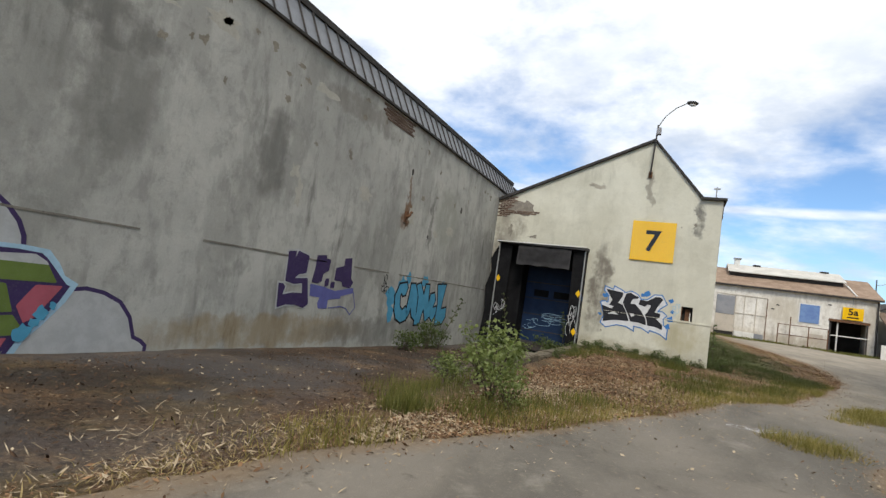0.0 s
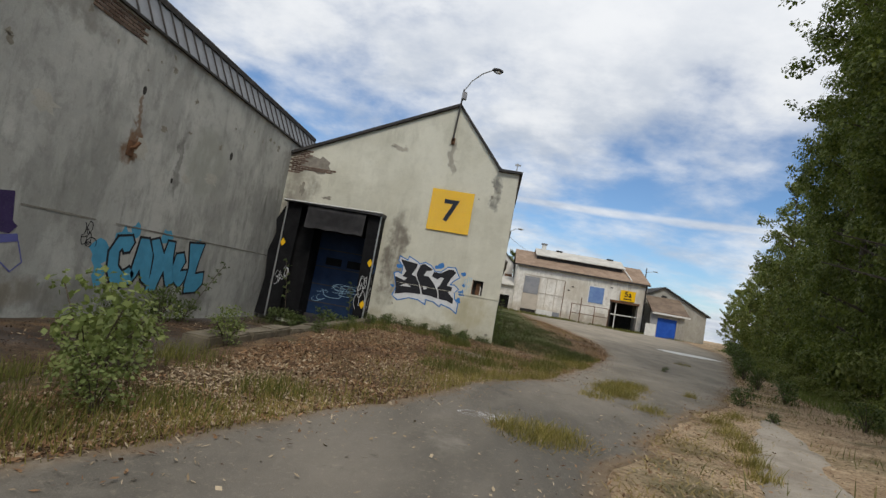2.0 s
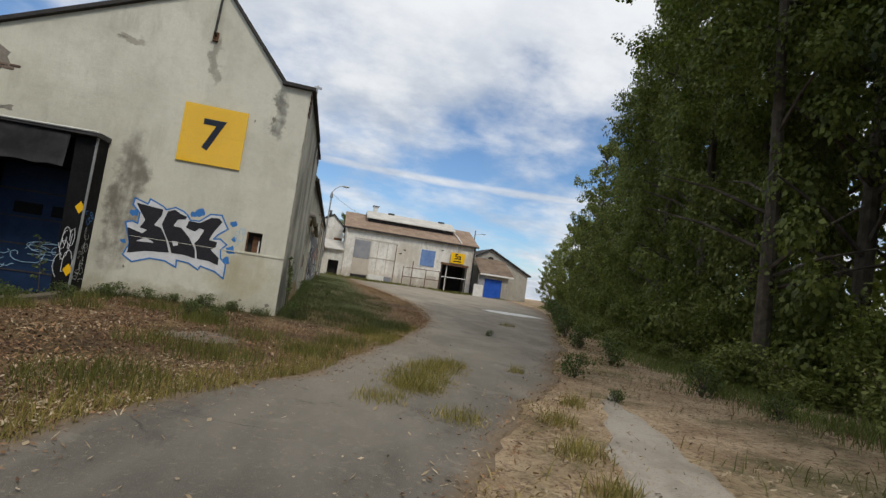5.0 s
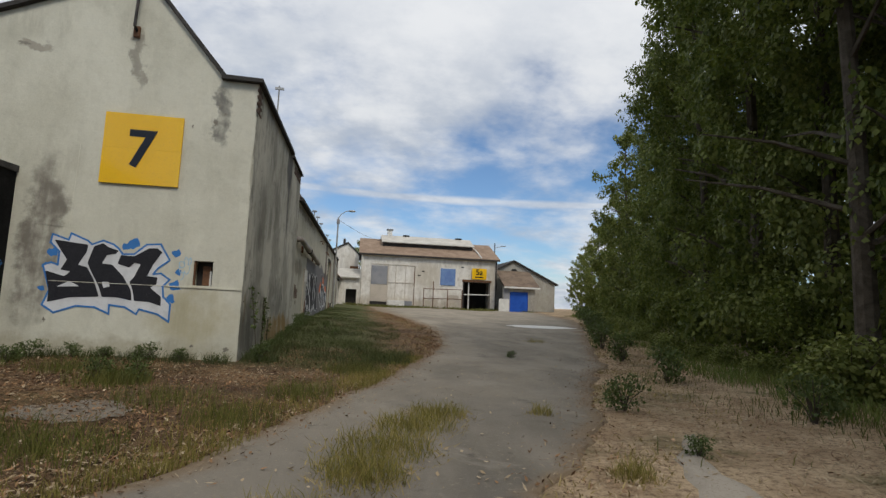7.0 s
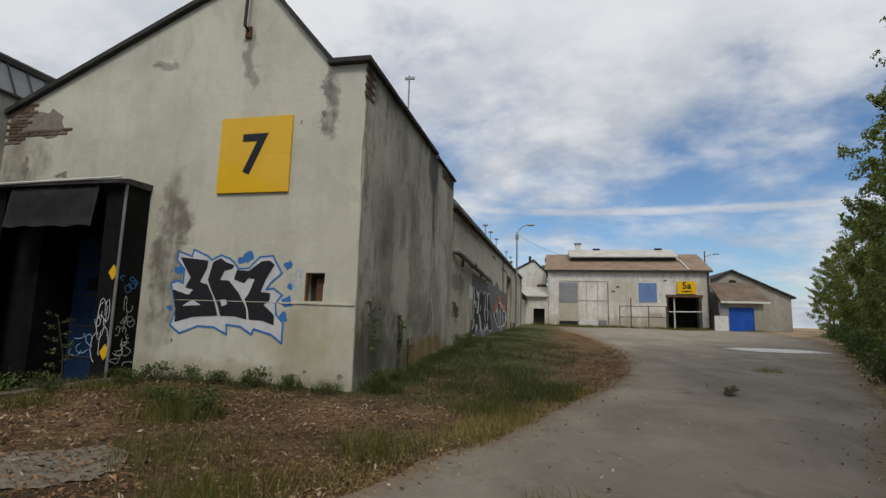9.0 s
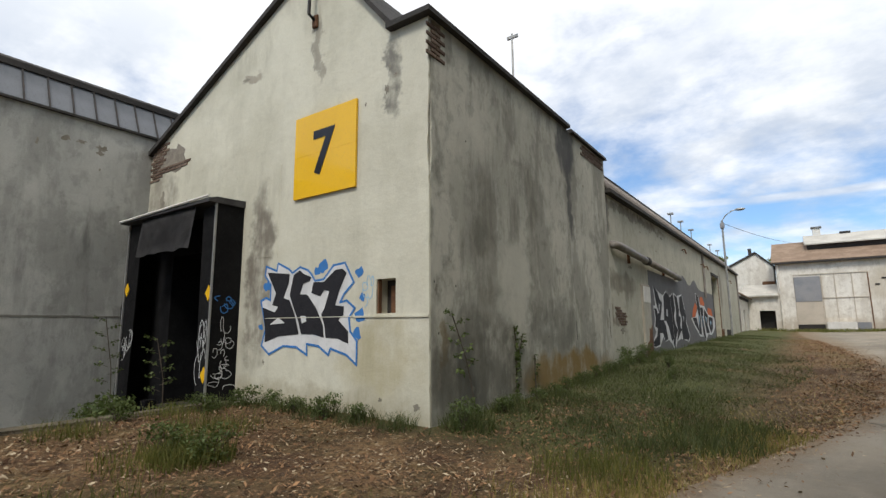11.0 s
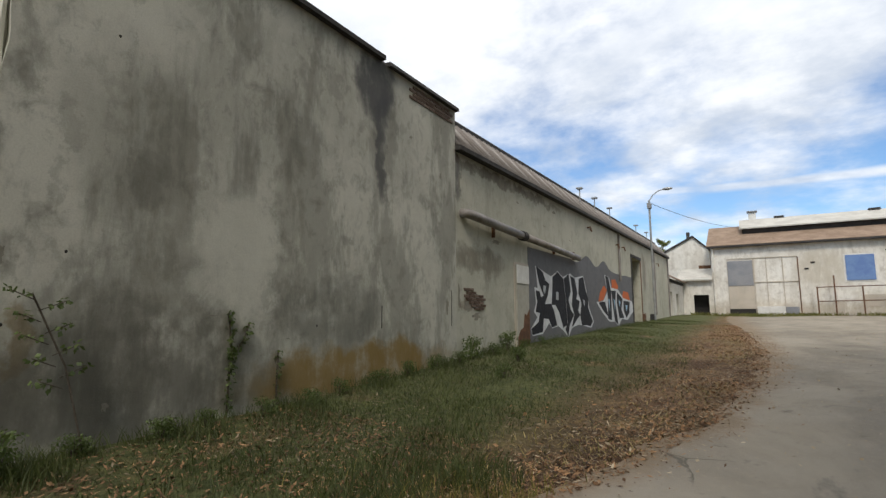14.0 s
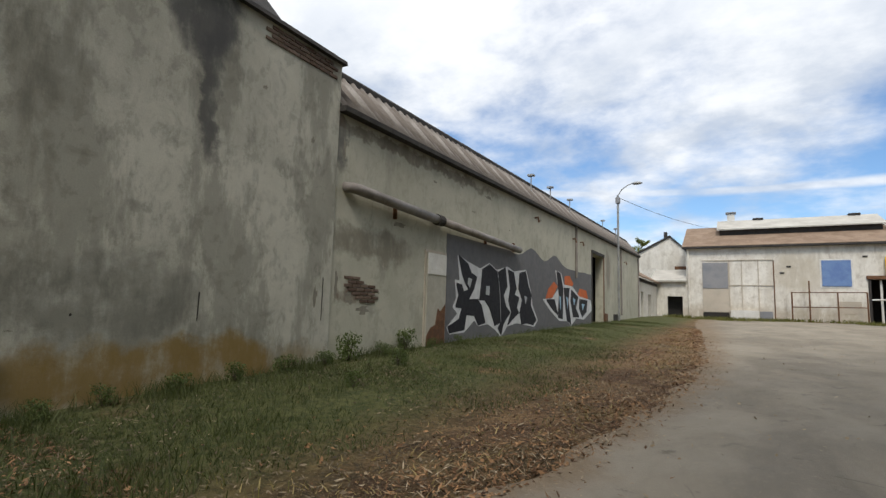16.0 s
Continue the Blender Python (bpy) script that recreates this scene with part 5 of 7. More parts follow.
SIX = [(-1.52, 2.1), (-1.38, 2.16), (-1.27, 2.09), (-1.11, 2.04), (-1.14, 1.98), (-1.29, 1.95), (-1.36, 1.79), (-1.19, 1.78), (-0.99, 1.58), (-0.83, 1.33), (-0.8, 1.14), (-1.04, 1.19), (-1.3, 1.19), (-1.38, 1.39), (-1.51, 1.61), (-1.6, 1.79)]
ONE = [(-1.06, 1.96), (-0.83, 1.95), (-0.6, 2.11), (-0.45, 2.12), (-0.36, 2.05), (-0.5, 1.81), (-0.58, 1.6), (-0.4, 1.58), (-0.41, 1.46), (-0.51, 1.39), (-0.31, 1.23), (-0.3, 1.06), (-0.51, 1.13), (-0.76, 1.14), (-0.8, 1.33), (-0.87, 1.48), (-0.8, 1.57), (-0.71, 1.81), (-0.82, 1.83), (-0.9, 1.74), (-1.1, 1.8)]
cut(g361, "halo", CLOUD, p_white, on_south, 0.004)
rim = B()
for k_, (p_, q_) in enumerate(zip(CLOUD, CLOUD[1:] + CLOUD[:1])):
    ribbon(rim, [p_, q_], 0.032, on_south, 0.0055 + 0.0001 * k_)
part("outline", rim, p_blue, g361)
for nm_ in (THREE, SIX, ONE):
    cut(g361, "digit", nm_, p_black, on_south, 0.0095)
for gap in ([(-2.06, 1.34), (-1.86, 1.45), (-1.69, 1.36)], [(-1.33, 1.46), (-1.21, 1.46), (-1.19, 1.38), (-1.29, 1.35)]):
    cut(g361, "digit_gap", gap, p_white, on_south, 0.0108)


def heavy(parent, name, outline, mat, place, off, width):
    """A sprayed letter: its body with a thick outer stroke."""
    bm = B()
    n = len(outline)
    for k, (p, q) in enumerate(zip(outline, outline[1:] + outline[:1])):
        ribbon(bm, [p, q], width, place, off + 0.00003 * k)
    body = [Vector(p) for p in outline]
    bm.faces.new([bm.verts.new(place(p.x, p.y, off + 0.0012)) for p in body])
    return part(name, bm, mat, parent)


def splatter(parent, mat, place, spots_, seed, name="splatter", base=0.0012):
    r = random.Random(seed)
    for k, (u, v, s) in enumerate(spots_):
        bm = B()
        pts = []
        for j in range(11):
            a = 2 * math.pi * j / 11
            q = s * r.uniform(0.55, 1.1)
            pts.append(bm.verts.new(place(u + q * math.cos(a), v + q * math.sin(a), base + 0.0002 * k)))
        bm.faces.new(pts)
        part(name, bm, mat, parent)


splatter(g361, p_blue, on_south, [(-0.85, 2.2, 0.13), (-0.98, 2.12, 0.08), (-2.2, 1.95, 0.10), (-2.27, 1.7, 0.07), (-0.1, 1.45, 0.12), (-0.05, 1.7, 0.07), (-0.15, 1.2, 0.1), (-0.12, 2.05, 0.08), (-2.3, 1.3, 0.07)], 4)


def scribble(label, place, boxes, mat, width, seed, off=0.003, category="graffiti"):
    """A quick tag: loops and zigzags too loose to read, as thin lines."""
    top = thing("graffiti_tag", label, category)
    r = random.Random(seed)
    k = 0
    for u0, v0, u1, v1, n in boxes:
        for _ in range(n):
            cu_, cv = r.uniform(u0, u1), r.uniform(v0, v1)
            a0, ru_, rv_ = r.uniform(0, 6.28), r.uniform(0.12, 0.35) * (u1 - u0), r.uniform(0.12, 0.35) * (v1 - v0)
            pts = [(cu_ + ru_ * math.cos(a0 + q * 0.5) + 0.02 * q * (u1 - u0) * 0.3, cv + rv_ * math.sin(a0 + q * 0.5 * r.uniform(0.9, 1.15))) for q in range(r.randint(6, 13))]
            bm = B()
            ribbon(bm, pts, width, place, off + 0.0003 * k)
            part("line", bm, mat, top)
            k += 1
    return top


scribble("small pale blue tag beside the larger graffiti", on_south, [(-0.05, 1.6, 0.18, 1.95, 6)], p_sky, 0.014, 21)
scribble("white looping tags on the black dock curtain", lambda u, v, o: (D1 + o, u, v), [(17.48, 0.3, 17.8, 0.55, 5), (17.5, 0.55, 17.82, 0.8, 5), (17.5, 0.8, 17.78, 1.05, 5), (17.54, 1.05, 17.74, 1.4, 5)], p_white, 0.010, 22)
scribble("small blue tag on the black dock curtain", lambda u, v, o: (D1 + o, u, v), [(17.5, 1.6, 17.8, 1.85, 5)], p_blue, 0.016, 27)
scribble("white tag on the dock flap", lambda u, v, o: (u, FRONT + 0.01 - o, v), [(D0 + 0.08, 0.55, D0 + 0.42, 1.15, 7), (D1 - 0.33, 0.4, D1 - 0.06, 1.4, 8)], p_white, 0.012, 23)
scribble("pale blue tags across the loading door", lambda u, v, o: (u, 18.604 - o, v), [(-4.6, 0.6, -3.5, 1.0, 9), (-5.1, 0.4, -4.6, 0.75, 4)], p_sky, 0.013, 24)
scribble("small black tag on the warehouse wall", on_west, [(10.25, 1.05, 10.65, 1.4, 7)], p_black, 0.016, 25)
scribble("white chalk-like tag sprayed on the asphalt", lambda u, v, o: (u, v, ground_z(u, v) + 0.026 + o), [(0.84, 7.42, 1.26, 7.74, 11)], p_white, 0.006, 26)
g544 = thing("graffiti", "purple 544 graffiti with lilac shadow on grey render", "graffiti")
FIVE = [(6.84, 1.62), (7.06, 1.65), (7.06, 1.52), (7.11, 1.66), (7.44, 1.6), (7.43, 1.26), (7.22, 1.22), (7.12, 1.14), (7.49, 1.17), (7.62, 0.67), (7.49, 0.59), (7.27, 0.64), (6.98, 0.64), (6.77, 0.58), (6.72, 1.03), (6.85, 1.02), (6.91, 0.97), (6.87, 0.82), (7.13, 0.87), (7.39, 0.87), (7.35, 1.06), (7.12, 1.03), (6.88, 1.07), (6.86, 1.5)]
rim = B()
for k_, (p_, q_) in enumerate(zip(FIVE, FIVE[1:] + FIVE[:1])):
    ribbon(rim, [p_, q_], 0.06, on_west, 0.004 + 0.00008 * k_)
part("outline", rim, p_bubble, g544)
cut(g544, "digit", FIVE, p_purple, on_west, 0.0085)
cut(g544, "underline", [(7.6, 1.07), (7.98, 1.04), (8.43, 0.97), (9.07, 1.08), (9.11, 0.96), (8.65, 0.87), (8.66, 0.82), (8.23, 0.78), (8.24, 0.59), (7.95, 0.59), (7.9, 0.7), (7.95, 0.81), (7.63, 0.83)], p_lilac, on_west, 0.004)
for pts_ in ([(7.68, 1.64), (7.97, 1.68), (7.99, 1.61), (8.13, 1.6), (8.11, 1.37), (7.95, 1.29), (7.93, 1.14), (7.83, 1.09), (7.62, 1.1), (7.67, 1.4), (7.67, 1.54)],
             [(8.06, 1.21), (8.17, 1.21), (8.17, 1.07), (8.05, 1.02), (8.03, 1.15)], [(8.23, 1.15), (8.37, 1.16), (8.37, 1.03), (8.24, 1.02)],
             [(8.6, 1.68), (8.86, 1.72), (8.94, 1.26), (9.04, 1.19), (8.93, 1.06), (8.66, 1.08), (8.6, 1.18), (8.34, 1.19), (8.34, 1.45), (8.61, 1.52)]):
    cut(g544, "digit", pts_, p_purple, on_west, 0.006)
bm = B()
ribbon(bm, [(8.3, 0.61), (8.71, 0.65), (8.91, 0.61), (9.09, 0.48), (9.25, 0.64), (9.11, 0.96)], 0.022, on_west, 0.0045)
part("thin_line", bm, p_lilac, g544)
cam_g = thing("graffiti", "cyan bubble-letter graffiti reading CAMEL with dark outline", "graffiti")
splatter(cam_g, p_cyan, on_west, [(10.75, 0.95, 0.26), (10.85, 0.55, 0.24), (13.8, 1.42, 0.22), (12.6, 1.48, 0.2), (11.6, 1.5, 0.2), (11.3, 1.3, 0.25)], 5)
for pts_ in ([(11.15, 1.3), (11.51, 1.36), (11.6, 1.24), (11.51, 1.05), (11.38, 1.02), (11.3, 1.1), (11.24, 1.01), (11.29, 0.73), (11.45, 0.62), (11.61, 0.72), (11.8, 0.61), (11.72, 0.39), (11.45, 0.32), (11.18, 0.41), (11.04, 0.63), (10.99, 1.0)],
             [(11.77, 1.35), (12.02, 1.36), (12.23, 1.06), (12.3, 0.35), (12.05, 0.47), (11.92, 0.71), (11.86, 0.56), (11.77, 0.44), (11.68, 0.6), (11.74, 1.03)],
             [(12.1, 1.34), (12.33, 1.41), (12.6, 1.08), (12.67, 1.39), (12.9, 1.39), (12.94, 0.99), (13.15, 0.48), (12.9, 0.35), (12.7, 0.73), (12.62, 0.52), (12.54, 0.26), (12.24, 0.26), (12.31, 0.62), (12.29, 1.01)],
             [(13.05, 1.13), (13.3, 1.18), (13.43, 0.99), (13.3, 0.74), (13.56, 0.78), (13.56, 0.59), (13.38, 0.35), (13.11, 0.53), (12.99, 0.79)],
             [(13.47, 1.44), (14.07, 1.48), (13.97, 1.09), (13.91, 0.71), (14.28, 0.77), (14.32, 0.49), (14.1, 0.28), (13.62, 0.24), (13.59, 0.43), (13.63, 0.86)]):
    bm = B()
    for k_, (p_, q_) in enumerate(zip(pts_, pts_[1:] + pts_[:1])):
        ribbon(bm, [p_, q_], 0.10, on_west, 0.005 + 0.00006 * k_)
    part("outline", bm, p_black, cam_g)
    cut(cam_g, "letter", pts_, p_cyan, on_west, 0.009)

# grey painted field and the two pieces on the shed wall
field = B()
edge_pts = [(29.19, 0.0), (42.93, 0.3)]
top_pts = []
for k in range(40):
    u = 42.93 - (42.93 - 29.19) * k / 39
    hgt = 2.9 + (0.08 * noise.noise(Vector((u * 0.8, 0, 2))) + 0.38 * math.exp(-((u - 34.9) / 0.8) ** 2) + 0.38 * math.exp(-((u - 37.5) / 0.8) ** 2) if u > 33.4 else 0.1)
    top_pts.append((u, hgt))
prism(field, edge_pts + top_pts, "x", NXW - 0.01, NXW + 0.0025)
part("grey_paint_field", field, p_grey, wall_low)
piece = thing("graffiti", "black wildstyle letters with white edge on grey paint", "graffiti")
cut(piece, "outline", [(29.74, 2.54), (30.32, 2.42), (31.02, 2.3), (31.61, 2.5), (32.1, 2.34), (32.88, 2.5), (33.36, 2.39), (34.42, 2.51), (34.91, 1.77), (35.04, 1.37), (35.58, 0.87), (35.21, 0.66), (33.64, 0.81), (32.92, 0.73), (32.47, 0.43), (32.08, 0.64), (31.55, 0.82), (30.96, 0.77), (30.74, 0.93), (30.19, 0.64), (29.42, 0.61), (29.28, 0.79), (29.8, 1.11), (29.55, 1.26), (29.72, 1.49), (29.63, 1.93), (29.88, 1.91)], p_white, on_shed, 0.005)
for pts_ in ([(29.83, 2.49), (30.3, 2.34), (30.5, 2.12), (30.8, 2.04), (30.65, 1.76), (30.37, 1.47), (30.05, 1.42), (30.92, 1.45), (31.15, 1.27), (31.36, 0.88), (30.96, 0.83), (30.73, 1.08), (30.26, 1.11), (30.16, 0.73), (29.43, 0.68), (29.37, 0.78), (29.89, 0.94), (30.06, 1.26), (29.73, 1.29), (29.86, 1.55), (29.75, 1.81), (29.99, 1.79), (30.1, 1.62), (30.43, 1.69), (30.22, 1.86), (30.02, 2.08)],
             [(31.17, 2.26), (31.61, 2.43), (32.14, 2.26), (32.31, 1.62), (32.39, 0.87), (32.02, 0.8), (31.67, 1.27), (31.33, 1.49), (31.03, 1.49), (31.11, 1.84)],
             [(32.24, 2.27), (32.7, 2.42), (32.85, 1.92), (32.57, 1.63), (32.8, 1.28), (33.08, 1.14), (32.61, 0.83), (32.46, 0.52), (32.26, 0.7), (32.49, 0.86), (32.41, 1.62)],
             [(32.94, 2.38), (33.36, 2.32), (33.58, 1.87), (33.39, 1.65), (33.79, 1.58), (33.61, 1.28), (33.78, 1.14), (33.53, 1.05), (32.96, 0.8), (33.23, 1.14), (32.99, 1.49), (33.12, 1.86)],
             [(33.86, 2.34), (34.38, 2.43), (34.62, 1.99), (34.91, 1.69), (34.84, 1.37), (35.38, 0.89), (35.11, 0.75), (34.58, 0.82), (34.05, 0.8), (33.9, 1.14), (34.11, 1.52), (33.78, 1.88)]):
    heavy(piece, "letter", pts_, p_black, on_shed, 0.008, 0.075)
for pts_ in ([(31.41, 1.85), (31.64, 1.86), (31.62, 1.6), (31.38, 1.62)], [(34.25, 1.67), (34.53, 1.64), (34.39, 1.4)], [(30.34, 2.02), (30.56, 1.99), (30.44, 1.75), (30.3, 1.86)]):
    cut(piece, "letter_gap", pts_, p_bubble, on_shed, 0.0105)
sk = thing("graffiti", "dark blue and white letters with orange flames", "graffiti")
for pts_ in ([(36.35, 1.62), (36.66, 1.99), (37.31, 2.29), (37.77, 2.13), (37.19, 1.7)], [(38.67, 2.12), (38.65, 2.57), (39.34, 2.64), (39.94, 2.32), (39.37, 2.08)], [(40.51, 1.85), (40.89, 2.18), (42.01, 2.13), (42.3, 1.76)]):
    cut(sk, "flame", pts_, p_orange, on_shed, 0.0045)
cut(sk, "outline", [(37.44, 2.73), (38.22, 2.66), (38.56, 2.24), (39.8, 2.21), (40.79, 1.84), (42.77, 1.72), (43.09, 1.26), (41.57, 0.83), (40.33, 0.9), (39.61, 0.59), (38.99, 0.8), (38.0, 0.82), (36.93, 1.19), (36.04, 1.61), (37.05, 1.65), (37.83, 2.04)], p_white, on_shed, 0.0065)
for pts_ in ([(37.65, 2.65), (38.09, 2.61), (38.44, 2.06), (38.38, 0.93), (37.83, 0.98), (37.94, 1.77)], [(38.57, 2.07), (39.29, 2.09), (39.14, 1.6), (39.53, 0.69), (38.98, 0.87), (38.78, 1.4)], [(39.62, 2.03), (40.59, 1.78), (40.23, 1.31), (40.72, 0.98), (39.87, 0.99), (39.5, 1.61)], [(40.84, 1.68), (42.13, 1.65), (41.98, 1.21), (41.3, 0.97), (40.82, 1.31)], [(36.52, 1.57), (37.37, 1.59), (37.76, 1.1), (37.21, 1.26)]):
    heavy(sk, "letter", pts_, p_black, on_shed, 0.0085, 0.09)
for pts_ in ([(37.94, 1.77), (38.2, 1.73), (38.13, 1.21)], [(38.86, 1.79), (39.1, 1.7), (39.06, 1.26)], [(39.82, 1.76), (40.2, 1.67), (39.99, 1.41)], [(41.18, 1.53), (41.69, 1.51), (41.36, 1.23)]):
    cut(sk, "highlight", pts_, p_sky, on_shed, 0.0105)

# mural with clouds and a green letter at the start of the long wall
mural = thing("graffiti_mural", "large mural of green and pink letters with grey bubbles", "mural")


EDGE = [(1.72, 1.89), (1.81, 1.83), (1.89, 1.71), (1.96, 1.48), (2.09, 1.2), (2.28, 1.2), (2.4, 1.18), (2.49, 1.1), (2.75, 1.1), (2.98, 1.08), (3.09, 0.96), (3.18, 0.81), (3.31, 0.74), (3.23, 0.57), (3.03, 0.3), (2.89, 0.14), (2.81, -0.03)]
cut(mural, "bubble", [(1.91, 1.76), (2.04, 1.77), (2.2, 1.76), (2.37, 1.68), (2.54, 1.54), (2.66, 1.4), (2.73, 1.25), (2.75, 1.1), (2.47, 1.1), (2.38, 1.18), (2.09, 1.18), (2.0, 1.44)], p_bubble, on_west, 0.004)
cut(mural, "bubble", [(3.28, 0.71), (3.48, 0.73), (3.69, 0.69), (3.93, 0.58), (4.11, 0.37), (4.22, 0.11), (4.37, -0.01), (4.38, -0.09), (3.8, -0.07), (2.81, -0.05), (3.04, 0.28), (3.23, 0.57)], p_bubble, on_west, 0.0044)
for pts_ in ([(1.91, 1.75), (2.04, 1.77), (2.2, 1.75), (2.37, 1.67), (2.54, 1.54), (2.66, 1.4), (2.73, 1.25), (2.75, 1.11)], [(3.33, 0.7), (3.48, 0.72), (3.7, 0.68), (3.93, 0.57), (4.09, 0.38), (4.19, 0.11), (4.3, 0.06), (4.38, -0.01), (4.38, -0.09)]):
    bm = B()
    ribbon(bm, pts_, 0.05, on_west, 0.005)
    part("bubble_outline", bm, p_purple, mural)
bm = B()
ribbon(bm, EDGE, 0.11, on_west, 0.006)
part("sky_edge", bm, p_sky, mural)
bm = B()
ribbon(bm, [(u - 0.05, v - 0.02) for u, v in EDGE], 0.05, on_west, 0.0068)
part("dark_edge", bm, p_purple, mural)
for nm, mt, off, pts_ in (
        ("letter_back", p_purple, 0.0064, [(1.87, 1.14), (2.0, 1.14), (2.16, 1.02), (2.25, 1.05), (2.38, 1.06), (2.85, 1.09), (2.99, 1.05), (3.27, 0.73), (3.02, 0.28), (2.89, 0.19), (2.73, -0.03), (2.36, -0.01), (2.0, 0.25)]),
        ("grey_bar", p_bubble, 0.0076, [(1.74, 1.77), (1.82, 1.76), (1.88, 1.66), (1.99, 1.42), (2.06, 1.2), (1.87, 1.15)]),
        ("pink_bar", p_pink, 0.0084, [(1.99, 0.97), (2.07, 1.08), (2.15, 1.04), (2.22, 0.88), (2.12, 0.75)]),
        ("green_bar", p_green, 0.0084, [(1.92, 0.87), (2.04, 0.86), (2.11, 0.75), (2.22, 0.48), (2.3, 0.26), (2.42, 0.21), (2.54, 0.21), (2.48, 0.38), (2.78, 0.39), (2.87, 0.27), (2.86, 0.17), (2.52, 0.15), (2.11, 0.18), (1.99, 0.34)]),
        ("pale_bar", p_bubble, 0.0088, [(1.9, 0.96), (1.98, 0.95), (2.04, 0.86), (1.92, 0.87)]),
        ("green_bar", p_green, 0.0084, [(2.24, 1.01), (2.27, 1.05), (2.36, 1.05), (2.45, 0.74), (2.66, 0.73), (2.77, 0.42), (2.49, 0.41), (2.37, 0.65), (2.25, 0.86)]),
        ("green_bar", p_green, 0.0084, [(2.41, 1.04), (2.88, 1.07), (3.0, 1.0), (3.15, 0.76), (2.48, 0.77)]),
        ("pale_bar", p_bubble, 0.0090, [(2.41, 1.04), (2.88, 1.07), (3.0, 1.0), (3.03, 0.96), (2.43, 0.97)]),
        ("black_slash", p_black, 0.0094, [(2.18, 0.84), (2.24, 0.83), (2.41, 0.53), (2.54, 0.21), (2.39, 0.23), (2.25, 0.41), (2.14, 0.69)]),
        ("pink_bar", p_pink, 0.0084, [(2.94, 0.73), (3.22, 0.73), (2.99, 0.36), (2.89, 0.3), (2.79, 0.49)]),
        ("pink_bar", p_pink, 0.0084, [(2.4, 0.12), (2.77, 0.14), (2.7, -0.02), (2.39, -0.01)])):
    cut(mural, nm, pts_, mt, on_west, off)
splatter(mural, p_cyan, on_west, [(2.12, 1.38, 0.07), (2.2, 1.42, 0.08), (2.26, 1.36, 0.04), (3.05, 0.42, 0.09), (2.9, 0.2, 0.11), (3.0, 0.3, 0.07), (3.15, 0.5, 0.05)], 8)
for o in mural.children:
    if o.name.startswith("splatter"):
        o.location.x = 0.012

# flaked and patched spots in the render
m_flake, m_filler = speckled("bare_render", (0.20, 0.185, 0.15), (0.27, 0.25, 0.205), (0.11, 0.10, 0.08), 5.0), speckled("old_filler", (0.46, 0.45, 0.40), (0.40, 0.39, 0.34), (0.28, 0.27, 0.23), 4.0)


def flakes(parent, place, spots_, mat, seed, name="flake"):
    r = random.Random(seed)
    for u, v, su, sv in spots_:
        bm = B()
        n = 15
        pts = []
        for j in range(n):
            a = 2 * math.pi * j / n
            q = r.uniform(0.35, 1.1)
            pts.append((u + su * q * math.cos(a), v + sv * q * math.sin(a)))
        bm.faces.new([bm.verts.new(place(a, b, 0.0016)) for a, b in pts])
        part(name, bm, mat, parent)


rf_ = random.Random(61)
flakes(wall_long, on_west, [(rf_.uniform(1.5, 17.4), rf_.choice((rf_.uniform(4.55, 5.3), rf_.uniform(3.6, 5.3))), rf_.uniform(0.03, 0.13), rf_.uniform(0.03, 0.10)) for _ in range(46)], m_flake, 62)
flakes(wall_long, on_west, [(rf_.uniform(3, 17), rf_.uniform(2.0, 5.0), rf_.uniform(0.1, 0.5), rf_.uniform(0.08, 0.3)) for _ in range(9)], m_filler, 63)
flakes(wall_gable, on_south, [(0.36, 4.62, 0.05, 0.09), (0.52, 4.8, 0.06, 0.05), (0.40, 4.95, 0.04, 0.06), (-0.05, 4.5, 0.02, 0.05), (-2.42, 3.3, 0.07, 0.10), (-2.38, 3.05, 0.06, 0.12), (-2.33, 2.8, 0.03, 0.10), (-3.1, 5.8, 0.12, 0.04), (-2.2, 0.75, 0.04, 0.05), (-2.25, 1.02, 0.03, 0.03), (-5.0, 3.75, 0.25, 0.08), (-5.9, 3.9, 0.10, 0.25), (0.9, 0.3, 0.10, 0.06), (0.3, 0.35, 0.05, 0.03)], m_flake, 64)


def on_east(u, v, off):
    return (SX + off, u, v)


flakes(wall_side, on_east, [(18.05, 1.75, 0.04, 0.10), (18.1, 0.6, 0.06, 0.12), (24.7, 3.9, 0.05, 0.07), (23.7, 4.4, 0.06, 0.04), (24.95, 1.4, 0.05, 0.2), (18.9, 0.45, 0.04, 0.05), (21.0, 0.95, 0.05, 0.008), (19.9, 1.25, 0.14, 0.008)], m_flake, 65)
flakes(wall_low, on_shed, [(25.5, 3.95, 0.05, 0.35), (25.45, 1.6, 0.05, 0.3), (25.8, 1.35, 0.16, 0.14), (26.2, 1.18, 0.2, 0.10), (28.6, 4.1, 0.09, 0.05), (30.6, 3.75, 0.13, 0.03), (33.0, 3.6, 0.09, 0.03), (31.5, 4.3, 0.3, 0.05), (35.5, 4.35, 0.5, 0.06), (27.2, 2.9, 0.3, 0.06)], m_flake, 66)

# ---- weeds, grass and litter ----
GXA, GYA = np.array(gx), np.array(gy)
GZ = np.array([p[2] for p in verts]).reshape(len(gy), len(gx))


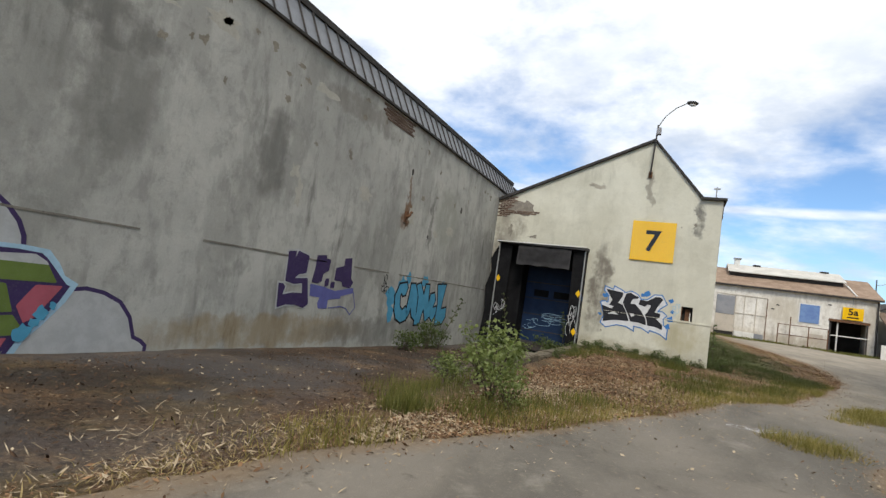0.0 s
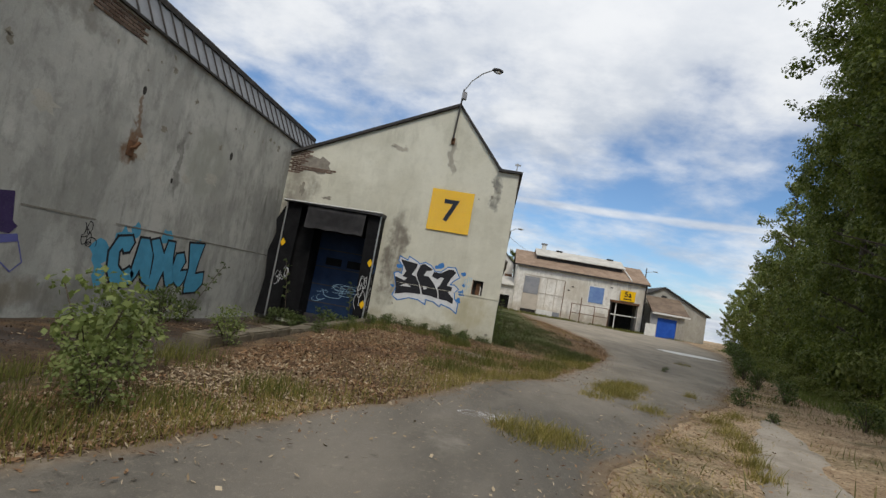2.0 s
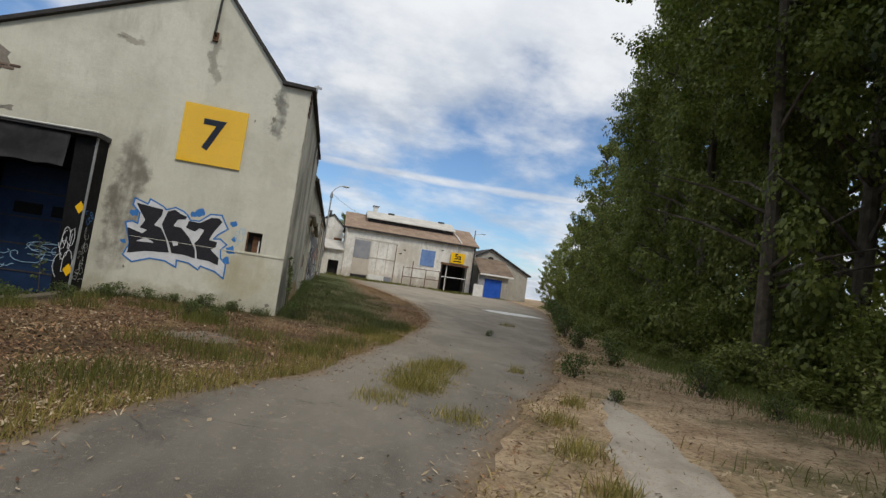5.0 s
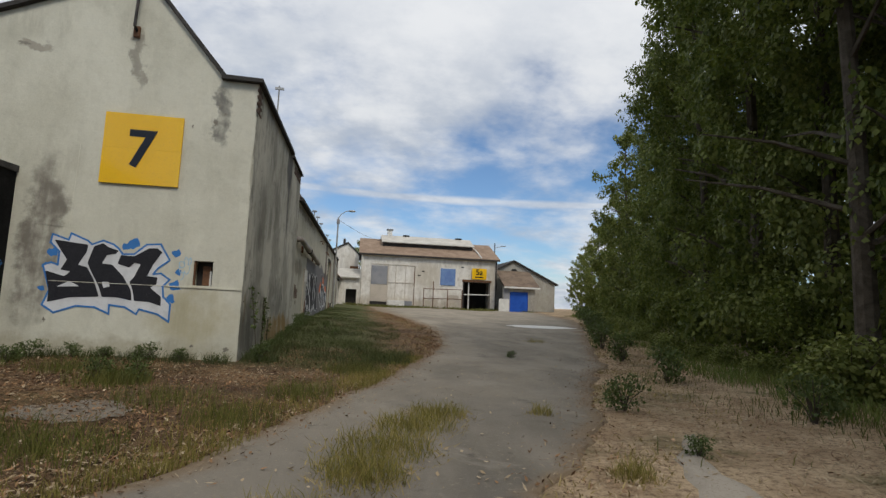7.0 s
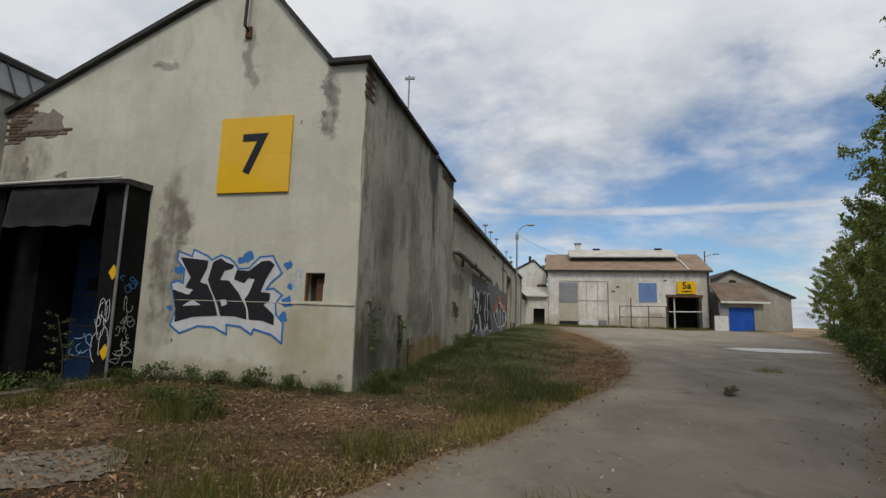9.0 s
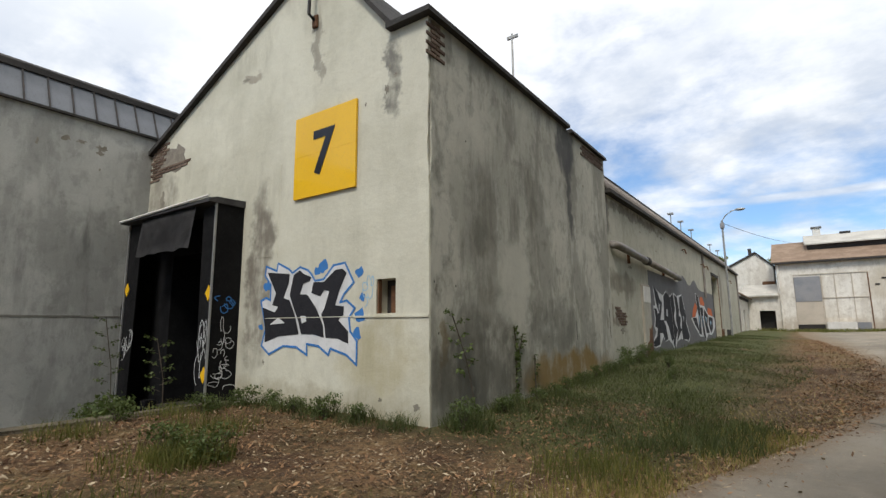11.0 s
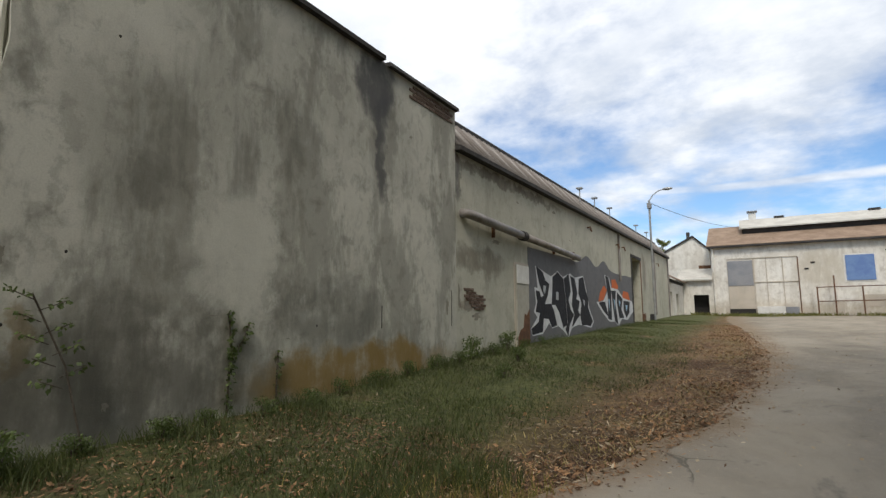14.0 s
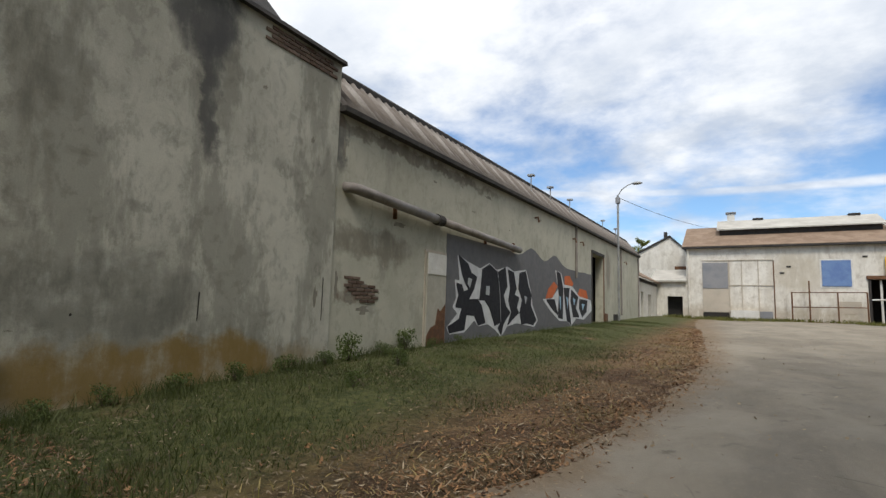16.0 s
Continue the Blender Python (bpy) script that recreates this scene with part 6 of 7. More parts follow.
def gz(xs, ys):
    """Heights of the ground sheet at many places at once."""
    i = np.clip(np.searchsorted(GXA, xs) - 1, 0, len(GXA) - 2)
    j = np.clip(np.searchsorted(GYA, ys) - 1, 0, len(GYA) - 2)
    fx = (xs - GXA[i]) / (GXA[i + 1] - GXA[i])
    fy = (ys - GYA[j]) / (GYA[j + 1] - GYA[j])
    return (GZ[j, i] * (1 - fx) + GZ[j, i + 1] * fx) * (1 - fy) + (GZ[j + 1, i] * (1 - fx) + GZ[j + 1, i + 1] * fx) * fy


def field_noise(xs, ys, s, k):
    return np.array([noise.noise(Vector((a * s, b * s, k))) for a, b in zip(xs, ys)])


def edge_l(ys):
    return np.interp(ys, [p[0] for p in LEFT_EDGE], [p[1] for p in LEFT_EDGE])


def edge_r(ys):
    return np.interp(ys, [p[0] for p in RIGHT_EDGE], [p[1] for p in RIGHT_EDGE])


def tree_x(ys):
    return np.interp(ys, [p[0] for p in TREE_LINE], [p[1] for p in TREE_LINE])


def blades(name, label, xs, ys, h, mat, width=0.009, lean=0.45, seed=0):
    """Grass: a bent two-piece blade at each place."""
    r = np.random.default_rng(seed)
    n = len(xs)
    z = gz(xs, ys)
    a = r.random(n) * 6.283
    hh = h * (0.45 + 0.8 * r.random(n))
    b = r.random(n) * 6.283
    ln = lean * hh * (0.3 + r.random(n))
    sx, sy = np.cos(a) * width, np.sin(a) * width
    base = np.stack([xs, ys, z - 0.01], 1)
    side = np.stack([sx, sy, 0 * sx], 1)
    bend = np.stack([np.cos(b) * ln, np.sin(b) * ln, 0 * ln], 1)
    up = np.stack([0 * hh, 0 * hh, hh], 1)
    vv = np.stack([base - side, base + side, base + up * 0.55 + bend * 0.35 + side * 0.8, base + up * 0.55 + bend * 0.35 - side * 0.8, base + up + bend], 1).reshape(-1, 3)
    me = bpy.data.meshes.new(name)
    me.vertices.add(5 * n)
    me.vertices.foreach_set("co", vv.astype(np.float32).ravel())
    idx = (np.arange(n)[:, None] * 5 + np.array([0, 1, 2, 3, 3, 2, 4])[None, :]).astype(np.int32)
    me.loops.add(7 * n)
    me.loops.foreach_set("vertex_index", idx.ravel())
    me.polygons.add(2 * n)
    st = (np.arange(n)[:, None] * 7 + np.array([0, 4])[None, :]).astype(np.int32)
    me.polygons.foreach_set("loop_start", st.ravel())
    me.update(calc_edges=True)
    me.validate()
    me.materials.append(mat)
    return tagged(new(name, me), label, "grass", kind="stuff")


def chips(name, label, xs, ys, size, mat, seed=0, tilt=0.35, aspect=0.35, lift=0.016):
    """Dead leaves, twigs and chips lying about: small bent quads."""
    r = np.random.default_rng(seed)
    n = len(xs)
    c = np.stack([xs, ys, gz(xs, ys) + lift + 0.022 * r.random(n)], 1)
    a = r.random(n) * 6.283
    d = np.stack([np.cos(a), np.sin(a), tilt * r.normal(size=n)], 1)
    s = np.stack([-np.sin(a), np.cos(a), tilt * r.normal(size=n)], 1)
    ln = (size * (0.4 + 1.0 * r.random(n) ** 2))[:, None]
    w_ = ln * aspect * (0.4 + r.random((n, 1)))
    vv = np.stack([c - d * ln * 0.5, c + s * w_ * 0.5, c + d * ln * 0.5, c - s * w_ * 0.5], 1).reshape(-1, 3)
    return tagged(new(name, leaf_mesh(name, vv, mat)), label, "litter", kind="stuff")


m_grass = per_piece("green_grass", (0.08, 0.09, 0.020), (0.22, 0.20, 0.06), 0.6, island=True, translucent=0.25)
# darker copy of the grass: the bank's shade is put into its colour
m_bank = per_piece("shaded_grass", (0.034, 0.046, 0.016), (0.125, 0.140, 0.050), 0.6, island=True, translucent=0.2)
m_tuft = per_piece("yellowing_grass", (0.15, 0.14, 0.03), (0.42, 0.33, 0.11), 0.6, island=True, translucent=0.25)
m_straw = per_piece("dry_grass", (0.26, 0.19, 0.075), (0.46, 0.36, 0.17), 0.8, island=True, translucent=0.15)
m_litter = per_piece("dead_leaves", (0.06, 0.029, 0.014), (0.37, 0.215, 0.11), 0.9, island=True)
m_chip = per_piece("pale_chips", (0.28, 0.205, 0.12), (0.52, 0.43, 0.30), 0.9, island=True)
m_weed = per_piece("weed_leaf", (0.05, 0.075, 0.022), (0.14, 0.175, 0.06), 0.55, island=True, translucent=0.25)

R = np.random.default_rng(41)


def keep(xs, ys, s, k, cut):
    """Patchy: keeps the places where a slow noise is over cut."""
    q = field_noise(xs, ys, s, k) + 0.25 * R.normal(size=len(xs))
    return xs[q > cut], ys[q > cut]


def cluster(places):
    """Points gathered in round tufts: (x, y, radius, count)."""
    xs, ys = [], []
    for x, y, rad, n in places:
        q = R.random(n) ** 0.7 * rad
        a = R.random(n) * 6.283
        xs.append(x + q * np.cos(a))
        ys.append(y + q * np.sin(a))
    return np.concatenate(xs), np.concatenate(ys)


def off_strip(xs, ys, share=0.35):
    """Leaves the pale strip beside the lane mostly bare."""
    a = edge_r(ys) + 1.0
    ok = (xs < a) | (xs > a + 0.85) | (ys > 12.6) | (R.random(len(xs)) < share)
    return xs[ok], ys[ok]


# verge on the wall's side of the lane
ys = R.uniform(2.2, 21.5, 24000)
xs = edge_l(ys) - 0.02 - np.abs(R.normal(size=len(ys))) * 0.55 + 0.18
xs, ys = keep(xs, ys, 0.7, 2.0, 0.2)
blades("verge_grass", "green grass growing along the ragged asphalt edge", xs, ys, 0.14, m_tuft, 0.0032, seed=1)
ys = R.uniform(0.5, 22, 11000)
xs = edge_l(ys) + 0.12 - np.abs(R.normal(size=len(ys))) * 0.35
xs, ys = keep(xs, ys, 0.9, 5.0, -0.05)
blades("dry_verge_grass", "yellow dry grass along the asphalt edge", xs, ys, 0.055, m_straw, 0.0045, 1.8, seed=2)
# tufts through the asphalt
tufts = [(1.62, 7.12, 0.40, 900), (1.2, 7.2, 0.14, 140), (5.4, 11.5, 0.16, 160), (3.35, 11.7, 0.35, 450), (3.55, 12.3, 0.45, 700), (3.9, 13.1, 0.42, 700), (4.25, 13.7, 0.35, 500), (3.4, 11.5, 0.30, 300), (2.9, 10.9, 0.3, 200), (5.5, 13.75, 0.14, 120),
         (3.6, 10.3, 0.28, 200), (4.4, 9.5, 0.22, 200), (4.2, 8.6, 0.18, 180), (3.9, 7.8, 0.16, 150), (3.7, 7.2, 0.15, 120), (4.7, 10.5, 0.2, 150), (9.4, 24.9, 0.35, 160)]
xs, ys = cluster(tufts)
blades("lane_tufts", "tall green grass tufts growing through the asphalt", xs, ys, 0.17, m_tuft, 0.0032, 0.6, seed=3)
xs, ys = cluster([(x, y, r_ * 1.35, int(n * 0.8)) for x, y, r_, n in tufts])
blades("lane_straw", "dry straw round the grass tufts", xs, ys, 0.07, m_straw, 0.006, 1.6, seed=4)
# taller clumps near the start and along the kerb
xs, ys = cluster([(-2.35, 4.25, 0.3, 700), (-1.75, 4.75, 0.45, 500), (-2.9, 5.6, 0.7, 700), (-1.4, 5.6, 0.5, 450), (-2.5, 7.4, 0.6, 500), (-1.0, 6.7, 0.35, 300), (0.1, 15.2, 0.5, 400), (-0.9, 16.3, 0.6, 500), (0.15, 15.5, 0.4, 900), (-2.2, 14.2, 0.35, 300), (-1.8, 15.2, 0.4, 300), (-2.3, 13.2, 0.4, 300), (-2.3, 16.6, 0.5, 350),
                  (0.4, 10.4, 0.6, 700), (1.0, 12.2, 0.6, 700), (2.1, 13.3, 0.5, 600), (2.6, 15.0, 0.5, 600), (3.3, 17.4, 0.6, 800), (1.2, 14.2, 0.6, 400), (0.2, 12.6, 0.5, 350), (-3.6, 15.4, 0.8, 500)])
blades("tall_grass", "clumps of tall green and yellowing grass", xs, ys, 0.21, m_grass, 0.0032, 0.5, seed=5)
# bank along the side wall
ys = R.uniform(17.6, 50, 60000)
xs = 1.15 + np.abs(R.normal(size=len(ys))) * 1.35
xs, ys = keep(xs, ys, 0.55, 9.0, 0.07)
k_ = xs < edge_l(ys) - 0.4
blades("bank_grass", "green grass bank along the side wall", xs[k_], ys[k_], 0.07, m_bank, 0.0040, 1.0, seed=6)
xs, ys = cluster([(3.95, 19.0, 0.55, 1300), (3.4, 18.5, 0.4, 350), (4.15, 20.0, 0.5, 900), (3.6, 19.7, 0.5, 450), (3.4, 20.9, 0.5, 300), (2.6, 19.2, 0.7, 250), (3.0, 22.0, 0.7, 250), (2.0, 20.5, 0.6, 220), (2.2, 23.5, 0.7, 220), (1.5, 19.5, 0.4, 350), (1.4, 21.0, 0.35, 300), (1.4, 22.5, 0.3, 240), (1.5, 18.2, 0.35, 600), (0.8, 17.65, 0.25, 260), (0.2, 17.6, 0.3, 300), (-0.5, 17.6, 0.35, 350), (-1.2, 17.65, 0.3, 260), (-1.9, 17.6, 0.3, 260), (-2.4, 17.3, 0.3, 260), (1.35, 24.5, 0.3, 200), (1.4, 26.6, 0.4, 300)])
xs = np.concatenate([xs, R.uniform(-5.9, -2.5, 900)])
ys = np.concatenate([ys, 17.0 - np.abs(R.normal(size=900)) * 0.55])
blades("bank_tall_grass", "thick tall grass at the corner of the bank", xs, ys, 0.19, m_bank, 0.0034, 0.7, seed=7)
ys = R.uniform(19, 48, 3500)
xs = edge_l(ys) - 0.1 - np.abs(R.normal(size=len(ys))) * 0.55
xs, ys = keep(xs, ys, 0.6, 12.0, 0.0)
k_ = xs > 1.2
blades("bank_straw", "dry straw between bank and lane", xs[k_], ys[k_], 0.06, m_straw, 0.007, 1.8, seed=8)
ys = np.concatenate([R.uniform(17.95, 30, 2600), R.uniform(30, 46, 1200)])
xs = 1.14 + np.abs(R.normal(size=len(ys))) * 0.16
xs, ys = keep(xs, ys, 0.9, 51.0, -0.1)
# dark here comes from the shade mixed into the bank grass colour
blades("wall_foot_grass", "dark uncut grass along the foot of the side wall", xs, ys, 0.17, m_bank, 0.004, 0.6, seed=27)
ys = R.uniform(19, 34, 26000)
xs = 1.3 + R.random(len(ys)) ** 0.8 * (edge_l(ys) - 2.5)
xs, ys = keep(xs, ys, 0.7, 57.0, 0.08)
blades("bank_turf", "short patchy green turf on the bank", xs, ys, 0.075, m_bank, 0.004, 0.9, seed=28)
# tree side of the lane
ys = R.uniform(3, 55, 42000)
f = R.random(len(ys)) ** 0.6
xs = edge_r(ys) + 0.4 + f * (tree_x(ys) + 0.6 - edge_r(ys))
xs, ys = keep(xs, ys, 0.5, 15.0, 0.26)
xs, ys = off_strip(xs, ys)
blades("tree_side_grass", "patchy green weeds below the trees", xs, ys, 0.17, m_grass, 0.005, 0.6, seed=9)
ys = R.uniform(9, 55, 26000)
xs = tree_x(ys) - 1.5 + R.random(len(ys)) * 2.4
xs, ys = keep(xs, ys, 0.6, 71.0, 0.0)
m_fresh = per_piece("fresh_grass", (0.10, 0.14, 0.03), (0.25, 0.29, 0.08), 0.6, island=True, translucent=0.25)
blades("tree_foot_grass", "fresh green grass along the foot of the trees", xs, ys, 0.24, m_fresh, 0.007, 0.6, seed=33)
ys = R.uniform(2, 40, 16000)
xs = edge_r(ys) - 0.1 + np.abs(R.normal(size=len(ys))) * 0.9
xs, ys = keep(xs, ys, 0.8, 18.0, 0.0)
xs, ys = off_strip(xs, ys)
blades("tree_side_straw", "dry straw along the lane on the tree side", xs, ys, 0.06, m_straw, 0.007, 1.7, seed=10)

ys = R.uniform(60.5, 66.4, 9000)
xs = R.uniform(1.5, 23, len(ys))
xs, ys = keep(xs, ys, 0.35, 44.0, -0.1 + 0.0)
k_ = ys > 62.5 + 2.2 * np.sin(xs * 0.7)
blades("yard_grass", "weedy grass strip along the workshop wall", xs[k_], ys[k_], 0.26, m_grass, 0.02, 0.6, seed=19)

# leaf litter and chips
ys = R.uniform(3.5, 21, 80000)
xs = -2.2 + R.random(len(ys)) * (edge_l(ys) + 2.3)
k_ = (ys < 17.8) | (xs > 1.2)
xs, ys = keep(xs[k_], ys[k_], 0.5, 21.0, -0.3)
chips("leaf_litter", "brown dead leaves and twigs covering the ground", xs, ys, 0.05, m_litter, 11)
ys = np.concatenate([R.uniform(3.0, 17.5, 16000), R.uniform(3.5, 13.0, 16000)])
xs = -2.2 + R.random(len(ys)) * (edge_l(ys) + 2.25)
xs, ys = keep(xs, ys, 0.45, 24.0, -0.05)
chips("pale_leaf_litter", "pale dry leaves and chips on the ground", xs, ys, 0.05, m_chip, 12)
ys = R.uniform(19, 46, 34000)
xs = np.clip(edge_l(ys) - np.abs(R.normal(size=len(ys))) * 0.85 + 0.25, 1.2, 99)
xs, ys = keep(xs, ys, 0.6, 27.0, -0.05)
m_orange = per_piece("orange_dead_leaves", (0.10, 0.05, 0.025), (0.44, 0.25, 0.12), 0.9, island=True)
chips("verge_litter", "orange brown leaf litter beside the lane", xs, ys, 0.055, m_orange, 13)
ys = R.uniform(18.2, 32, 26000)
xs = 1.25 + R.random(len(ys)) * (edge_l(ys) - 1.3)
xs, ys = keep(xs, ys, 0.55, 61.0, 0.02)
m_mixed = per_piece("mixed_litter", (0.045, 0.034, 0.022), (0.30, 0.235, 0.155), 0.9, island=True)
chips("bank_litter", "brown twigs and leaf scraps strewn over the bank", xs, ys, 0.055, m_mixed, 31, aspect=0.22)
ys = R.uniform(19, 44, 2600)
xs = np.clip(edge_l(ys) - np.abs(R.normal(size=len(ys))) * 0.7 + 0.2, 1.2, 99)
chips("verge_chips", "pale twigs and straw beside the lane", xs, ys, 0.09, m_chip, 14, aspect=0.15)
ys = R.uniform(3, 42, 60000)
xs = edge_r(ys) + R.random(len(ys)) ** 0.8 * (tree_x(ys) + 1.0 - edge_r(ys))
xs, ys = keep(xs, ys, 0.4, 30.0, 0.0)
m_dry = per_piece("dry_brown_leaves", (0.16, 0.095, 0.055), (0.46, 0.31, 0.19), 0.9, island=True)
xs, ys = off_strip(xs, ys)
chips("tree_litter", "brown leaf litter between the lane and the trees", xs, ys, 0.05, m_dry, 15)
ys = R.uniform(3, 30, 40000)
xs = edge_r(ys) + 0.3 + R.random(len(ys)) * (tree_x(ys) - edge_r(ys))
xs, ys = off_strip(xs, ys)
chips("tree_side_chips", "pale dry twigs between the lane and the trees", xs, ys, 0.05, m_chip, 16, aspect=0.3)
ys = R.uniform(-1, 17, 26000)
xs = R.uniform(-6.1, -2.4, len(ys))
xs, ys = keep(xs, ys, 0.5, 33.0, -0.3)
m_bed = per_piece("rotten_leaves", (0.028, 0.017, 0.011), (0.13, 0.075, 0.04), 0.9, island=True)
chips("bed_litter", "dark leaf litter at the foot of the warehouse wall", xs, ys, 0.045, m_bed, 17)
ys = R.uniform(-1, 16, 800)
xs = R.uniform(-6.0, -2.5, len(ys))
chips("bed_chips", "pale scraps scattered over dark leaf litter", xs, ys, 0.05, m_chip, 20, aspect=0.5)
ys = R.uniform(-1, 6, 3000)
xs = edge_l(ys) - np.abs(R.normal(size=len(ys))) * 0.9
xs, ys = keep(xs, ys, 0.6, 36.0, 0.0)
chips("straw_litter", "scattered straw on worn asphalt", xs, ys, 0.09, m_chip, 18, aspect=0.12)

ys = R.uniform(0, 40, 15000)
xs = np.where(R.random(len(ys)) < 0.55, edge_l(ys), edge_r(ys)) + R.normal(size=len(ys)) * 0.28
chips("edge_debris", "crumbled litter and straw strewn over the asphalt edge", xs, ys, 0.045, m_litter, 21, lift=0.026)
ys = R.uniform(0, 40, 9000)
xs = np.where(R.random(len(ys)) < 0.6, edge_l(ys), edge_r(ys)) + R.normal(size=len(ys)) * 0.32
chips("edge_straw", "pale straw bits strewn over the asphalt edge", xs, ys, 0.06, m_chip, 22, aspect=0.14, lift=0.026)
ys = R.uniform(2, 45, 2600)
xs = edge_l(ys) + R.random(len(ys)) * (edge_r(ys) - edge_l(ys))
chips("lane_debris", "scattered stones and leaves on the asphalt", xs, ys, 0.04, m_chip, 23, aspect=0.6, lift=0.026)

# pale worn concrete strip beside the lane
m_slab = speckled("pale_worn_concrete", (0.25, 0.22, 0.18), (0.37, 0.33, 0.275), (0.17, 0.12, 0.075), 1.2, 0.95, 0.01)
sv, sf = [], []
yy = list(np.arange(2.0, 12.8, 0.25))
for y in yy:
    a = interp(RIGHT_EDGE, y) + 0.95 + 0.16 * noise.noise(Vector((3, y * 1.3, 0))) + 0.10 * noise.noise(Vector((3, y * 4.3, 7)))
    b = a + 0.95 + 0.3 * noise.noise(Vector((8, y * 0.9, 0))) + 0.14 * noise.noise(Vector((8, y * 3.9, 5)))
    b = a + (b - a) * interp([(2, 1), (9.5, 1), (12.8, 0.15)], y)
    for i in range(7):
        x = a + (b - a) * i / 6
        sv.append((x, y, ground_z(x, y) + (-0.02 if i in (0, 6) else 0.026)))
for j in range(len(yy) - 1):
    for i in range(6):
        sf.append((j * 7 + i, j * 7 + i + 1, (j + 1) * 7 + i + 1, (j + 1) * 7 + i))
tagged(new("pavement", mesh_from("pavement", sv, sf, m_slab, True)), "pale worn concrete strip beside the lane", "pavement", kind="structure")

# left-over piece of asphalt in the litter by the gable
bm = B()
rr = random.Random(12)
bm.faces.new([bm.verts.new((0.5 + 0.6 * math.cos(a) * rr.uniform(0.6, 1.1), 13.6 + 0.55 * math.sin(a) * rr.uniform(0.7, 1.15), 0)) for a in [6.2832 * k / 24 for k in range(24)]])
bmesh.ops.triangulate(bm, faces=bm.faces[:])
bmesh.ops.subdivide_edges(bm, edges=bm.edges[:], cuts=3, use_grid_fill=True)
for vv in bm.verts:
    vv.co.z = ground_z(vv.co.x, vv.co.y) + 0.012
tagged(part("pavement_remnant", bm, m_asphalt, None, "dark worn asphalt remnant among the litter"), category="pavement", kind="structure")

# white paint patch far up the lane
wp = thing("painted_patch", "white painted patch on the far asphalt", "road marking")
bm = B()
rr = random.Random(3)
bm.faces.new([bm.verts.new((12.9 + 1.9 * math.cos(a) * rr.uniform(0.8, 1.1), 33.7 + 1.3 * math.sin(a) * rr.uniform(0.75, 1.1), 0)) for a in [6.2832 * k / 22 for k in range(22)]])
bmesh.ops.triangulate(bm, faces=bm.faces[:])
bmesh.ops.subdivide_edges(bm, edges=bm.edges[:], cuts=3, use_grid_fill=True)
for vv in bm.verts:
    vv.co.z = ground_z(vv.co.x, vv.co.y) + 0.04
part("paint", bm, m_whitepaint, wp)


def shrub(label, seed, height, radius, clumps, per, size, mat, name="shrub", group=""):
    """A low bush: several stems and leaf clumps."""
    r = np.random.default_rng(seed)
    top = thing(name, label, "shrub", group)
    c = []
    for k in range(9):
        a = r.random() * 6.283
        q = radius * (0.3 + 0.6 * r.random())
        e = Vector((q * math.cos(a), q * math.sin(a), height * (0.5 + 0.5 * r.random())))
        part("stem", tube(B(), [(0, 0, -0.05), (e.x * 0.4, e.y * 0.4, e.z * 0.55), e], 0.012, 5, 0.4), m_bark, top)
        c.append(tuple(e))
    while len(c) < clumps:
        p = r.normal(size=3)
        p /= np.linalg.norm(p)
        p *= r.random() ** 0.4
        zz = height * (0.5 + 0.5 * p[2])
        q = radius * (0.75 + 0.35 * noise.noise(Vector((p[0] * 2, p[1] * 2, seed))))
        c.append((p[0] * q, p[1] * q, zz))
    o = new("foliage", leaf_mesh("foliage", leaves(r, np.array(c), radius * 0.34, per, size), mat))
    o.parent = top
    return top


m_bush = per_piece("bush_leaf", (0.13, 0.17, 0.05), (0.27, 0.31, 0.11), 0.5, island=True, translucent=0.35)
b0 = shrub("bushy pale green shrub standing in the dirt bed", 51, 0.92, 0.44, 34, 24, 0.055, m_bush, group="bed shrubs")
b0.location = (-1.9, 5.45, 0.1)
for x, y, s, h in ((-2.4, 6.5, 0.9, 0.8), (-1.6, 5.2, 0.6, 0.6), (-2.95, 6.7, 0.8, 0.55), (-2.6, 8.7, 0.7, 0.6)):
    c = copy_thing(b0, pose(x, y, ground_z(x, y) - 0.03, 0, 0, 70 * x))
    c.scale = (s, s, h)
b1 = shrub("low leafy green bush", 52, 0.6, 0.45, 30, 22, 0.06, m_weed, group="low bushes")
b1.location = (6.75, 14.1, ground_z(6.75, 14.1))
b1.scale = (0.7, 0.7, 0.7)
rng = random.Random(77)
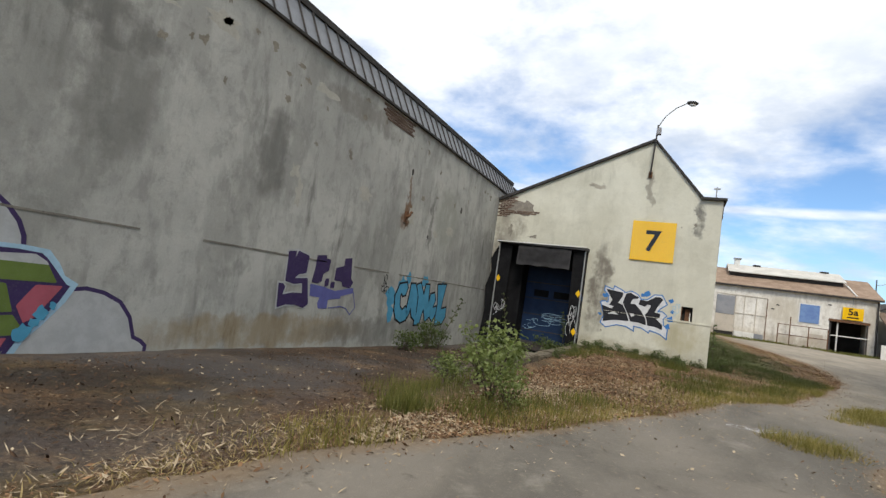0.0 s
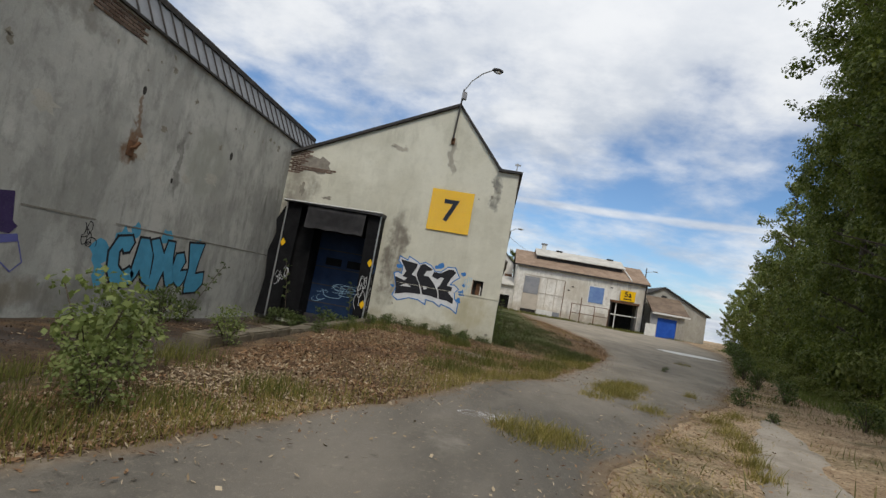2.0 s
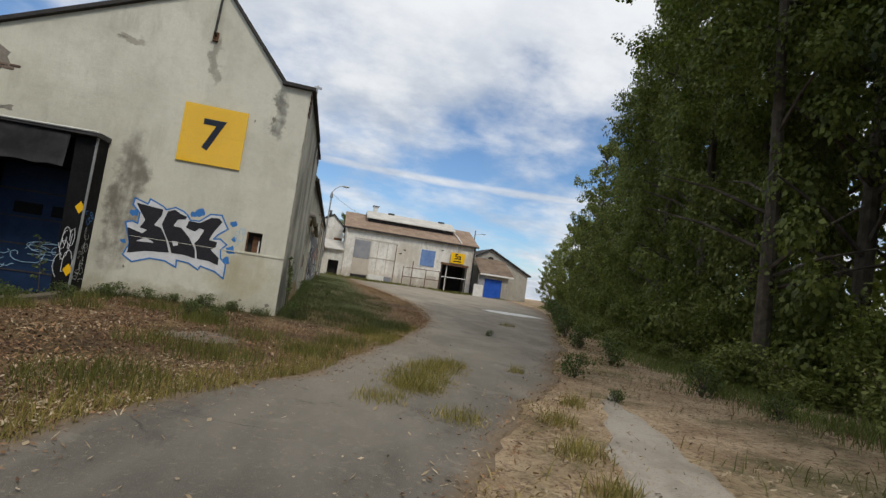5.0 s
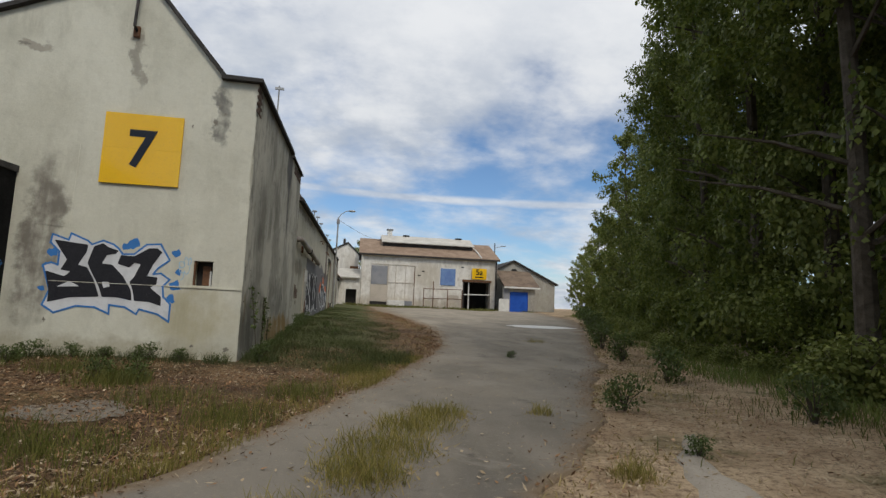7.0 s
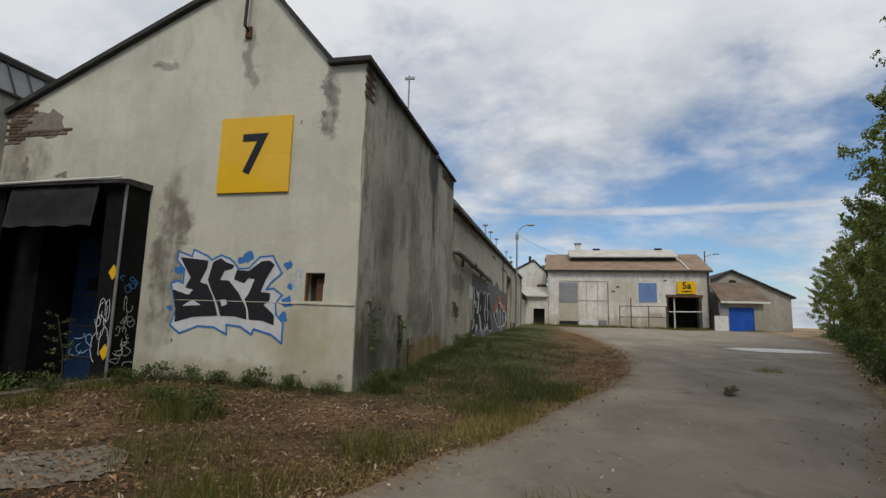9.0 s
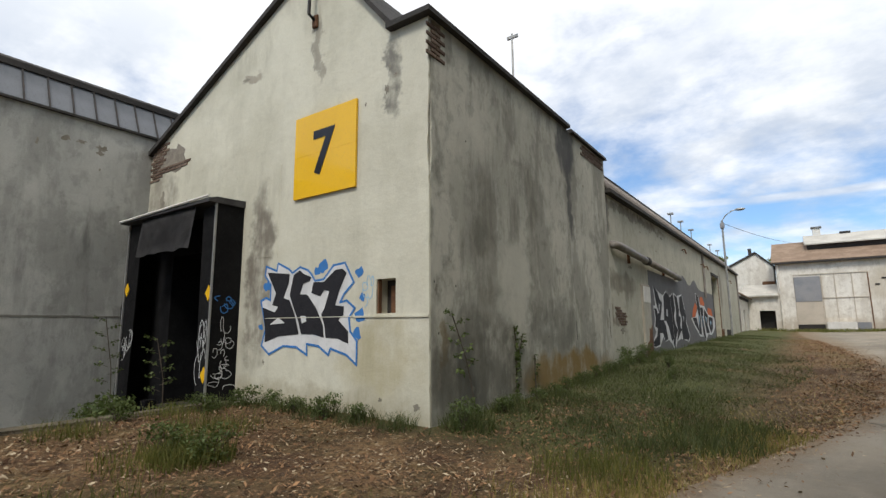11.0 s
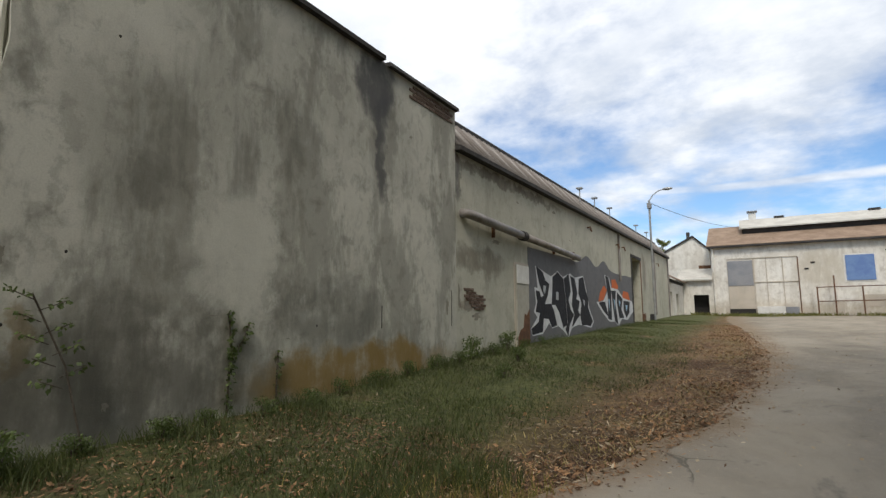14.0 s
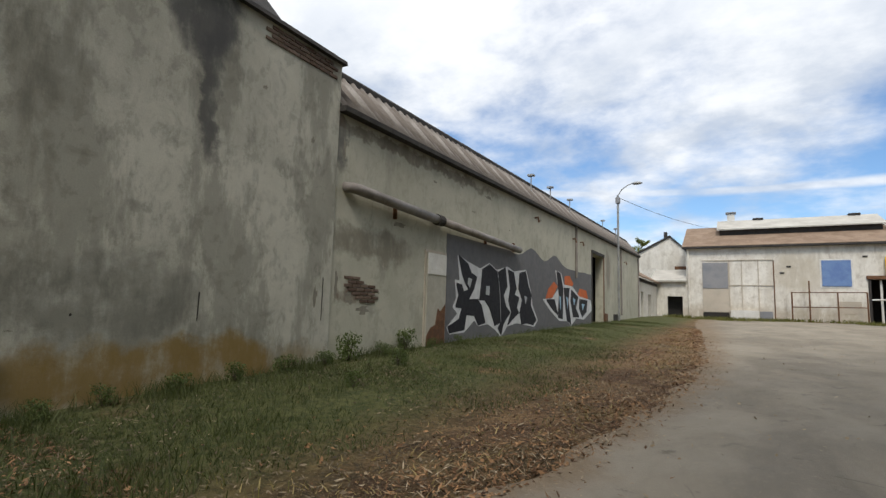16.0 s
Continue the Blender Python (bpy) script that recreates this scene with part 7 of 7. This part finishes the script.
for x, y, s in ((1.3, 18.6, 0.35), (1.28, 19.8, 0.3), (1.32, 20.5, 0.35), (1.28, 21.8, 0.3), (1.3, 22.6, 0.4), (1.28, 23.4, 0.35), (1.3, 24.2, 0.45), (1.35, 25.0, 0.4), (1.3, 28.3, 0.35), (1.3, 29.5, 0.3), (2.6, 24.2, 0.3), (2.2, 25.8, 0.4), (-0.35, 17.55, 0.55), (-1.0, 17.6, 0.4), (-1.55, 17.65, 0.4), (-2.2, 17.6, 0.55), (0.2, 17.6, 0.35), (-3.0, 16.7, 0.9), (-3.7, 16.4, 1.0), (-4.9, 16.6, 0.9), (-2.9, 17.0, 0.8), (1.5, 18.0, 0.5), (1.35, 19.3, 0.4), (1.35, 21.2, 0.35), (1.3, 25.6, 0.6), (1.3, 27.3, 0.6), (1.4, 26.4, 0.4), (-5.9, 10.9, 0.9), (-6.0, 12.2, 1.0), (-6.1, 13.2, 0.8), (-5.5, 16.9, 0.8), (-4.6, 16.7, 0.7), (-3.5, 16.9, 0.9), (-3.4, 7.6, 0.5), (-0.1, 15.4, 0.5), (0.3, 15.6, 0.55), (-2.35, 15.9, 0.5), (-2.5, 14.6, 0.4), (-2.3, 13.4, 0.35), (-2.35, 11.8, 0.4), (-2.1, 16.9, 0.5),
                (8.6, 11.6, 0.6), (8.7, 13.2, 0.8), (8.4, 9.4, 0.5), (9.0, 16.6, 0.9), (10.2, 20.4, 1.0), (11.2, 23.5, 1.1), (12.6, 26.6, 1.1), (14.5, 31, 1.4), (16, 34.5, 1.4), (8.3, 7.2, 0.8), (8.4, 5.0, 0.9), (18, 39, 1.5), (20.5, 45, 1.6), (23, 51, 1.6), (7.2, 20.5, 0.3), (6.3, 12.0, 0.35)):
    c = copy_thing(b1, pose(x, y, gz(np.array([x]), np.array([y]))[0] - 0.02, 0, 0, rng.uniform(0, 360)))
    c.scale = (s * rng.uniform(0.85, 1.15), s, s * rng.uniform(0.9, 1.3))
big = shrub("dense overhanging shrub at the foot of the trees", 53, 2.4, 1.3, 120, 40, 0.10, m_leaf, group="undergrowth")
big.location = (10.4, 9.0, 0.2)
for y in (-1, 2, 5.5, 12, 14.6, 17.4, 20.4, 23.4, 26.6, 30, 34, 38.5, 44, 50, 57):
    x = interp(TREE_LINE, y) + rng.uniform(0.9, 1.6)
    c = copy_thing(big, pose(x, y, ground_z(x, y) - 0.05, 0, 0, rng.uniform(0, 360)))
    s = rng.uniform(0.8, 1.2)
    c.scale = (s, s, s * rng.uniform(0.85, 1.2))

low = shrub("bright low bramble below the trees", 54, 0.8, 0.75, 70, 40, 0.07, m_leaf_b, group="low brambles")
low.location = (9.3, 10.0, ground_z(9.3, 10.0))
for k in range(34):
    y = -1 + 1.55 * k
    x = interp(TREE_LINE, y) + rng.uniform(-0.35, 0.8)
    c = copy_thing(low, pose(x, y, ground_z(x, y) - 0.05, 0, 0, rng.uniform(0, 360)))
    s = rng.uniform(0.6, 1.25)
    c.scale = (s, s, s * rng.uniform(0.6, 1.1))

# creepers and a sapling on the side wall
for label, pts, n in (("dark ivy stem climbing the side wall", [(1.13, 20.14, 0.1), (1.12, 20.16, 0.6), (1.12, 20.18, 0.85), (1.12, 20.12, 1.28)], 150),
                      ("dark ivy branch on the side wall", [(1.12, 20.18, 0.8), (1.12, 20.32, 0.95), (1.12, 20.40, 1.15)], 60),
                      ("short dark ivy stem on the side wall", [(1.13, 20.82, 0.15), (1.12, 20.83, 0.5), (1.12, 20.84, 0.8)], 60)):
    iv = thing("ivy", label, "ivy")
    t_ = B()
    tube(t_, pts, 0.012, 5)
    part("stem", t_, m_bark, iv)
    r = np.random.default_rng(n)
    cs = np.array([Vector(pts[k]).lerp(Vector(pts[k + 1]), q) for k in range(len(pts) - 1) for q in np.linspace(0, 1, max(3, n // 12))])
    o = new("foliage", leaf_mesh("foliage", leaves(r, cs + np.array([0.02, 0, 0]), 0.045, 5, 0.05), m_weed))
    o.parent = iv
for label, base, tip in (("thin leafy sapling against the side wall", (1.3, 18.66, 0.15), (1.2, 18.25, 1.45)), ("thin weed stalk beside the dock", (-3.2, 16.9, -0.2), (-3.35, 16.8, 1.15)), ("wispy sapling against the warehouse wall", (-6.1, 13.2, -0.3), (-6.0, 14.4, 1.1)), ("thin leafy sapling at the dock curtain", (-5.2, 17.0, -0.4), (-5.5, 16.9, 1.5))):
    sp = thing("sapling", label, "sapling")
    t_ = B()
    bs, tp = Vector(base), Vector(tip)
    tube(t_, [bs, bs.lerp(tp, 0.5) + Vector((0, 0.05, 0.05)), tp], 0.008, 5)
    cs = []
    for k in range(9):
        q = bs.lerp(tp, 0.4 + 0.07 * k)
        e = q + Vector((0.03, (0.18 if k % 2 else -0.18), 0.08))
        tube(t_, [q, e], 0.004, 4)
        cs += [tuple(e), tuple(q.lerp(e, 0.6))]
    part("stem", t_, m_bark, sp)
    r = np.random.default_rng(7)
    o = new("foliage", leaf_mesh("foliage", leaves(r, np.array(cs), 0.05, 7, 0.05), m_weed))
    o.parent = sp
